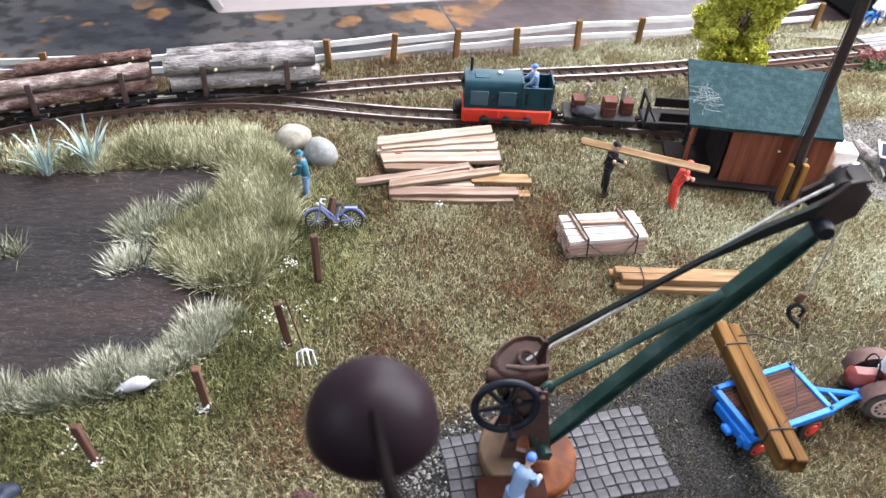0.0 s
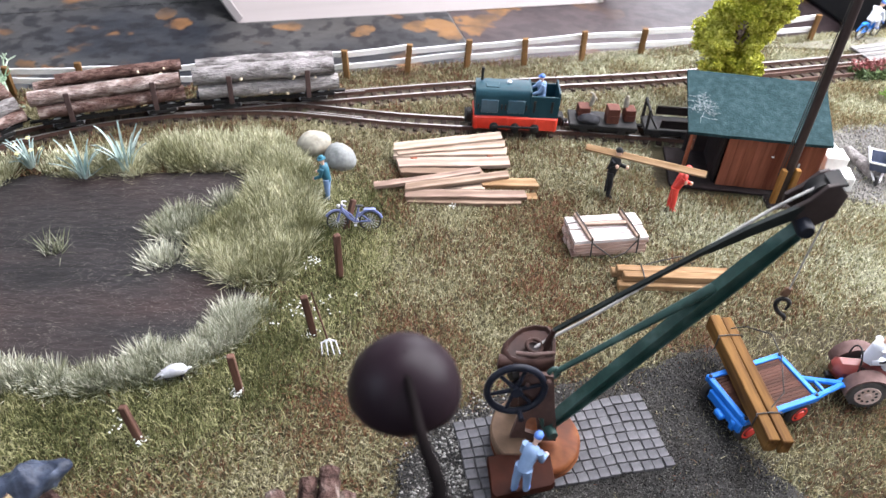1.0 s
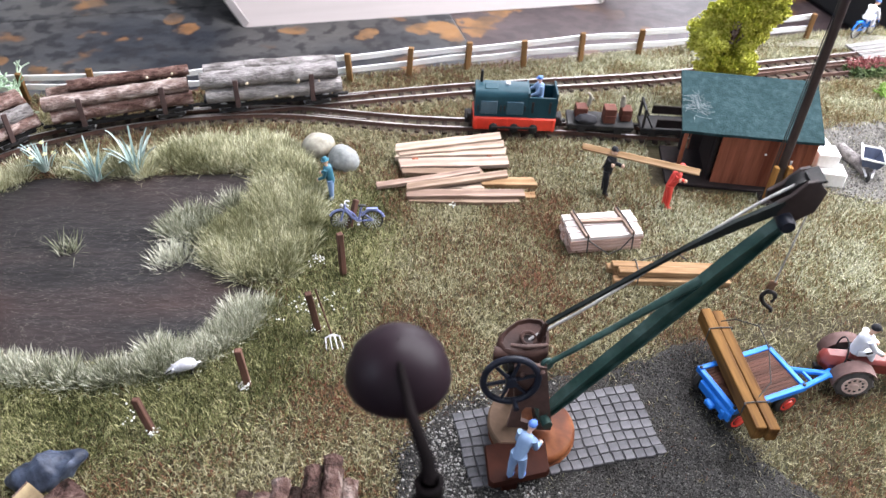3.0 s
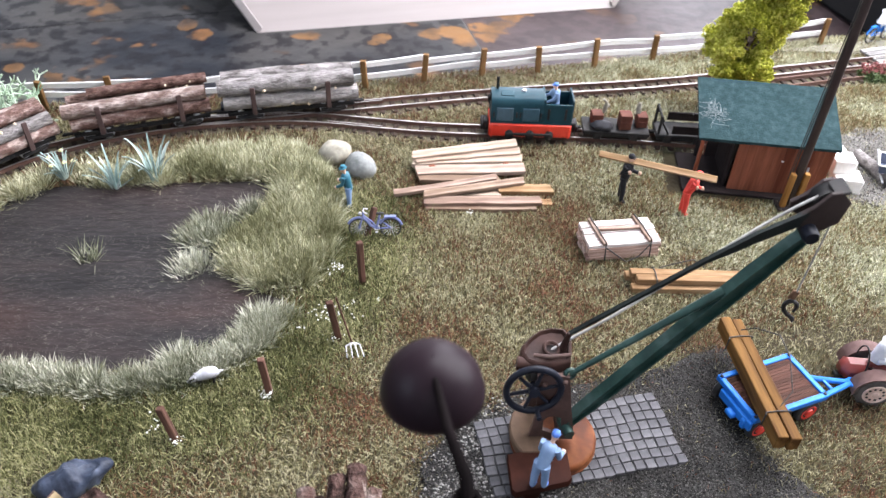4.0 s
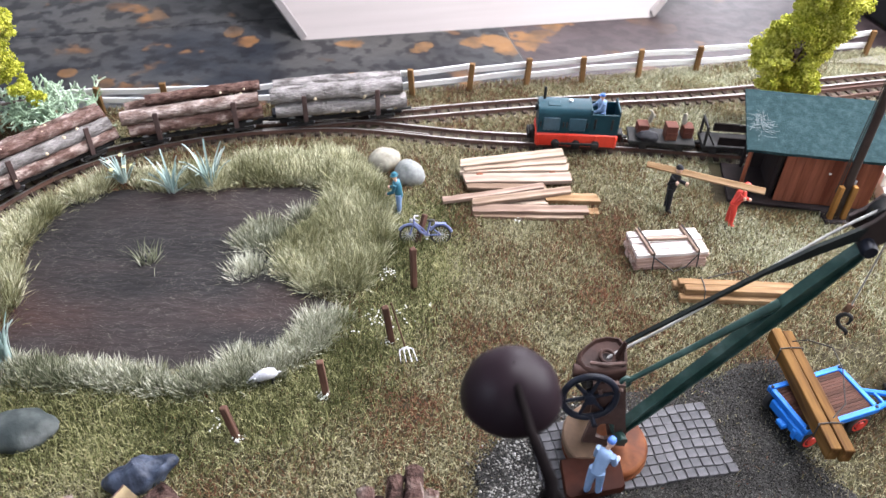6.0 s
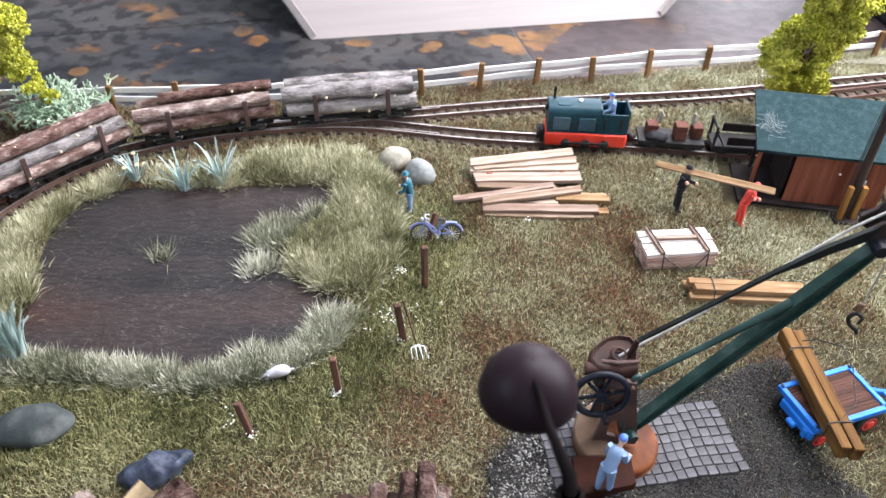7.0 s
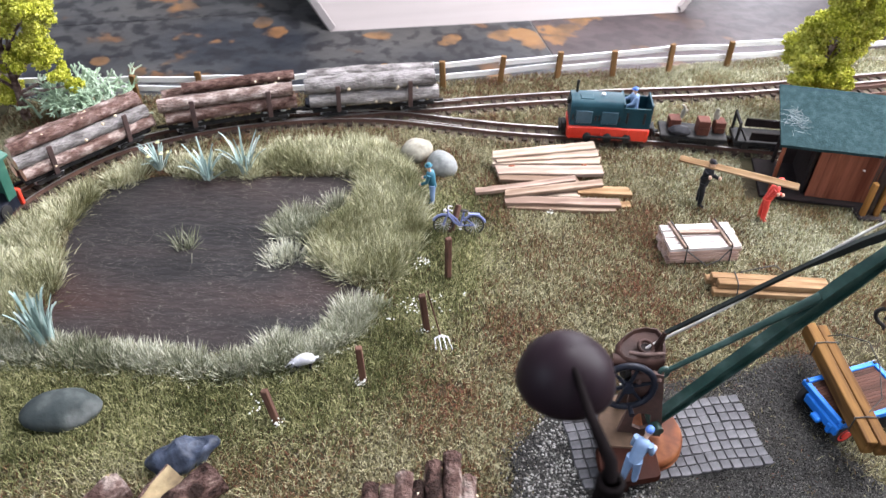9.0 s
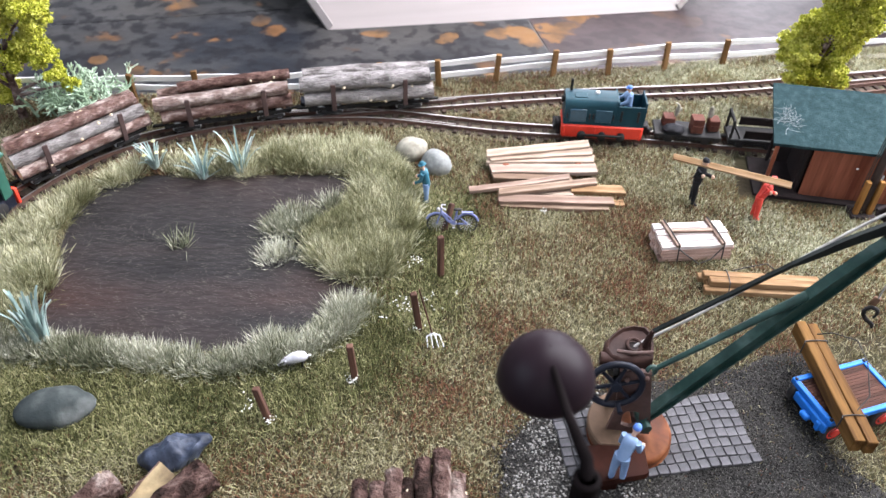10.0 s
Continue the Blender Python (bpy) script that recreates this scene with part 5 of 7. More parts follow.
# ---- yard: crane on paving ----
def strip(stations, closed=True):
    """A solid skinned over equal loops of points."""
    n = len(stations[0])
    v = [tuple(p) for st in stations for p in st]
    f = [(n * i + k, n * i + n + k, n * i + n + (k + 1) % n, n * i + (k + 1) % n) for i in range(len(stations) - 1) for k in range(n)]
    if closed:
        f += [tuple(range(n)), tuple(n * len(stations) - 1 - k for k in range(n))]
    return Geo().add(v, f)


def crane():
    o = np.array((26.5, 103.0, 0.0))
    t = thing("derrick_crane", "old hand crane with green jib, rusty frame and black handwheel", "crane", at(*o))

    def rel(x, y, z):
        return np.array((x, y, z), float) - o

    part("base", Geo().lathe([(10.7, 0.6), (11.1, 1.1), (11.1, 1.9), (10.8, 2.2), (10.8, 2.6), (11.0, 2.9), (10.9, 3.9), (10.5, 4.5), (9.9, 4.8), (3.0, 5.0)], (0.6, 0.2, 0), 56), M["base_red"], t, "round reddish brown base drum")
    # Half disc puts the paler sheen on the drum's left into colour.
    half = [(10.9 * math.cos(q), 10.9 * math.sin(q)) for q in np.radians(np.linspace(98, 222, 18))] + [(-2.6, -7.2), (-2.2, 6.0)]
    part("tan_plate", strip([[(x * k, y * k, z) for x, y in half] for z, k in ((4.6, 1.0), (6.6, 1.0), (6.95, 0.965))]), M["tan"], t, "pale tan half disc drawn for the sheen on the drum")
    pf = [(14.6, 95.2), (15.3, 85.2), (16.3, 84.4), (29.2, 88.0), (30.1, 88.9), (29.6, 97.6), (21.5, 97.0)]
    cx, cy = 22.3, 91.0
    part("platform", strip([[rel(cx + (x - cx) * k, cy + (y - cy) * k, z) for x, y in pf] for z, k in ((4.6, 1.0), (6.3, 1.0), (6.65, 0.97))]), M["deck_brown"], t, "brown standing platform")
    part("platform_leg", Geo().box(tuple(rel(20.5, 87.6, 2.6)), (4.0, 2.4, 4.2), rot(0, 0, 13), 0.3), M["deck_brown"], t)
    # two side plates with a square hole, leaning back towards the head
    pl = [(20.2, 6.2), (26.0, 6.2), (31.4, 6.2), (31.0, 10.5), (29.6, 18.0), (28.2, 26.5), (27.6, 30.0), (24.0, 30.6), (20.0, 30.0), (20.6, 23.0), (21.2, 15.0)]
    hx, hz = 25.6, 11.9
    for y in (101.0, 109.0):
        n = len(pl)
        outer = sorted(pl, key=lambda p: math.atan2(p[1] - hz, p[0] - hx))
        inner = []
        for p in outer:
            q = math.atan2(p[1] - hz, p[0] - hx)
            k = (abs(math.cos(q) / 2.3) ** 4 + abs(math.sin(q) / 3.3) ** 4) ** -0.25
            inner.append((hx + k * math.cos(q), hz + k * math.sin(q)))
        v = [rel(x, y + d, z) for d in (-0.55, 0.55) for ring in (outer, inner) for x, z in ring]
        f = []
        for k in range(n):
            k2 = (k + 1) % n
            f += [(k, k2, n + k2, n + k), (2 * n + k2, 2 * n + k, 3 * n + k, 3 * n + k2), (k2, k, 2 * n + k, 2 * n + k2), (n + k, n + k2, 3 * n + k2, 3 * n + k)]
        fr = part("frame_plate", Geo().add(v, f), M["plate_brown"], t, "brown side plate with a square hole")
        s = -1 if y < 105 else 1
        for x, z, r in ((30.1, 9.0, 0.95), (26.6, 28.6, 0.7), (22.0, 27.6, 0.7)):
            part("bolt", Geo().lathe([(r, 0), (r, 0.55), (r * 0.55, 0.9)], tuple(rel(x, y + s * 0.5, z)), 10, rot(-90 * s, 0, 0)), M["plate_brown"], fr)
    part("winding_drum", Geo().tube([tuple(rel(24.5, y, 21.5)) for y in (101.6, 102.6, 103.0, 107.0, 107.4, 108.4)], [3.6, 3.6, 2.6, 2.6, 3.6, 3.6], 22), M["rust"], t, "rusty winding drum")
    part("spacer", Geo().cyl(tuple(rel(28.0, 101, 8.2)), tuple(rel(28.0, 109, 8.2)), 1.2, n=12), M["rust"], t)
    # the head: a shallow curled hood with an eye for the rope
    hood = [(15.8, 104.8), (16.4, 107.4), (18.4, 109.8), (20.8, 111.9), (24.0, 112.9), (27.2, 112.6), (28.6, 110.4), (28.4, 106.6), (27.8, 103.0), (24.0, 101.8), (19.5, 101.6), (17.0, 102.6)]
    hx, hy = 22.8, 107.0
    stations = []
    for z, k in ((29.6, 0.90), (30.2, 0.99), (32.4, 1.0), (33.3, 0.93), (33.5, 0.84), (32.5, 0.78), (32.2, 0.40)):
        stations.append([rel(hx + (x - hx) * k, hy + (y - hy) * k, z + 0.10 * (y - hy) * (z > 30)) for x, y in hood])
    head = part("head_casting", strip(stations), M["rust"], t, "rusty curled head casting", smooth=50)
    part("rope_eye", Geo().ring(tuple(rel(23.4, 106.4, 33.3)), 1.75, 0.5, rot(14, 6, 0), 22, 8), M["rust"], head, "brown ring for the rope")
    # Dark disc in place of the shaded hole through the ring.
    part("eye_bore", Geo().lathe([(1.4, 0), (1.4, 0.35)], tuple(rel(23.4, 106.4, 32.6)), 18), M["shed_dark"], head)
    part("roller", Geo().cyl(tuple(rel(15.2, 103.4, 31.2)), tuple(rel(19.0, 103.0, 31.0)), 1.7, 1.5, 14), M["rust"], head)
    part("roller", Geo().cyl(tuple(rel(18.0, 102.0, 28.6)), tuple(rel(21.5, 103.4, 28.4)), 1.6, 1.6, 14), M["iron"], head)
    part("cross_rib", Geo().tube([tuple(rel(19.0, 103.8, 33.6)), tuple(rel(22.8, 103.2, 33.9)), tuple(rel(27.6, 104.2, 33.7))], [0.5, 0.55, 0.5], 8), M["plate_brown"], head)
    # handwheel facing the near side, tipped back a little
    wc = rel(19.5, 99.6, 26.2)
    R = rot(0, 0, 4) @ rot(-8, 0, 0)
    wheel = part("handwheel", Geo().ring(tuple(wc), 6.5, 0.85, R @ rot(90, 0, 0), 44, 10), M["iron_blue"], t, "black spoked handwheel")
    for k in range(6):
        a = math.radians(12 + 60 * k)
        e = wc + R @ np.array((6.3 * math.cos(a), 0, 6.3 * math.sin(a)))
        part("spoke", Geo().cyl(tuple(wc), tuple(e), 0.6, 0.42, 8), M["iron_blue"], wheel)
    part("hub", Geo().cyl(tuple(wc + R @ np.array((0, -1.3, 0))), tuple(wc + R @ np.array((0, 1.4, 0))), 1.35, n=16), M["iron_blue"], wheel)
    part("crank_handle", Geo().tube([tuple(wc + R @ np.array((1.2, -0.6, -5.9))), tuple(wc + R @ np.array((1.3, -3.4, -6.2)))], [0.55, 0.7], 10), M["iron_blue"], wheel)
    part("wheel_shaft", Geo().cyl(tuple(wc), (wc[0] + 0.5, 2.5, wc[2]), 0.8, n=10), M["iron"], t)
    # jib: a fish-bellied channel, two flanges and a web
    foot, tip = rel(30.8, 102.2, 13.2), rel(77.4, 116.0, 63.8)
    ax = tip - foot
    L = np.linalg.norm(ax)
    ax /= L
    side = np.cross(ax, (0, 0, 1))
    side /= np.linalg.norm(side)
    upv = np.cross(side, ax)
    st = [-0.06, 0.0, 0.08, 0.25, 0.45, 0.62, 0.78, 0.92, 1.0]
    hw = [0.9, 1.25, 1.6, 1.8, 2.0, 2.35, 2.35, 1.75, 1.3]

    def beam(lo, hi, depth, shift=0.0):
        """A strip along the jib between two shares of its half height."""
        out = []
        for u, h in zip(st, hw):
            c = foot + ax * L * u + side * shift
            a, b = (e * h if abs(e) == 1 else math.copysign(max(h - 0.45, 0.2), e) for e in (lo, hi))
            out.append([c + upv * a - side * depth / 2, c + upv * a + side * depth / 2, c + upv * b + side * depth / 2, c + upv * b - side * depth / 2])
        return strip(out)

    jib = part("jib", beam(-0.9, 0.9, 0.9), M["crane_green"], t, "dark green fish-bellied channel jib", smooth=30)
    part("flange", beam(0.9, 1, 2.8), M["crane_green"], jib, smooth=30)
    part("flange", beam(-1, -0.9, 2.8), M["crane_green"], jib, smooth=30)
    part("jib_foot", Geo().cyl(tuple(foot - ax * 3.0 - side * 2.4), tuple(foot - ax * 3.0 + side * 3.6), 1.3, n=14), M["crane_green"], t)
    # pulley block at the tip
    hex_ = [(76.4, 70.0), (79.2, 73.4), (81.4, 73.8), (84.4, 70.8), (83.4, 65.4), (79.6, 63.0), (76.2, 64.2), (73.6, 66.0), (73.4, 68.0)]
    pb = None
    for y in (116.6, 121.6):
        plate = strip([[rel(78.9 + (x - 78.9) * k, y + d + 0.12 * (x - 79), 68.2 + (z - 68.2) * k) for x, z in hex_] for d, k in ((-0.5, 0.95), (-0.3, 1.0), (0.5, 1.0))])
        pb = part("pulley_block" if pb is None else "cheek_plate", plate, M["block_brown"], t if pb is None else pb, "blackish brown pulley housing" if pb is None else "", smooth=30)
    part("pulley", Geo().lathe([(3.8, -1.8), (3.0, -0.7), (3.0, 0.7), (3.8, 1.8)], tuple(rel(80.4, 119.2, 69.6)), 26, rot(90, 0, 0)), M["iron"], pb, "black rope pulley")
    part("cap_strip", Geo().box(tuple(rel(81.6, 119.2, 73.4)), (3.4, 5.6, 0.8), rot(0, -16, 0), 0.2), M["iron"], pb)
    part("axle_nut", Geo().tube([tuple(rel(76.8, 112.8, 63.9)), tuple(rel(76.8, 113.6, 63.9)), tuple(rel(76.8, 118.0, 63.9))], [1.5, 1.9, 1.9], 16), M["iron_blue"], t, "round pin of the jib head")
    # tie strap widening towards the block, stay rod, rope
    ties = [(27.0, 107.0, 37.8, 0.35), (28.6, 107.2, 39.1, 0.35), (55.0, 111.8, 57.6, 0.55), (60.0, 112.8, 60.2, 1.1), (66.0, 114.2, 63.2, 1.5), (76.5, 116.4, 67.6, 1.9)]
    stn = []
    for x, y, z, h in ties:
        c, up2 = rel(x, y, z), np.cross(side, ax)
        stn.append([c + up2 * h - side * 0.5, c + up2 * h + side * 0.5, c - up2 * h + side * 0.5, c - up2 * h - side * 0.5])
    part("tie_bar", strip(stn), M["tie_black"], t, "black tie strap widening to the jib head", smooth=30)
    part("tie_lug", Geo().tube([tuple(rel(26.0, 106.6, 33.0)), tuple(rel(26.6, 106.8, 35.6)), tuple(rel(27.2, 107.0, 38.2))], [1.0, 0.8, 0.6], 8), M["rust"], t)
    a0, b0 = rel(27.7, 101.6, 30.0), foot + ax * L * 0.68 + upv * 2.2
    rod = part("stay_rod", Geo().tube([tuple(a0), tuple((a0 + b0) / 2), tuple(b0)], [0.65, 0.85, 1.2], 10), M["crane_green"], t, "thin green stay rod")
    part("eye", Geo().ring(tuple(a0), 1.2, 0.55, rot(80, 0, 20), 18, 8), M["crane_green"], rod)
    rope = [(23.4, 106.4, 32.6), (24.6, 107.0, 33.3), (30.0, 109.2, 35.6), (37.0, 110.4, 40.6), (53.0, 113.4, 53.6), (69.5, 117.6, 65.4), (78.8, 119.2, 71.4), (80.6, 119.2, 73.0)]
    part("rope", Geo().tube([tuple(q) for q in spline([tuple(rel(*p)) for p in rope], 1.5)], 0.36, 8), M["thread"], t, "pale grey hoisting rope")
    part("fall_rope", Geo().tube([tuple(rel(83.7, 119.4, 68.5)), tuple(rel(83.3, 120.2, 41.0))], 0.2, 6), M["thread"], t, "thin grey rope carrying the hook")
    hk = part("hook_weight", Geo().box(tuple(rel(83.0, 120.4, 40.0)), (2.0, 0.8, 2.8), rot(0, 14, 0), 0.25), M["tag_brown"], t, "small brown tag above the hook")
    bend = [(84.4, 120.0, 34.6), (84.8, 120.0, 36.2), (84.2, 120.0, 37.6), (82.8, 120.2, 38.0), (81.6, 120.1, 37.2), (81.7, 120, 35.6), (83.0, 120, 33.8), (84.6, 120, 32.6), (85.2, 120, 31.6), (85.2, 120, 30.6)]
    pts = spline([tuple(rel(*p)) for p in bend], 0.6)
    part("hook", Geo().tube([tuple(q) for q in pts], [0.34] * 3 + [0.55] * (len(pts) - 5) + [0.45, 0.3], 8), M["iron"], hk, "black iron hook")
    return t


crane()
figurine("operator_figurine", "painted toy crane driver in pale blue overalls and blue cap", at(21.6, 86.4, 6.7, 52) @ Matrix.Diagonal((0.88, 0.88, 0.96, 1)), "cloth_blue", "cloth_blue", "skin", "cap_blue", 19.5, 33, ((45, 100), (35, 90)), stride=9)


def street_lamp():
    t = thing("street_lamp", "dark brown street lamp with a dished shade, close up", "lamp", at(0.6, 36.0, 0))
    c = np.array((-4.9, 19.2, 82.6))
    part("shade", Geo().lathe([(7.5, -3.0), (7.8, -2.7), (7.7, -1.7), (6.95, 0.9), (5.3, 3.1), (3.3, 4.5), (1.6, 5.1), (0.5, 5.25)], tuple(c), 48), M["lamp_brown"], t, "smooth dark brown dished shade", smooth=60)
    part("bulb", Geo().ball(tuple(c + (0, 0, -2.2)), (1.8, 1.8, 1.6), 14, 10), M["white"], t)
    part("arm", Geo().tube([tuple(c + (0, 0, 5.0)), (-4.6, 16.0, 86.6), (-2.8, 8.5, 86.0), (-0.2, 1.8, 84.4), (0.0, 0.0, 82.0)], [0.35, 0.5, 0.75, 1.0, 1.15], 12), M["post_black"], t, "curved arm")
    part("post", Geo().tube([(0, 0, 0), (0, 0, 50), (0, 0, 83)], [1.7, 1.5, 1.35], 16), M["post_black"], t)
    part("collar", Geo().lathe([(1.5, 76.5), (2.0, 77.2), (2.0, 79.4), (1.6, 80.0), (1.6, 80.6), (2.0, 81.2), (2.0, 82.6), (1.5, 83.0)], (0, 0, 0), 20), M["post_black"], t)
    part("foot", Geo().lathe([(5, 0), (5, 1.5), (3.2, 3), (2.2, 8)], (0, 0, 0), 20), M["lamp_brown"], t)
    return t


street_lamp()


# ---- trailer, load and tractor ----
TRAILER = at(86.5, 117.6, 0, 22)


def trailer():
    t = thing("farm_trailer", "bright blue flat farm trailer with red wheel hubs", "trailer", TRAILER)
    L, W, z = 24.0, 16.0, 8.4
    fr = Geo()
    for s in (-1, 1):
        fr.box((0, s * (W / 2 - 0.7), z), (L, 1.5, 1.8), bevel=0.2)
        fr.box((s * (L / 2 - 0.7), 0, z), (1.5, W - 2.9, 1.8), bevel=0.2)
    part("deck_frame", fr, M["blue"], t, "bright blue deck frame")
    n = 14
    bw = (W - 2.6) / n
    for k in range(n):
        part("deck_plank", Geo().box((0, -W / 2 + 1.3 + bw * (k + 0.5), z - 0.1), (L - 2.9, bw - 0.03, 1.0), bevel=0.09), M["bed"], t, m=at(0, 0, 0))
    for sx in (-1, 1):
        for sy in (-1, 1):
            part("peg", Geo().lathe([(0.5, z + 0.8), (0.5, z + 1.2), (0.3, z + 1.3)], (sx * (L / 2 - 0.8), sy * (W / 2 - 0.8), 0), 8), M["iron_blue"], t)
    for x in (-8.6, 7.4):
        ch = Geo().box((x, 0, 4.2), (2.4, 11.5, 1.4), bevel=0.3)
        for s in (-1, 1):
            ch.box((x, s * 4.2, 6.0), (1.8, 1.2, 3.4), bevel=0.2)
        part("axle", ch, M["blue"], t)
        for s in (-1, 1):
            w = part("wheel", Geo().lathe([(2.4, -1.0), (3.4, -0.9), (3.75, -0.4), (3.75, 0.5), (3.4, 0.9), (2.4, 1.0)], (x, s * 6.9, 3.8), 26, rot(-90 * s, 0, 0)), M["tyre"], t, "black rubber tyre")
            part("hub", Geo().lathe([(2.45, 0.6), (2.4, 1.15), (1.4, 0.9), (1.2, 1.4), (0.5, 1.5)], (x, s * 6.9, 3.8), 20, rot(-90 * s, 0, 0)), M["hub_red"], w, "bright red hub")
    cl = Geo().box((-12.3, -1.6, 6.2), (1.2, 12.6, 3.0), bevel=0.3).box((-13.2, -1.5, 5.2), (2.6, 3.0, 1.6), bevel=0.4).box((-12.6, -5.6, 5.6), (1.6, 1.6, 3.2), bevel=0.3)
    part("rear_coupler", cl, M["blue"], t)
    db = Geo()
    db.tube([(11.8, 1.0, 6.6), (17.5, -1.8, 6.3), (23.2, -4.5, 6.0)], 0.8, 8).tube([(11.8, -6.4, 6.6), (17.5, -5.6, 6.3), (23.2, -4.9, 6.0)], 0.8, 8).box((16.5, -3.6, 6.4), (1.0, 4.6, 0.9), None, 0.2)
    db.ring((24.2, -4.7, 5.9), 1.3, 0.5, None, 16, 8)
    part("drawbar", db, M["blue"], t, "blue forked drawbar with an eye")
    return t


trailer()


def timber_bundle(m, rows, L, w, h, mt, label, strap=(-0.32, 0.3), loop=True, seed=1):
    """Square timbers tied together; rows: how many timbers lie in each layer."""
    t = thing("timber_bundle", label, "timber", m, group="timber bundles")
    rng = random.Random(seed)
    width = max(rows) * w
    for j, n in enumerate(rows):
        for k in range(n):
            y = (k - (n - 1) / 2) * w + (0.0 if n == max(rows) else rng.uniform(-0.3, 0.3))
            dx = rng.uniform(-1.2, 1.2)
            part("beam", Geo().box((0, 0, 0), (L + rng.uniform(-2, 1), w - 0.12, h - 0.1), bevel=0.25), M[mt], t, m=at(dx, y, h * (j + 0.5), rng.uniform(-0.6, 0.6)))
    top = h * len(rows)
    tw = rows[-1] * w
    for u in strap:
        x = u * L
        pts = [(x, -width / 2 - 0.3, 0.2), (x + 0.2, -width / 2 - 0.3, h), (x + 0.4, -tw / 2 - 0.25, top + 0.1), (x + 0.5, 0, top + 0.3), (x + 0.4, tw / 2 + 0.25, top + 0.1), (x, width / 2 + 0.3, h), (x, width / 2 + 0.3, 0.2)]
        part("wire", Geo().tube(pts, 0.19, 6), M["thread_dark"], t, "black binding wire")
    return t


b0 = timber_bundle(at(81.2, 117.6, 9.35, 96), (2,), 41, 3.0, 4.7, "oak_dark", "bundle of squared brown timbers tied with wire on the trailer", seed=3)
part("sling", Geo().tube([(13.5, 0, 6.7), (10, -1.5, 11), (4, -4.5, 14.5), (-2, -5.0, 13), (-10, -3.5, 9), (-12.5, 0, 6.8)], 0.17, 6), M["thread_dark"], b0, "loose black sling wire")
b1 = timber_bundle(at(75.5, 165.2, 0.2, 1.0), (3, 2), 37, 2.9, 2.3, "oak", "bundle of squared honey-coloured timbers on the grass", strap=(-0.30,), seed=5)
part("wire_end", Geo().tube([(-9, 2.6, 4.9), (-4, 3.5, 6.0), (2, 4.5, 7.0), (5.5, 3.0, 5.2)], 0.2, 6), M["thread_dark"], b1, "loose end of black wire")


def tractor(m):
    """A small vintage tractor, nose towards +x; origin under the rear axle."""
    t = thing("tractor", "old dark red farm tractor with dusty mudguards, coupled to the trailer", "tractor", m)
    body = Geo().box((10, 0, 8.6), (22, 6.0, 6.4), bevel=1.2).box((-3.6, 0.6, 8.0), (12.5, 7.4, 7.0), bevel=2.2)
    part("body", body, M["tractor_red"], t, "dark red bonnet and gearbox")
    part("seat", Geo().lathe([(2.4, 0), (2.8, 0.6), (2.8, 1.2), (1.0, 0.8)], (0, 0, 10.2), 18), M["rust"], t)
    part("hoop", Geo().tube([(4 * 0 - 4.0, 4.2 * math.cos(q), 12 + 6.5 * math.sin(q)) for q in np.linspace(0, math.pi, 13)], 0.28, 6), M["iron"], t, "thin wire hoop")
    st = part("steering_column", Geo().cyl((5.5, 0, 10.5), (3.6, 0, 15.0), 0.4, n=8), M["iron"], t)
    part("steering_wheel", Geo().ring((3.5, 0, 15.2), 2.3, 0.35, rot(0, -25, 0), 22, 8), M["iron"], st)
    part("hitch", Geo().box((-8.6, 0, 5.0), (4.5, 2.4, 1.6), bevel=0.3), M["iron"], t)
    part("tail_box", Geo().box((-6.8, 1.6, 7.6), (2.4, 2.6, 2.4), bevel=0.5), M["iron"], t)
    for s in (-1, 1):
        w = part("rear_wheel", Geo().lathe([(4.0, -1.8), (5.6, -1.7), (6.1, -1.0), (6.1, 1.0), (5.6, 1.7), (4.0, 1.8)], (0, s * 7.0, 6.0), 34, rot(-90 * s, 0, 0)), M["tyre_dusty"], t, "dusty grey rear tyre")
        part("rim", Geo().lathe([(4.15, 1.7), (3.9, 2.2), (3.0, 1.86), (1.3, 1.95), (1.0, 2.5), (0.5, 2.6)], (0, s * 7.0, 6.0), 26, rot(-90 * s, 0, 0)), M["hub_pale"], w, "pale pink dusty rim")
        # Flattened dark balls stand for the shaded holes in the rim.
        for k in range(10):
            q = 2 * math.pi * k / 10
            part("rim_hole", Geo().ball((2.7 * math.cos(q), s * 8.95, 6.0 + 2.7 * math.sin(q)), (0.5, 0.12, 0.5), 8, 6), M["tyre"], w)
        lug = Geo()
        for k in range(22):
            q = 2 * math.pi * k / 22
            lug.box((6.1 * math.cos(q), s * 7.0 + (0.7 if k % 2 else -0.7), 6.0 + 6.1 * math.sin(q)), (0.5, 2.0, 0.7), rot(0, -math.degrees(q), 0))
        part("lugs", lug, M["tyre_dusty"], w)
        arc = [np.radians(d) for d in range(35, 186, 10)]
        v, f = [], []
        for q in arc:
            for r in (6.9, 7.4):
                for y in (-2.4, 2.4):
                    v.append((r * math.cos(q), s * 6.6 + y, 6.0 + r * math.sin(q)))
        for i in range(len(arc) - 1):
            a = 4 * i
            f += [(a + 2, a + 3, a + 7, a + 6), (a + 1, a, a + 4, a + 5), (a, a + 2, a + 6, a + 4), (a + 3, a + 1, a + 5, a + 7)]
        f += [(0, 1, 3, 2), (4 * len(arc) - 4, 4 * len(arc) - 2, 4 * len(arc) - 1, 4 * len(arc) - 3)]
        part("mudguard", Geo().add(v, f), M["tractor_dust"], t, "dusty curved mudguard", smooth=60)
        w = part("front_wheel", Geo().lathe([(2.2, -1.0), (3.4, -0.9), (3.7, 0), (3.4, 0.9), (2.2, 1.0)], (19, s * 5.6, 3.7), 24, rot(-90 * s, 0, 0)), M["tyre_dusty"], t)
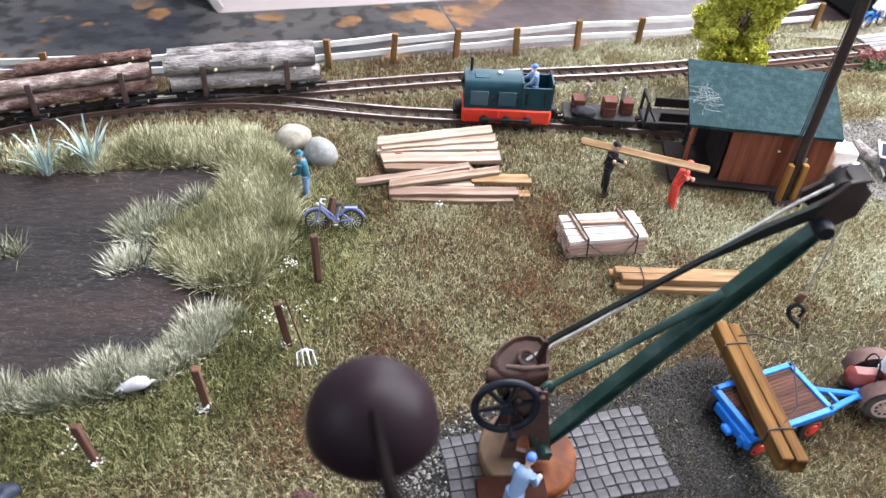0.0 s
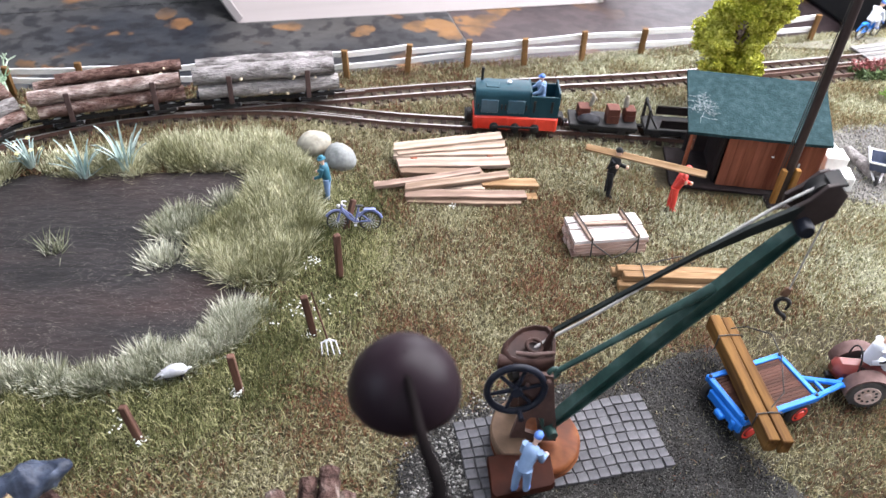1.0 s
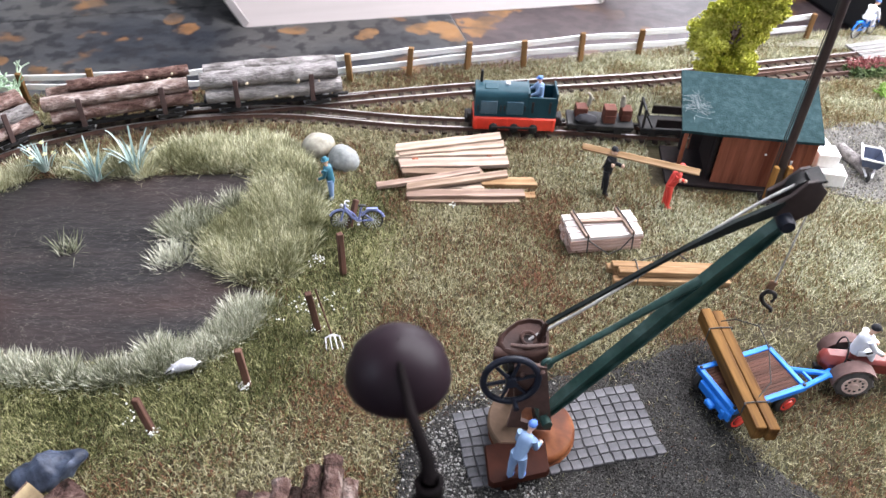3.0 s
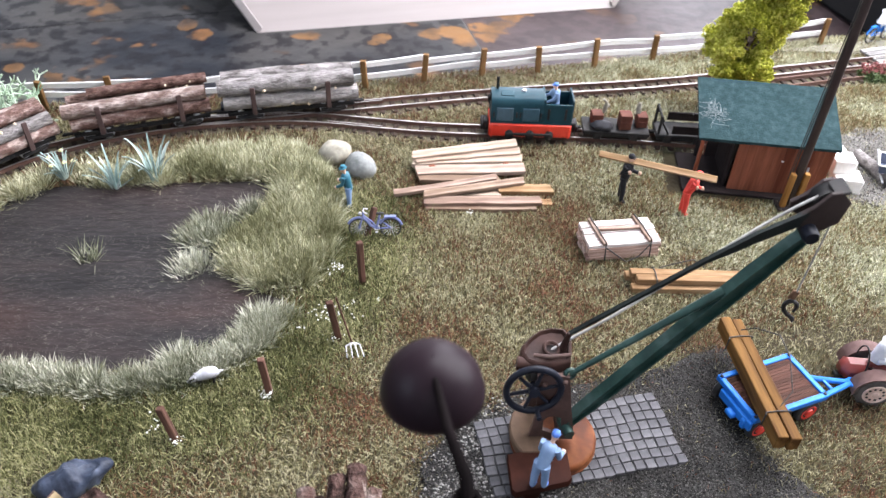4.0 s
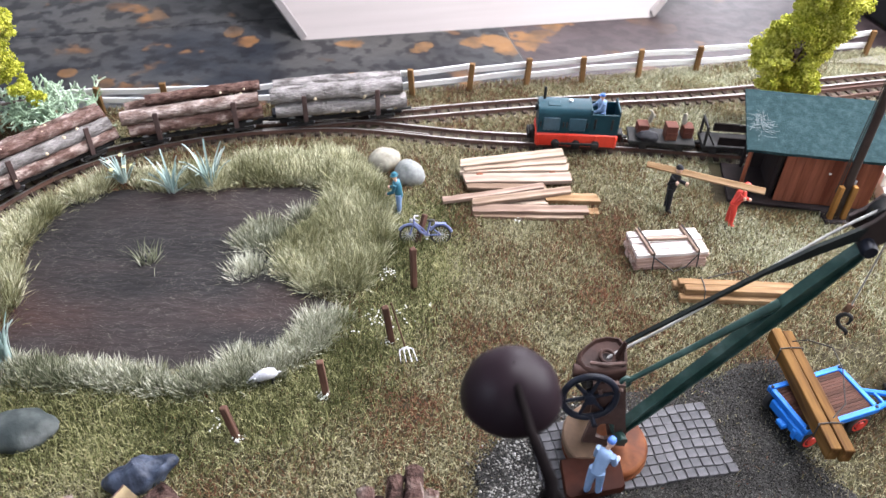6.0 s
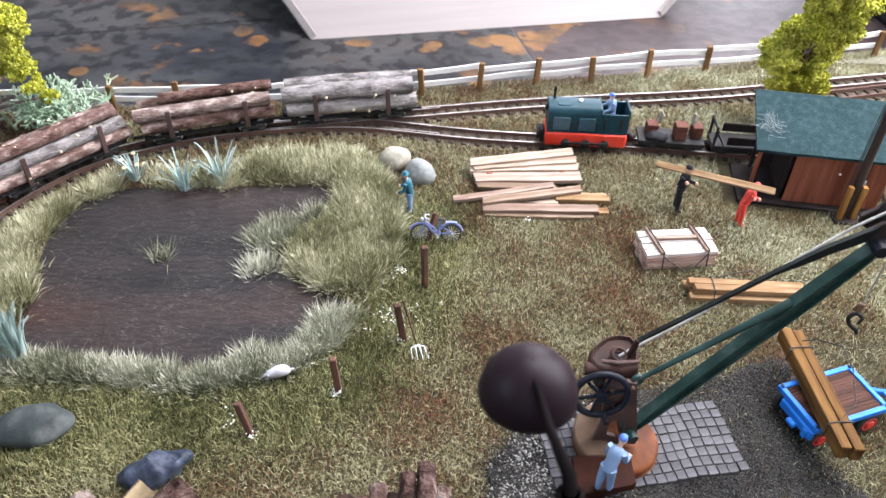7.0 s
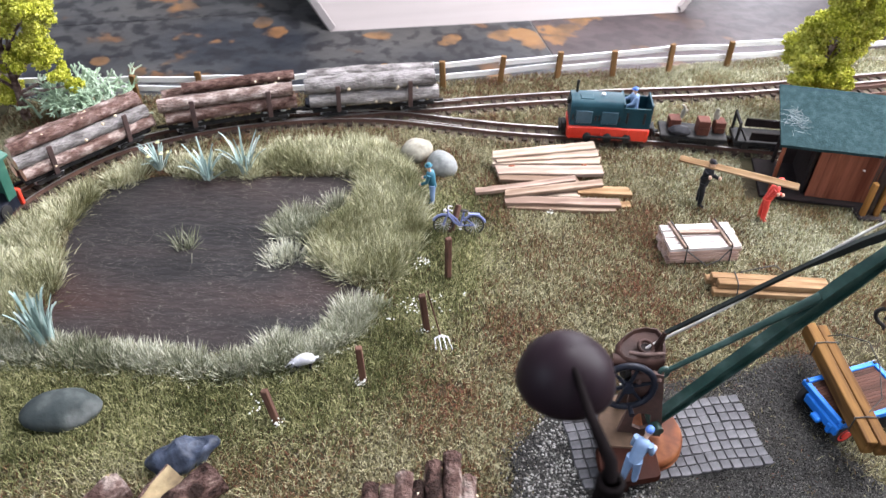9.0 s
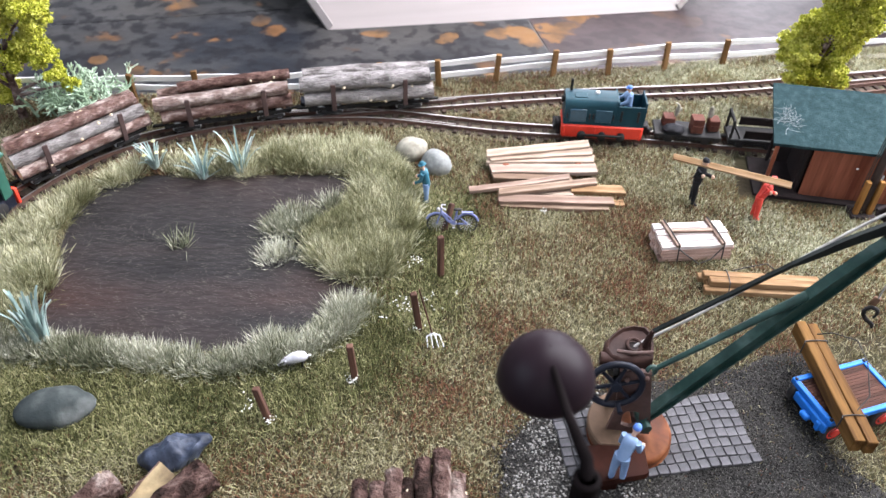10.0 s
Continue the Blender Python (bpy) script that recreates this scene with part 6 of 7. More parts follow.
        part("rim", Geo().lathe([(2.3, 0.9), (2.1, 1.4), (0.8, 1.1)], (19, s * 5.6, 3.7), 18, rot(-90 * s, 0, 0)), M["hub_pale"], w)
    part("front_axle", Geo().cyl((19, -5.4, 3.7), (19, 5.4, 3.7), 0.6, n=8), M["iron"], t)
    return t


TR = at(116.6, 126.2, 0, -4) @ Matrix.Diagonal((0.82, 0.82, 0.82, 1))
tractor(TR)
figurine("tractor_driver_figurine", "painted toy driver in pale overalls seated on the tractor", at(116.8, 126.6, 2.2, -4), "cloth_white", "cloth_white", "skin", "cloth_black", 19.5, 14, ((50, 70), (50, 70)), sit=True)

# ---- timber on the grass ----
def plank_pile():
    t = thing("plank_pile", "loose pile of pale sawn planks on the grass", "planks")
    rows = [
        ((-14.7, 225.8, 5.2), (24.9, 236.1, 5.2), 5.0, 1.3, "plank"),
        ((-13.8, 224.0, 4.4), (26.0, 232.1, 4.4), 4.6, 1.3, "plank"),
        ((-14.2, 223.6, 3.6), (26.6, 228.4, 3.6), 4.6, 1.4, "plank"),
        ((-12.9, 218.8, 2.8), (27.3, 223.4, 2.8), 5.4, 1.5, "plank_old"),
        ((-11.9, 215.3, 2.2), (17.5, 216.9, 2.2), 3.6, 1.3, "plank"),
        ((-20.3, 205.7, 2.6), (16.6, 215.8, 3.6), 3.0, 1.2, "plank_old"),
        ((-9.6, 204.0, 3.8), (26.6, 214.9, 3.0), 3.6, 1.3, "plank"),
        ((17.0, 211.3, 1.5), (36.7, 212.0, 1.5), 5.0, 1.7, "oak"),
        ((-4.3, 208.3, 1.0), (18.4, 209.8, 1.0), 4.6, 1.3, "plank"),
        ((-9.5, 201.4, 2.4), (32.0, 204.4, 2.4), 4.2, 1.4, "plank_old"),
        ((-8.6, 200.1, 0.9), (30.2, 202.2, 0.9), 3.6, 1.5, "plank"),
        ((17.6, 204.4, 0.7), (36.2, 205.5, 0.7), 3.6, 1.3, "oak"),
    ]
    for k, (a, b, w, h, mt) in enumerate(rows):
        a, b, w = Vector(a), Vector(b), w
        d = b - a
        rz = math.degrees(math.atan2(d.y, d.x))
        ry = -math.degrees(math.asin(d.z / d.length))
        rng = random.Random(k)
        g, st, v, f = Geo(), 10, [], []
        skew = [rng.uniform(-0.7, 0.7) for _ in range(2)]
        for i in range(st + 1):
            x = (i / st - 0.5) * d.length
            p, q, s = w / 2 + rng.uniform(-0.22, 0.1), w / 2 + rng.uniform(-0.22, 0.1), h / 2 + rng.uniform(-0.08, 0.08)
            sl = skew[0] * (i == 0) + skew[1] * (i == st)
            bow = 0.25 * math.sin(x / 9 + k)
            v += [(x - sl, bow - p, -s), (x - sl, bow - p, s - 0.12), (x - sl, bow - p + 0.14, s), (x + sl, bow + q - 0.14, s), (x + sl, bow + q, s - 0.12), (x + sl, bow + q, -s)]
        for i in range(st):
            f += [(6 * i + e, 6 * i + 6 + e, 6 * i + 6 + (e + 1) % 6, 6 * i + (e + 1) % 6) for e in range(6)]
        f += [(0, 1, 2, 3, 4, 5), tuple(6 * st + e for e in (5, 4, 3, 2, 1, 0))]
        g.add(v, f)
        c = (a + b) / 2
        part("plank", g, M[mt], t, m=at(c.x, c.y, c.z, rz, rng.uniform(-2, 2), ry))
    for x, y, h in ((-7.3, 222.3, 3.9), (20.2, 225.8, 3.9), (-6.0, 229.5, 4.4), (20.5, 233.5, 4.4), (-5.0, 217.5, 1.6), (14.0, 218.5, 1.6), (0.0, 203.0, 1.6), (20.0, 204.6, 1.6), (-3.0, 209.0, 2.2), (20.0, 214.0, 2.0), (-10.0, 226.5, 3.4), (22.0, 229.8, 3.4)):
        part("bearer", Geo().box((0, 0, 0), (2.3, 2.2, h), bevel=0.15), M["shed_wood"], t, "brown wooden bearer", m=at(x, y, h / 2, 8))


plank_pile()


def board_stack():
    t = thing("board_stack", "stack of whitish waney boards wired together on the grass", "boards", at(56.0, 183.2, 0, 10.0))
    rng = random.Random(12)
    for j in range(5):
        z = 0.9 + 1.3 * j
        if j == 4:
            ys = (-4.9, -1.7, 1.6, 4.9)
        else:
            ys = (-4.9, -1.6, 1.7, 5.0)
        for y in ys:
            L, w = 24.6 + rng.uniform(-1, 1), 2.95
            g = Geo()
            st = 9
            v = []
            for i in range(st + 1):
                x = -L / 2 + L * i / st
                a, b = w / 2 + rng.uniform(-0.22, 0.12), w / 2 + rng.uniform(-0.22, 0.12)
                v += [(x, -a, -0.55), (x, -a + 0.1, 0.55), (x, b - 0.1, 0.55), (x, b, -0.55)]
            f = []
            for i in range(st):
                for k in range(4):
                    p, q = 4 * i + k, 4 * i + (k + 1) % 4
                    f.append((p, p + 4, q + 4, q))
            f += [(0, 1, 2, 3), (4 * st + 3, 4 * st + 2, 4 * st + 1, 4 * st)]
            part("board", g.add(v, f), M["board_white"] if j == 4 else M["board_pink"], t, "" if j < 4 else "whitish waney board", m=at(rng.uniform(-0.5, 0.5), y + rng.uniform(-0.1, 0.1), z, rng.uniform(-0.8, 0.8)), smooth=30)
    for x in (-7.6, 7.8):
        part("batten", Geo().box((x, 0.2, 7.2), (1.5, 13.5, 1.2), rot(0, 0, 6), 0.15), M["plank_old"], t, "grey batten")
        pts = [(x + 1, -7.2, 1.0), (x + 0.9, -7.0, 4.5), (x + 0.8, -6.4, 7.8), (x + 0.2, 0, 8.2), (x - 0.5, 6.8, 8.0), (x - 0.6, 7.4, 3)]
        part("wire", Geo().tube(pts, 0.24, 6), M["thread_dark"], t, "black binding wire")
    part("batten", Geo().box((0, 1.2, 7.2), (14, 1.5, 1.1), rot(0, 0, -2), 0.15), M["plank_old"], t)
    part("wire", Geo().tube([(-6.6, -7.1, 6.2), (-3, -8.0, 3.5), (0.5, -8.6, 0.8), (4.5, -8.2, 2.4), (8.5, -7.0, 6.6)], 0.24, 6), M["thread_dark"], t, "black binding wire")


board_stack()

figurine("worker_figurine", "painted toy worker in black carrying one end of a plank", at(61.3, 209.6, 0, -35) @ Matrix.Diagonal((0.86, 0.86, 1, 1)), "cloth_black", "cloth_black", "skin", "cloth_black", 20.5, 6, ((-20, 120), (20, 100)), stride=10)
figurine("worker_figurine", "painted toy worker in red overalls carrying one end of a plank", at(82.3, 202.8, 0, -20) @ Matrix.Diagonal((0.86, 0.86, 1, 1)), "cloth_red", "cloth_red", "skin", "cloth_red", 19.5, 16, ((-15, 130), (20, 100)), stride=8)
a, b = Vector((51.8, 213.6, 17.0)), Vector((89.3, 198.3, 18.2))
d = b - a
solid("carried_plank", Geo().box((0, 0, 0), (d.length, 2.4, 1.0), bevel=0.2), M["oak"], "long pale plank carried on two workers' shoulders", "plank",
      at(*((a + b) / 2), math.degrees(math.atan2(d.y, d.x)), 35, -math.degrees(math.asin(d.z / d.length))))


# ---- round the pond ----
def fence_stakes():
    rows = [(-69, 100, 12.5, -8, -13), (-48.3, 116.3, 15.5, 2, -3), (-32, 137, 17.5, 3, -7), (-27.3, 161, 18.0, 1, -2), (-28.0, 184, 10.5, -8, 30)]
    for k, (x, y, h, rx, ry) in enumerate(rows):
        g = Geo().box((0, 0, h / 2 - 0.5), (1.9, 1.7, h + 1), bevel=0.25)
        t = solid("stake", g, M["post_wood"], "weathered reddish brown wooden stake in the grass", "stake", at(x, y, 0, 12 * k, rx, ry), group="stakes beside the pond")


fence_stakes()


def clod(name, at_, spread, count, material, size, label, cat, seed):
    rng = random.Random(seed)
    g = Geo()
    for _ in range(count):
        r = rng.uniform(size[0], size[1])
        g.ball((rng.gauss(0, spread), rng.gauss(0, spread), rng.uniform(0.1, 1.6)), (r, r * rng.uniform(0.6, 1), r * rng.uniform(0.5, 1)), 6, 4, 0.4, rng.randrange(99))
    return solid(name, g, M[material], label, cat, at(*at_), smooth=0)


for k, (x, y, s, n) in enumerate(((-68.4, 98.6, 1.0, 26), (-76, 104, 2.2, 14), (-48.8, 114.8, 1.0, 34), (-37.5, 146, 2.4, 34), (-33, 136.2, 1.3, 22), (-43.5, 139.5, 0.8, 8), (-36, 166, 1.6, 30), (-29.5, 147, 2.4, 12), (6.8, 196, 0.9, 12), (-21.5, 152, 0.4, 5))):
    clod("white_flower_patch", (x, y, 1.4), s * 0.85, n, "fleck", (0.1, 0.34), "scatter of tiny white flower flecks in the grass", "flowers", 40 + k)


def garden_fork():
    t = thing("garden_fork", "small silvery garden fork lying against a stake", "fork", at(0, 0, 0))
    part("shaft", Geo().tube([(-32.3, 139.5, 15.0), (-30.0, 137.0, 8), (-27.9, 134.6, 1.8)], 0.28, 6), M["post_wood"], t)
    g = Geo()
    for k in (-1, -0.33, 0.33, 1):
        g.tube([(-27.9, 134.6, 1.8), (-27.6 + k * 1.9, 133.9 + k * 0.5, 1.5), (-26.4 + k * 2.4, 130.0 + k * 0.4, 0.7)], [0.3, 0.28, 0.12], 6)
    part("tines", g, M["steel"], t, "four silvery tines")


garden_fork()


def bicycle(m, frame_mat, label):
    """A bicycle in its own x-z plane, wheels at x = -5.7 and 5.7; the front is at -x."""
    t = thing("bicycle", label, "bicycle", m)
    for x in (-5.7, 5.7):
        w = part("wheel", Geo().ring((x, 0, 3.9), 3.6, 0.32, rot(90, 0, 0), 28, 6), M["tyre"], t, "black tyre")
        sp = Geo()
        for k in range(8):
            q = math.pi * k / 8
            sp.cyl((x - 3.5 * math.cos(q), 0, 3.9 - 3.5 * math.sin(q)), (x + 3.5 * math.cos(q), 0, 3.9 + 3.5 * math.sin(q)), 0.07, n=4)
        part("spokes", sp, M["steel"], w)
        arc = [(x + 4.3 * math.cos(q), 0, 3.9 + 4.3 * math.sin(q)) for q in np.linspace(0.3, 2.7, 9)]
        part("mudguard", Geo().tube(arc, 0.45, 6), M[frame_mat], t)
    f = Geo()
    f.tube([(-5.7, 0, 3.9), (-4.2, 0, 9.0), (-4.0, 0, 10.6)], 0.38, 8).tube([(-4.3, 0, 8.6), (-1.5, 0, 5.0), (0.6, 0, 3.8)], 0.5, 8).tube([(-4.2, 0, 9.0), (-1.0, 0, 6.4), (0.6, 0, 4.0)], 0.35, 8)
    f.tube([(0.6, 0, 3.8), (1.8, 0, 9.4)], 0.38, 8).tube([(0.6, 0, 3.8), (5.7, 0, 3.9)], 0.35, 8).tube([(1.4, 0, 7.6), (5.7, 0, 3.9)], 0.33, 8)
    part("frame", f, M[frame_mat], t, "blue tube frame")
    part("saddle", Geo().ball((2.0, 0, 9.8), (1.6, 0.8, 0.5), 10, 6), M["tyre"], t)
    part("handlebar", Geo().tube([(-2.6, -2.0, 10.6), (-4.0, -1.4, 11.0), (-4.2, 0, 10.8), (-4.0, 1.4, 11.0), (-2.6, 2.0, 10.6)], 0.25, 6), M["steel"], t)
    part("lamp", Geo().ball((-5.3, 0, 9.8), 0.7, 8, 6), M["steel"], t)
    part("carrier", Geo().box((5.6, 0, 8.6), (4.2, 1.6, 0.25), bevel=0.05), M[frame_mat], t)
    part("pedals", Geo().ring((0.6, 0.5, 3.8), 1.0, 0.2, rot(90, 0, 0), 14, 6).box((0.6, -1.2, 2.8), (1.0, 0.9, 0.3)), M["steel"], t)
    return t


bicycle(at(-25.2, 184.0, 0, 4, -12) @ Matrix.Diagonal((0.92, 0.92, 0.92, 1)), "bike_blue", "violet-blue toy bicycle leaning beside a stake")
figurine("angler_figurine", "painted toy angler in a teal coat beside the stones", at(-35.6, 200.6, 0, 165) @ Matrix.Diagonal((0.9, 0.9, 1, 1)), "cloth_blue", "cloth_teal", "skin", "cloth_teal", 17.2, 12, ((30, 80), (25, 70)), stride=5, hatbrim=True)

CYC = at(209, 346, 0.8, -150)
bicycle(CYC, "blue", "bright blue toy bicycle on the road with a rider")
figurine("cyclist_figurine", "painted toy cyclist in white shirt on a blue bicycle", CYC @ at(2.0, 0, 0.6, 180), "cloth_white", "cloth_white", "skin", "cap_blue", 19.5, 30, ((60, 70), (60, 70)), sit=True)


def stone(name, at_, radii, material, label, seed, rz=0, rough=0.12, n=28, scale=0.5):
    g = Geo().ball((0, 0, radii[2] * 0.55), radii, n, n // 2 + 4, rough, seed, scale=scale)
    return solid(name, g, M[material], label, "stone", at(*at_, 0, rz), smooth=80)


stone("pebble", (-44.0, 229.0), (6.2, 5.8, 5.0), "stone_pale", "rounded pale beige pebble near the track", 3, 20)
stone("pebble", (-33.5, 221.5), (6.4, 5.5, 4.8), "stone_grey", "rounded light grey pebble near the track", 7, -35)
stone("pebble", (-126.6, 98.4), (9.8, 6.8, 4.8), "stone_dark", "large smooth dark grey pebble in the grass", 11, 26, 0.3)
stone("pebble", (-166, 240), (10, 6.5, 5.5), "stone_grey", "rounded grey pebble beside the curved track", 13, 20)


def rock():
    rng = random.Random(6)
    g = Geo().ball((0, 0, 2.2), (8.8, 4.4, 4.2), 40, 26, 0.0, 5)
    g.v = [[x * (1 + 0.25 * noise.noise(Vector((x, y, z)) * 0.22)), y * (1 + 0.5 * noise.noise(Vector((x, y, z + 9)) * 0.2)), z * (1 + 0.45 * noise.noise(Vector((x + 5, y, z)) * 0.24) + 0.1 * noise.noise(Vector((x, y, z)) * 0.9)) + 0.16 * max(x, 0)] for x, y, z in g.v]
    solid("slate_rock", g, M["stone_slate"], "jagged blue-grey slate rock beside cut logs", "rock", at(-90.0, 87.0, 0, 24), smooth=70)


rock()


def cut_logs():
    for k, (a, b, r, bark) in enumerate((((-97, 64, 4.2), (-88.8, 80, 4.4), 3.6, "bark_dark"), ((-93, 60, 4.2), (-79.3, 80.2, 4.6), 4.2, "bark_dark"), ((-112, 62, 3.4), (-101.5, 77, 3.6), 3.4, "bark_dark"), ((-84, 58, 4), (-74, 68, 4), 3.4, "bark_dark"))):
        g = Geo().log(a, b, r, 70 + k, 18, 14, 0.3, 1 if k else 0)
        if k == 0:  # split along its length, the pale wood to the open side
            o, nrm = Vector(a), Vector((0.25, -0.55, 0.8)).normalized()
            ax = (Vector(b) - o).normalized()
            nrm = (nrm - ax * nrm.dot(ax)).normalized()
            cut = []
            for i, p in enumerate(g.v):
                d = (Vector(p) - o).dot(nrm) - 0.2 * r
                if d > 0:
                    g.v[i] = list(Vector(p) - nrm * d * 0.93)
                    cut.append(i)
            cut = set(cut)
            g.m = [1 if all(i in cut for i in fc) else m_ for fc, m_ in zip(g.f, g.m)]
        solid("cut_log", g, [M[bark], M["split_wood"]], "short split log with bark and yellowish cut face", "log", group="cut logs", smooth=50)


cut_logs()


def firewood():
    rows = [(-51.5, 74.5, 9), (-47.5, 74.2, 8.4), (-40.8, 79.6, 9.4), (-36.6, 79.2, 9.2), (-33.0, 81.8, 9.6), (-29.6, 80.6, 8.8), (-26.2, 87.0, 9.6), (-21.8, 90.0, 9.8), (-17.5, 84.0, 7.0)]
    rng = random.Random(31)
    for k, (x, y, z) in enumerate(rows):
        r = rng.uniform(1.75, 2.3)
        for j in range(3):
            yy = y + rng.uniform(-1.5, 0.8) - (0.0 if j == 2 else 1.2)
            zz = (r, 3 * r + 0.2, z - r)[j]
            g = Geo().log((x + rng.uniform(-0.4, 0.4) + 3.0, yy - 38, zz), (x, yy, zz + 0.2), r, 100 + 7 * k + j, 14, 18, 0.34, 1)
            solid("firewood_log", g, [M["bark_dark"], M["sawn"]], "reddish brown barked log in a firewood stack", "log", group="firewood stack", smooth=50)


firewood()
def badger():
    """A lying toy animal in one mesh: pale back, dark stripes on the face."""
    g = Geo()
    g.tube([(-3.6, 0, 2.2), (-2.4, 0, 2.6), (-0.6, 0, 3.1), (1.4, 0, 3.2), (3.0, 0, 2.8), (4.0, 0, 2.2)], [0.9, 1.4, 1.8, 1.9, 1.6, 0.7], 14)
    g.tube([(-3.0, 0, 2.4), (-4.2, 0.1, 1.9), (-5.2, 0.2, 1.4), (-6.1, 0.2, 1.1)], [1.1, 1.0, 0.7, 0.35], 12)
    g.tube([(3.8, 0, 2.4), (4.8, 0.2, 2.6), (5.6, 0.3, 2.4)], [0.5, 0.4, 0.12], 8)
    for x in (-2.2, 2.4):
        for y in (-1.2, 1.2):
            g.use(1).tube([(x, y, 2.0), (x - 0.2, y * 1.15, 0.2), (x - 0.7, y * 1.15, 0.0)], [0.6, 0.45, 0.35], 8)
    for y in (-0.5, 0.5):
        g.use(1).tube([(-3.0, y * 1.3, 3.25), (-4.2, y * 1.3, 2.6), (-5.6, y * 0.9, 1.75)], [0.14, 0.3, 0.14], 6)
        g.use(0).ball((-3.3, y * 1.8, 3.2), 0.4, 8, 6)
    solid("toy_badger", g, [M["toy_grey"], M["iron"]], "small pale grey toy animal with dark face stripes in the grass", "figurine", at(-66.0, 119.6, 1.3, 22) @ Matrix.Diagonal((0.85, 0.9, 0.9, 1)), smooth=70)


badger()

# ---- plants ----
def strap_plant(x, y, n, height, seed, label, blossoms=0, wide=0.5, flare=0.75):
    """A rosette of long thin bluish leaves."""
    t = thing("agave_plant", label, "plant", at(x, y, 0.2), group="bluish rosette plants")
    rng = random.Random(seed)
    for k in range(n):
        a = 2 * math.pi * k / n + rng.uniform(-0.3, 0.3)
        h, out = height * rng.uniform(0.55, 1.02), height * rng.uniform(0.15 * flare, flare)
        curl = rng.uniform(0.1, 0.9)
        v, f = [], []
        rng_pow, base = rng.uniform(0.8, 1.6), height * rng.uniform(0.02, 0.16)
        st = 7
        for i in range(st + 1):
            u = i / st
            r = base + out * u ** rng_pow
            z = h * ((1 + curl) * u - curl * u * u)
            w = wide * (1 - 0.75 * u) + 0.08
            cx, cy = math.cos(a) * r, math.sin(a) * r
            sx, sy = -math.sin(a) * w, math.cos(a) * w
            v += [(cx - sx, cy - sy, z), (cx + sx, cy + sy, z), (cx + math.cos(a) * 0.25, cy + math.sin(a) * 0.25, z - 0.18)]
        for i in range(st):
            for p, q in ((0, 1), (1, 2), (2, 0)):
                f.append((3 * i + p, 3 * i + q, 3 * i + q + 3, 3 * i + p + 3))
        part("leaf", Geo().add(v, f), M["agave"], t, smooth=80)
    for k in range(blossoms):
        a = 2 * math.pi * k / blossoms + 0.4
        bx, by, bz = math.cos(a) * 4.2, math.sin(a) * 3.2, height * rng.uniform(0.6, 0.95)
        fl = part("blossom", Geo().lathe([(0.2, -0.5), (0.35, 0), (0.5, 0.35), (0.4, 0.4)], (bx, by, bz), 8), M["bloom"], t, "pale yellow blossom")
        pet = Geo()
        for j in range(6):
            q = math.pi * j / 3
            pet.ball((bx + 0.55 * math.cos(q), by + 0.55 * math.sin(q), bz - 0.1), (0.42, 0.26, 0.15), 6, 4, turn=rot(0, 0, math.degrees(q)))
        part("petals", pet, M["bloom"], fl)
    return t


strap_plant(-139.5, 211.5, 24, 10.5, 1, "pale green rosette plant with small yellow blossoms by the pond", 5, 0.4, 0.7)
strap_plant(-119.8, 207.0, 20, 12.5, 2, "bluish green rosette plant with long thin leaves by the pond", 0, 0.44, 0.7)
strap_plant(-107.5, 213.0, 18, 15.5, 3, "tall bluish green rosette plant with curving leaves by the pond", 0, 0.46, 0.6)
strap_plant(-142.5, 122.0, 30, 20.0, 4, "large bluish green rosette plant on the near shore of the pond", 0, 0.75, 0.32)


def foliage(parent, centres, count, size, material, seed, name="crown"):
    """A crown of many small crumbs gathered in clumps of uneven size."""
    rng = np.random.default_rng(seed)
    pts = []
    for cx, cy, cz, r in centres:
        n = int(count * r * r)
        d = rng.normal(0, 1, (n, 3))
        d /= np.linalg.norm(d, axis=1)[:, None]
        pts.append(np.array((cx, cy, cz)) + d * r * rng.uniform(0.35, 1.2, (n, 1)) * np.array((1, 1, 0.85)))
    p = np.concatenate(pts)
    n = len(p)
    base = np.array([(1, 0, -0.6), (-0.5, 0.87, -0.6), (-0.5, -0.87, -0.6), (0, 0, 0.9)])
    q = rng.normal(0, 1, (n, 4))
    q /= np.linalg.norm(q, axis=1)[:, None]
    w, x, y, z = q.T
    R = np.stack([1 - 2 * (y * y + z * z), 2 * (x * y - z * w), 2 * (x * z + y * w), 2 * (x * y + z * w), 1 - 2 * (x * x + z * z), 2 * (y * z - x * w), 2 * (x * z - y * w), 2 * (y * z + x * w), 1 - 2 * (x * x + y * y)], 1).reshape(n, 3, 3)
    s = rng.uniform(size[0], size[1], (n, 1, 1)) * np.array((1.0, 0.75, 0.55))
    v = np.einsum("nij,nkj->nki", R, base[None] * s) + p[:, None]
    tri = np.array([(0, 2, 1), (0, 1, 3), (1, 2, 3), (2, 0, 3)])
    f = (tri[None] + 4 * np.arange(n)[:, None, None]).reshape(-1, 3)
    g = Geo()
    g.v, g.f, g.m = v.reshape(-1, 3).tolist(), f.tolist(), [0] * len(f)
    return part(name, g, M[material], parent, smooth=0)


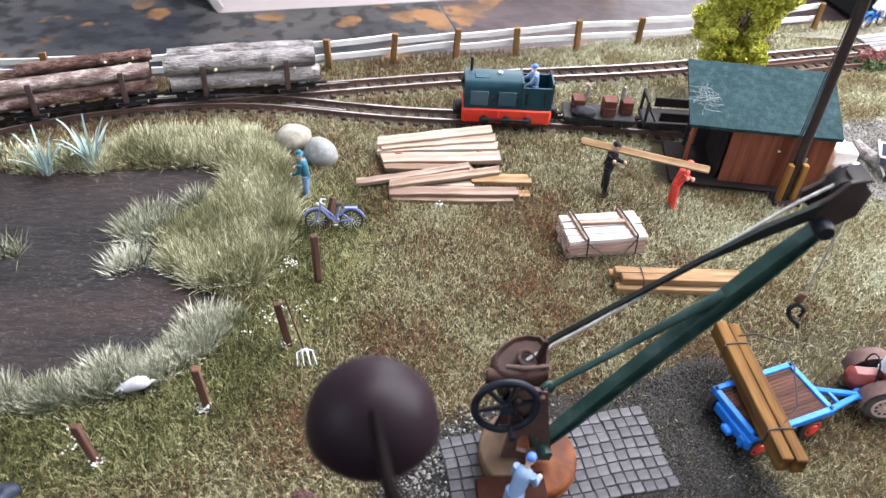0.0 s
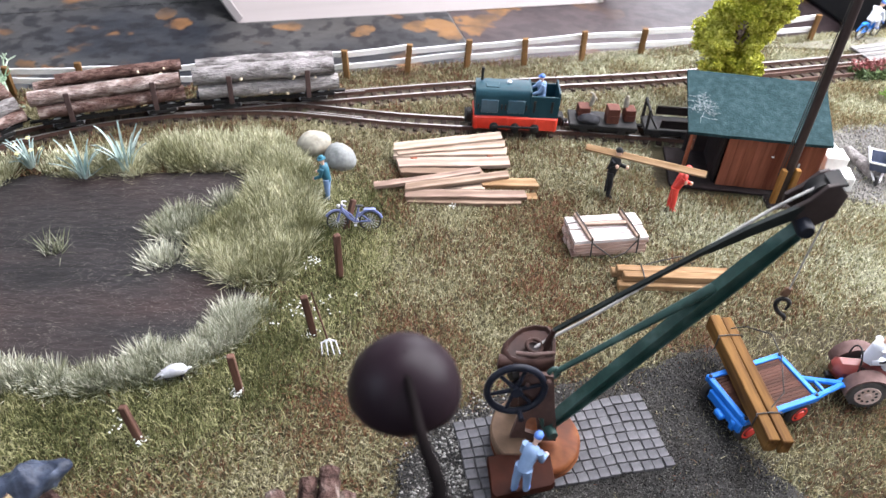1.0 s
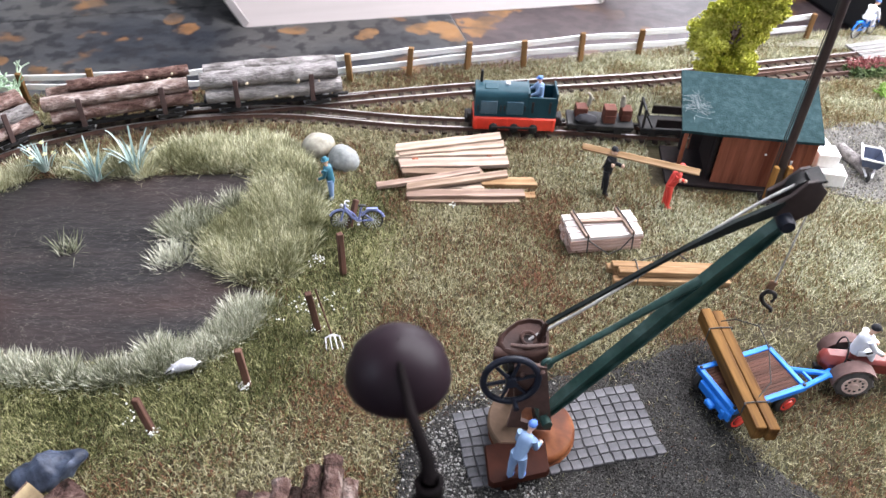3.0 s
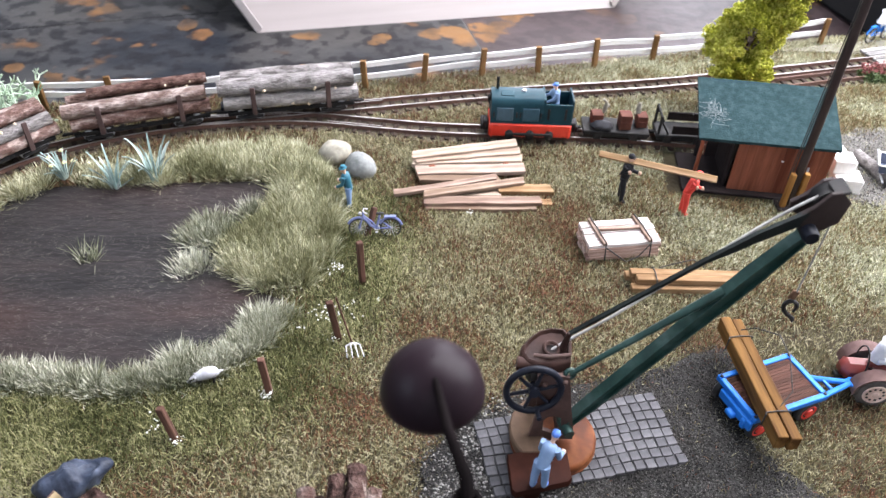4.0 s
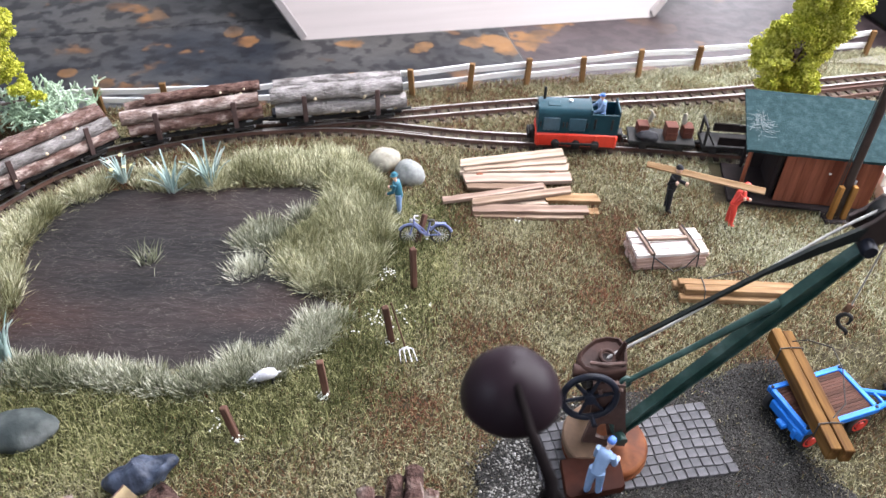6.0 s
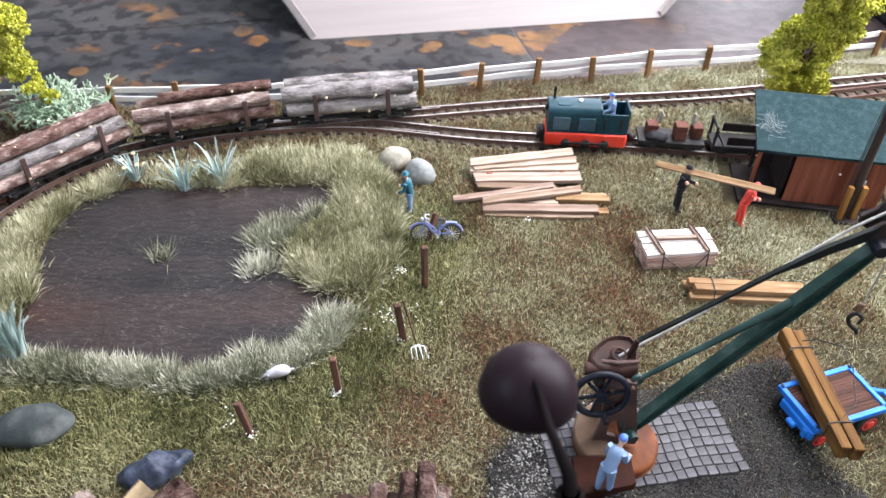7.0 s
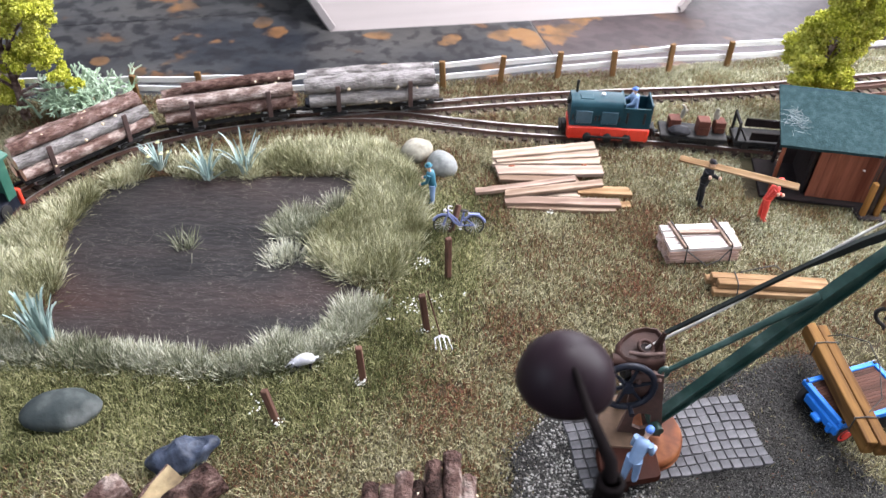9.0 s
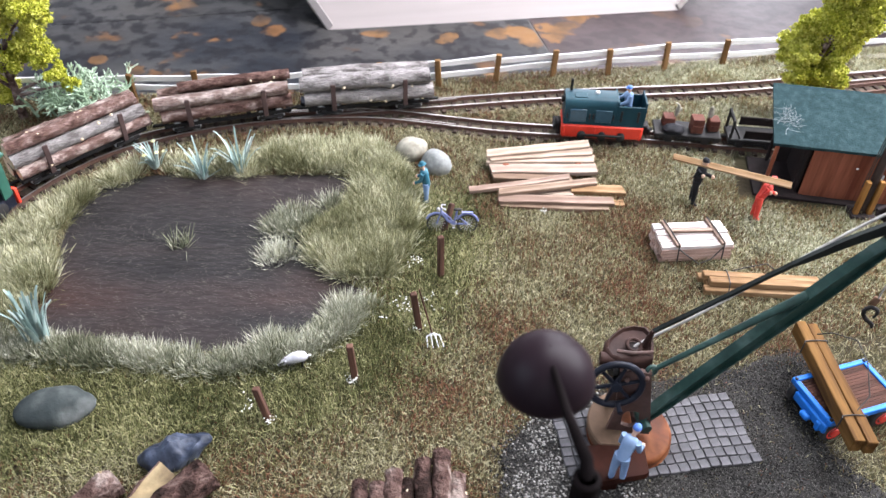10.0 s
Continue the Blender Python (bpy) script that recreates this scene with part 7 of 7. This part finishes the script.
def tree(x, y, lobes, seed, label, top):
    """A foam-leaved tree: lobes are (x, z, radius) as seen from the front, each filled with small clumps."""
    t = thing("tree", label, "tree", at(x, y, 0))
    rng = random.Random(seed)
    part("trunk", Geo().tube([(0, 0, -0.5), (0.6, 0.3, top * 0.25), (0.2, -0.2, top * 0.6), (0.6, 0.4, top)], [1.9, 1.5, 1.1, 0.4], 10), M["bark"], t, "brown trunk")
    centres = []
    for lx, lz, lr in lobes:
        ly = rng.uniform(-0.7, 0.5) * lr
        part("limb", Geo().tube([(0.4, 0.2, max(2.0, lz * 0.55)), (lx * 0.5, ly * 0.5, lz * 0.8), (lx, ly, lz)], [0.8, 0.55, 0.25], 6), M["bark"], t)
        centres.append((lx, ly, lz, lr * 0.62))
        for _ in range(9):
            d = Vector((rng.gauss(0, 1), rng.gauss(0, 1), rng.gauss(0, 0.8))).normalized() * lr * rng.uniform(0.55, 0.9)
            centres.append((lx + d.x, ly + d.y, lz + d.z, lr * rng.uniform(0.24, 0.46)))
    foliage(t, centres, 30.0, (0.42, 1.0), "leaf_lime", seed)
    return t


def column_lobes(half, z0, z1, count, seed):
    """Lobes of an upright crown, narrow at the foot."""
    rng = random.Random(seed)
    out = []
    for k in range(count):
        u = (k + 0.5) / count
        wide = half * (0.42 + 0.58 * min(1.0, u * 2.4))
        out.append((rng.uniform(-1, 1) * (wide - 5.0), z0 + (z1 - z0) * u, rng.uniform(6.0, 8.6)))
    return out


tree(116.5, 275.0, column_lobes(19.5, 15, 70, 24, 4), 2, "bright yellow-green foam-leaved model tree behind the shed", 62)
tree(-205.0, 240.0, [(18, 49, 8.5), (7, 45, 9.5), (-6, 52, 11), (-8, 38, 8), (14, 31, 7.5), (3, 27, 8), (21, 21, 5.2), (25.5, 18, 3.4), (-10, 24, 8), (-5, 12, 6.5), (10, 60, 10), (-16, 46, 10), (-18, 32, 9)], 7, "bright yellow-green foam-leaved model tree beside the curved track", 58)


def lichen_bush(x, y, w, h, n, material, seed, label):
    """A bush of forking lichen twigs."""
    t = thing("lichen_bush", label, "bush", at(x, y, 0))
    rng = random.Random(seed)
    g = Geo()

    def grow(p, d, l, r, depth):
        q = p + d * l
        g.tube([tuple(p), tuple((p + q) / 2 + Vector((rng.gauss(0, 0.2), rng.gauss(0, 0.2), rng.gauss(0, 0.2)))), tuple(q)], [r, r * 0.9, r * 0.75], 5)
        if depth:
            for _ in range(rng.choice((2, 2, 3))):
                e = (d + Vector((rng.gauss(0, 0.6), rng.gauss(0, 0.6), rng.gauss(0, 0.45)))).normalized()
                grow(q, e, l * rng.uniform(0.65, 0.95), r * 0.8, depth - 1)

    for _ in range(n):
        p = Vector((rng.gauss(0, w * 0.3), rng.gauss(0, w * 0.2), rng.uniform(0, h * 0.3)))
        d = Vector((p.x / w + rng.gauss(0, 0.5), p.y / w + rng.gauss(0, 0.5), 1.0)).normalized()
        grow(p, d, h * 0.26, 0.62, 3)
    part("twig_mass", g, M[material], t, smooth=60)
    return t


lichen_bush(-180, 244, 22, 20, 46, "leaf_sage", 3, "sage green lichen bush behind the curved track")
lichen_bush(-44, 279.5, 6, 7, 6, "leaf_sage", 5, "small sage green lichen tuft in front of the fence")
lichen_bush(207, 297, 9, 9, 12, "leaf_sage", 9, "pale green lichen bush near the flower bed")


def plank_platform():
    """A low platform of pale grey boards at the far corner."""
    t = thing("board_platform", "low platform of pale grey boards beside the road", "platform", at(212, 331, 0, 18))
    for k in range(4):
        part("board", Geo().box((0, -5.4 + 3.6 * k, 1.7), (30, 3.1, 1.2), bevel=0.15), M["platform_grey"], t)
    for x in (-12, 0, 12):
        part("joist", Geo().box((x, 0, 0.5), (1.8, 14, 1.2)), M["post_wood"], t)


plank_platform()
solid("grey_log", Geo().log((158.6, 241.0, 2.6), (163.2, 225.5, 2.2), 2.3, 55, 14, 12, 0.25, 1), [M["bark_grey"], M["bark_grey"]], "short weathered grey log lying beside the wheelbarrow", "log", smooth=60)
lichen_bush(197, 286, 8, 8, 12, "leaf_fresh", 14, "fresh green lichen bush near the flower bed")


def flower_bed():
    t = thing("flower_bed", "low green bed with dense dull red flowers", "flowers", at(203, 311, 0, 10))
    foliage(t, [(x, y, 1.5, 3.4) for x in (-14, -9, -4, 1, 6, 11, 16, 21) for y in (-4, 0)], 12, (0.6, 1.2), "leaf_green", 4, "leaves")
    foliage(t, [(x, y, 4.2, 2.6) for x in (-14, -9, -4, 1, 6, 11, 16, 21) for y in (-1, 2)], 8, (0.5, 1.0), "bloom_red", 6, "blossoms")


flower_bed()


# ---- paving ----
def paving():
    a = math.radians(PAVE_TURN)
    u, w = np.array([math.cos(a), math.sin(a)]), np.array([math.sin(a), -math.cos(a)])
    cols, rows = 18, 8
    c = np.array(PAVE_AT) + u * cols * PAVE / 2 + w * rows * PAVE / 2
    g = Geo().box((0, 0, 0.6), (cols * PAVE - 0.8, rows * PAVE - 0.8, 1.4))
    slab = solid("pavement", g, M["joint"], "small square grey paving setts round the crane", "pavement", at(c[0], c[1], 0, PAVE_TURN), kind="structure")
    rng = random.Random(17)
    setts = []
    for k in range(6):
        q = PAVE / 2 - 0.13
        edge = [(-q, -q), (0, -q - 0.1), (q, -q), (q + 0.05, 0), (q, q), (0, q - 0.12), (-q, q), (-q - 0.02, 0)]
        edge = [(x + rng.uniform(-0.1, 0.1), y + rng.uniform(-0.1, 0.1)) for x, y in edge]
        setts.append(mesh_of("sett", strip([[(x * e, y * e, z) for x, y in edge] for z, e in ((-0.4, 1.0), (0.28, 1.0), (0.42, 0.9))]), M["paver"]))
    for i in range(cols):
        for j in range(rows):
            x = (i - cols / 2 + 0.5) * PAVE + 0.3 * math.sin(j * 0.9) + rng.uniform(-0.08, 0.08)
            y = (rows / 2 - j - 0.5) * PAVE + 0.22 * math.sin(i * 0.9 + j * 0.4) + rng.uniform(-0.1, 0.1)
            part("sett", rng.choice(setts), None, slab, m=at(x, y, 1.3 + rng.uniform(-0.06, 0.06), rng.uniform(-3.5, 2), rng.uniform(-0.7, 0.7), rng.uniform(-0.7, 0.7)))


paving()

# ---- static grass ----
RNG = np.random.default_rng(77)


def blades(name, p, length, width, lean, bend, material, label, heading=None, level=None, spread=None, size=1.0):
    """Grass fibres in one mesh. p: x, y of each; lean: degrees from upright; bend: share of extra lean at the tip."""
    n = len(p)
    l = RNG.uniform(length[0], length[1], n) * size
    a = RNG.uniform(0, 2 * np.pi, n) if heading is None else heading
    th = np.radians(np.abs(RNG.normal(lean[0], lean[1], n)).clip(0, 82)) if spread is None else np.radians((spread + RNG.normal(0, 7, n)).clip(0, 80))
    th2 = np.minimum(th * (1 + bend), np.radians(88))
    b = np.column_stack([p, ground_z(p[:, 0], p[:, 1]) - 0.15 if level is None else np.full(n, level)])
    d1 = np.stack([np.cos(a) * np.sin(th), np.sin(a) * np.sin(th), np.cos(th)], 1)
    d2 = np.stack([np.cos(a) * np.sin(th2), np.sin(a) * np.sin(th2), np.cos(th2)], 1)
    q = RNG.uniform(0, 2 * np.pi, n)
    s = np.stack([np.cos(q), np.sin(q), 0 * q], 1) * (width * RNG.uniform(0.7, 1.3, n))[:, None] / 2
    mid = b + d1 * (l * 0.55)[:, None]
    tip = mid + d2 * (l * 0.45)[:, None]
    v = np.stack([b - s, b + s, mid + s * 0.85, mid - s * 0.85, tip], 1)
    tri = np.array([(0, 1, 2), (0, 2, 3), (3, 2, 4)])
    f = (tri[None] + 5 * np.arange(n)[:, None, None]).reshape(-1, 3)
    return raw_mesh(name, v.reshape(-1, 3), f, M[material], label, "grass")


def scatter(poly, per):
    poly = np.asarray(poly, float)
    lo, hi = poly.min(0), poly.max(0)
    n = int((hi[0] - lo[0]) * (hi[1] - lo[1]) * per)
    p = RNG.uniform(lo, hi, (n, 2))
    return p[inside(poly, p[:, 0], p[:, 1])]


def free(p, ragged=1.5, rails=6.3):
    """Keeps the points that lie on open ground."""
    x, y = p[:, 0] + RNG.normal(0, ragged, len(p)), p[:, 1] + RNG.normal(0, ragged, len(p))
    ok = ~inside(POND, p[:, 0], p[:, 1]) & (p[:, 1] < edge_y(p[:, 0]) - 0.5)
    gx, gy = p[:, 0] + RNG.normal(0, 3.6, len(p)), p[:, 1] + RNG.normal(0, 3.6, len(p))
    ok &= ~(inside(GRAVEL, gx, gy) & (RNG.random(len(p)) > 0.035)) & ~(inside(GRAVEL_EAST, x, y) & (RNG.random(len(p)) > 0.05))
    thin = RNG.random(len(p)) > 0.10
    for line in (MAIN, SIDING, RED_LINE):
        d = off_line(line[::3], x, y)
        ok &= ~((d < rails) & thin) & (d > 3.9)
    a = math.radians(PAVE_TURN)
    u = (p - np.array(PAVE_AT)) @ np.array([math.cos(a), math.sin(a)])
    w = (p - np.array(PAVE_AT)) @ np.array([math.sin(a), -math.cos(a)])
    ok &= ~((u > -0.5) & (u < 51.5) & (w > -0.5) & (w < 23))
    sh = (p - np.array([SHED[0][3], SHED[1][3]]) / MM) @ np.array([[SHED[0][0], SHED[0][1]], [SHED[1][0], SHED[1][1]]])
    ok &= ~((sh[:, 0] > -8) & (sh[:, 0] < 48.5) & (sh[:, 1] > -5.5) & (sh[:, 1] < 23))
    return p[ok]


GREEN = [(-200, 60), (-200, 118), (-150, 119), (-120, 118), (-84, 119), (-64, 128), (-50, 142), (-42, 158), (-40, 206), (-20, 204), (-16, 180), (-18, 158), (-28, 136), (-42, 111), (-60, 97), (-100, 90), (-135, 80), (-150, 60)]
field = [(-215, 66), (110, 66), (225, 330), (225, 365), (-215, 265)]
p = free(scatter(field, 6.6))
green = inside(GREEN, p[:, 0] + RNG.normal(0, 8, len(p)), p[:, 1] + RNG.normal(0, 8, len(p)))
p1 = p[~green]
rank = inside([(70, 60), (70, 112), (82, 128), (88, 141), (99, 150), (128, 156), (160, 160), (240, 150), (240, 60)], p1[:, 0] + RNG.normal(0, 3, len(p1)), p1[:, 1] + RNG.normal(0, 3, len(p1)))
# Zone of the paler mix, where extra brightness is put into the colour.
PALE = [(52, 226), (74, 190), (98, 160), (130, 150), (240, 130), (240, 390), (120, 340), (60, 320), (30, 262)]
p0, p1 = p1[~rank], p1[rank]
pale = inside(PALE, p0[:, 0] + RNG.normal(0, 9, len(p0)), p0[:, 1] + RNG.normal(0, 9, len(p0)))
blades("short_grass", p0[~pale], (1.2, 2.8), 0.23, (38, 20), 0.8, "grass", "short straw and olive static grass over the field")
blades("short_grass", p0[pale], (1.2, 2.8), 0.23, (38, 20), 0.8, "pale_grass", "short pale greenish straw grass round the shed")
# Grass thinned beside the tractor; the dark soil also stands for shade there.
bare = inside([(88, 140), (99, 149), (112, 149), (128, 155), (150, 158), (150, 118), (126, 117), (110, 118), (107, 126), (98, 129)], p1[:, 0] + RNG.normal(0, 2, len(p1)), p1[:, 1] + RNG.normal(0, 2, len(p1)))
p1 = p1[~bare | (RNG.random(len(p1)) < 0.5)]
blades("rank_grass", np.delete(p1, np.s_[::3], 0), (1.5, 3.4), 0.18, (36, 18), 0.8, "grass", "longer, thinner straw and olive grass round the trailer")
p2 = np.concatenate([p[green], free(scatter(GREEN, 2.4))])
blades("green_grass", p2, (2.0, 4.6), 0.22, (40, 20), 0.8, "lawn", "longer fresh green grass round the pond and stakes")


def tufts(name, polys, per, count, length, spread, label, material="reed", level=None):
    """Tall grass that grows in tufts, leaning out from each tuft's middle."""
    ps, heads, outs, sizes = [], [], [], []
    for poly in polys:
        for c in scatter(poly, per):
            k = int(count * RNG.uniform(0.6, 1.3))
            d = RNG.normal(0, 1, (k, 2))
            ps.append(c + d * spread)
            sizes.append(np.full(k, RNG.uniform(0.75, 1.12)))
            outs.append(4 + 19 * np.linalg.norm(d, axis=1))
            heads.append(np.arctan2(d[:, 1], d[:, 0]) + RNG.normal(0, 0.5, k))
    ps, heads, outs = np.concatenate(ps), np.concatenate(heads), np.concatenate(outs)
    return blades(name, ps, length, 0.3, (28, 16), 0.18, material, label, heads, level, outs, np.concatenate(sizes))


EAST = [(-74, 176), (-70, 165), (-58, 160), (-45, 160), (-39, 176), (-40, 200), (-46, 216), (-56, 222), (-62, 212), (-60, 198), (-66, 186)]
NORTH = [(-100, 216), (-70, 217), (-48, 214), (-46, 224), (-62, 236), (-88, 234), (-104, 226)]
WEST = [(-174, 172), (-164, 192), (-145, 212), (-137, 210), (-156, 198), (-161, 182), (-158, 163), (-152, 148), (-151, 132), (-172, 122), (-190, 124), (-178, 155)]
NEAR = [(-190, 114), (-150, 114), (-110, 115), (-84, 115), (-68, 119), (-54, 131), (-47, 146), (-52, 148), (-59, 138), (-66, 128), (-72, 124), (-82, 122), (-92, 119.5), (-104, 121), (-124, 122.5), (-150, 122.5), (-190, 124)]
WISPS = [(-116, 212), (-100, 213), (-100, 220), (-118, 222)]
tufts("tall_grass", [EAST], 0.24, 130, (4.0, 7.4), 1.45, "tall pale olive reed grass in dense tufts beside the pond")
tufts("tall_grass", [NORTH, WISPS], 0.16, 110, (3.6, 6.8), 1.45, "tall pale olive reed grass along the far shore")
tufts("tall_grass", [WEST], 0.19, 110, (3.8, 7.2), 1.45, "tall pale olive reed grass along the curved track")
tufts("tall_grass", [[(-143, 212), (-123, 208.5), (-112, 214), (-113, 219), (-128, 220), (-142, 218)]], 0.2, 80, (2.4, 4.6), 1.4, "short pale olive grass between the rosette plants")
tufts("tall_grass", [NEAR], 0.38, 75, (3.4, 6.6), 1.1, "tall bleached reed grass along the near shore", "reed_grey")
tufts("tall_grass", [[(-88, 182), (-80, 178), (-74, 184), (-78, 191), (-86, 190)], [(-85, 166), (-79, 165.5), (-78, 170), (-84, 170.5)], [(-74, 195), (-70, 195), (-70, 199), (-74, 199)]], 0.16, 200, (4.5, 8), 1.9, "separate tufts of reed grass standing in the pond", "reed_grey")
tufts("tall_grass", [[(-78, 124), (-71, 124), (-70, 129), (-76, 130)], [(-60, 139), (-55, 140), (-54, 146), (-59, 146)]], 0.2, 130, (4.6, 8.0), 1.5, "bleached tufts of reed grass leaning over the water", "reed_grey")
tufts("water_tuft", [[(-120, 168), (-115, 167), (-114, 171), (-119, 173)]], 0.30, 12, (4.0, 8.0), 1.0, "sparse dry tuft of grass standing in the pond", "reed_grey", level=-1.4)

# Loose fibres; their pale colour also stands for sheen on the ripples.
q = scatter(POND, 1.5)
blades("floating_fibres", q, (0.4, 1.5), 0.07, (86, 2), 0.0, "hair", "fine pale fibres lying on the pond, also drawn for its sheen streaks", RNG.normal(0.0, 0.35, len(q)) + np.pi * RNG.integers(0, 2, len(q)), -1.2)
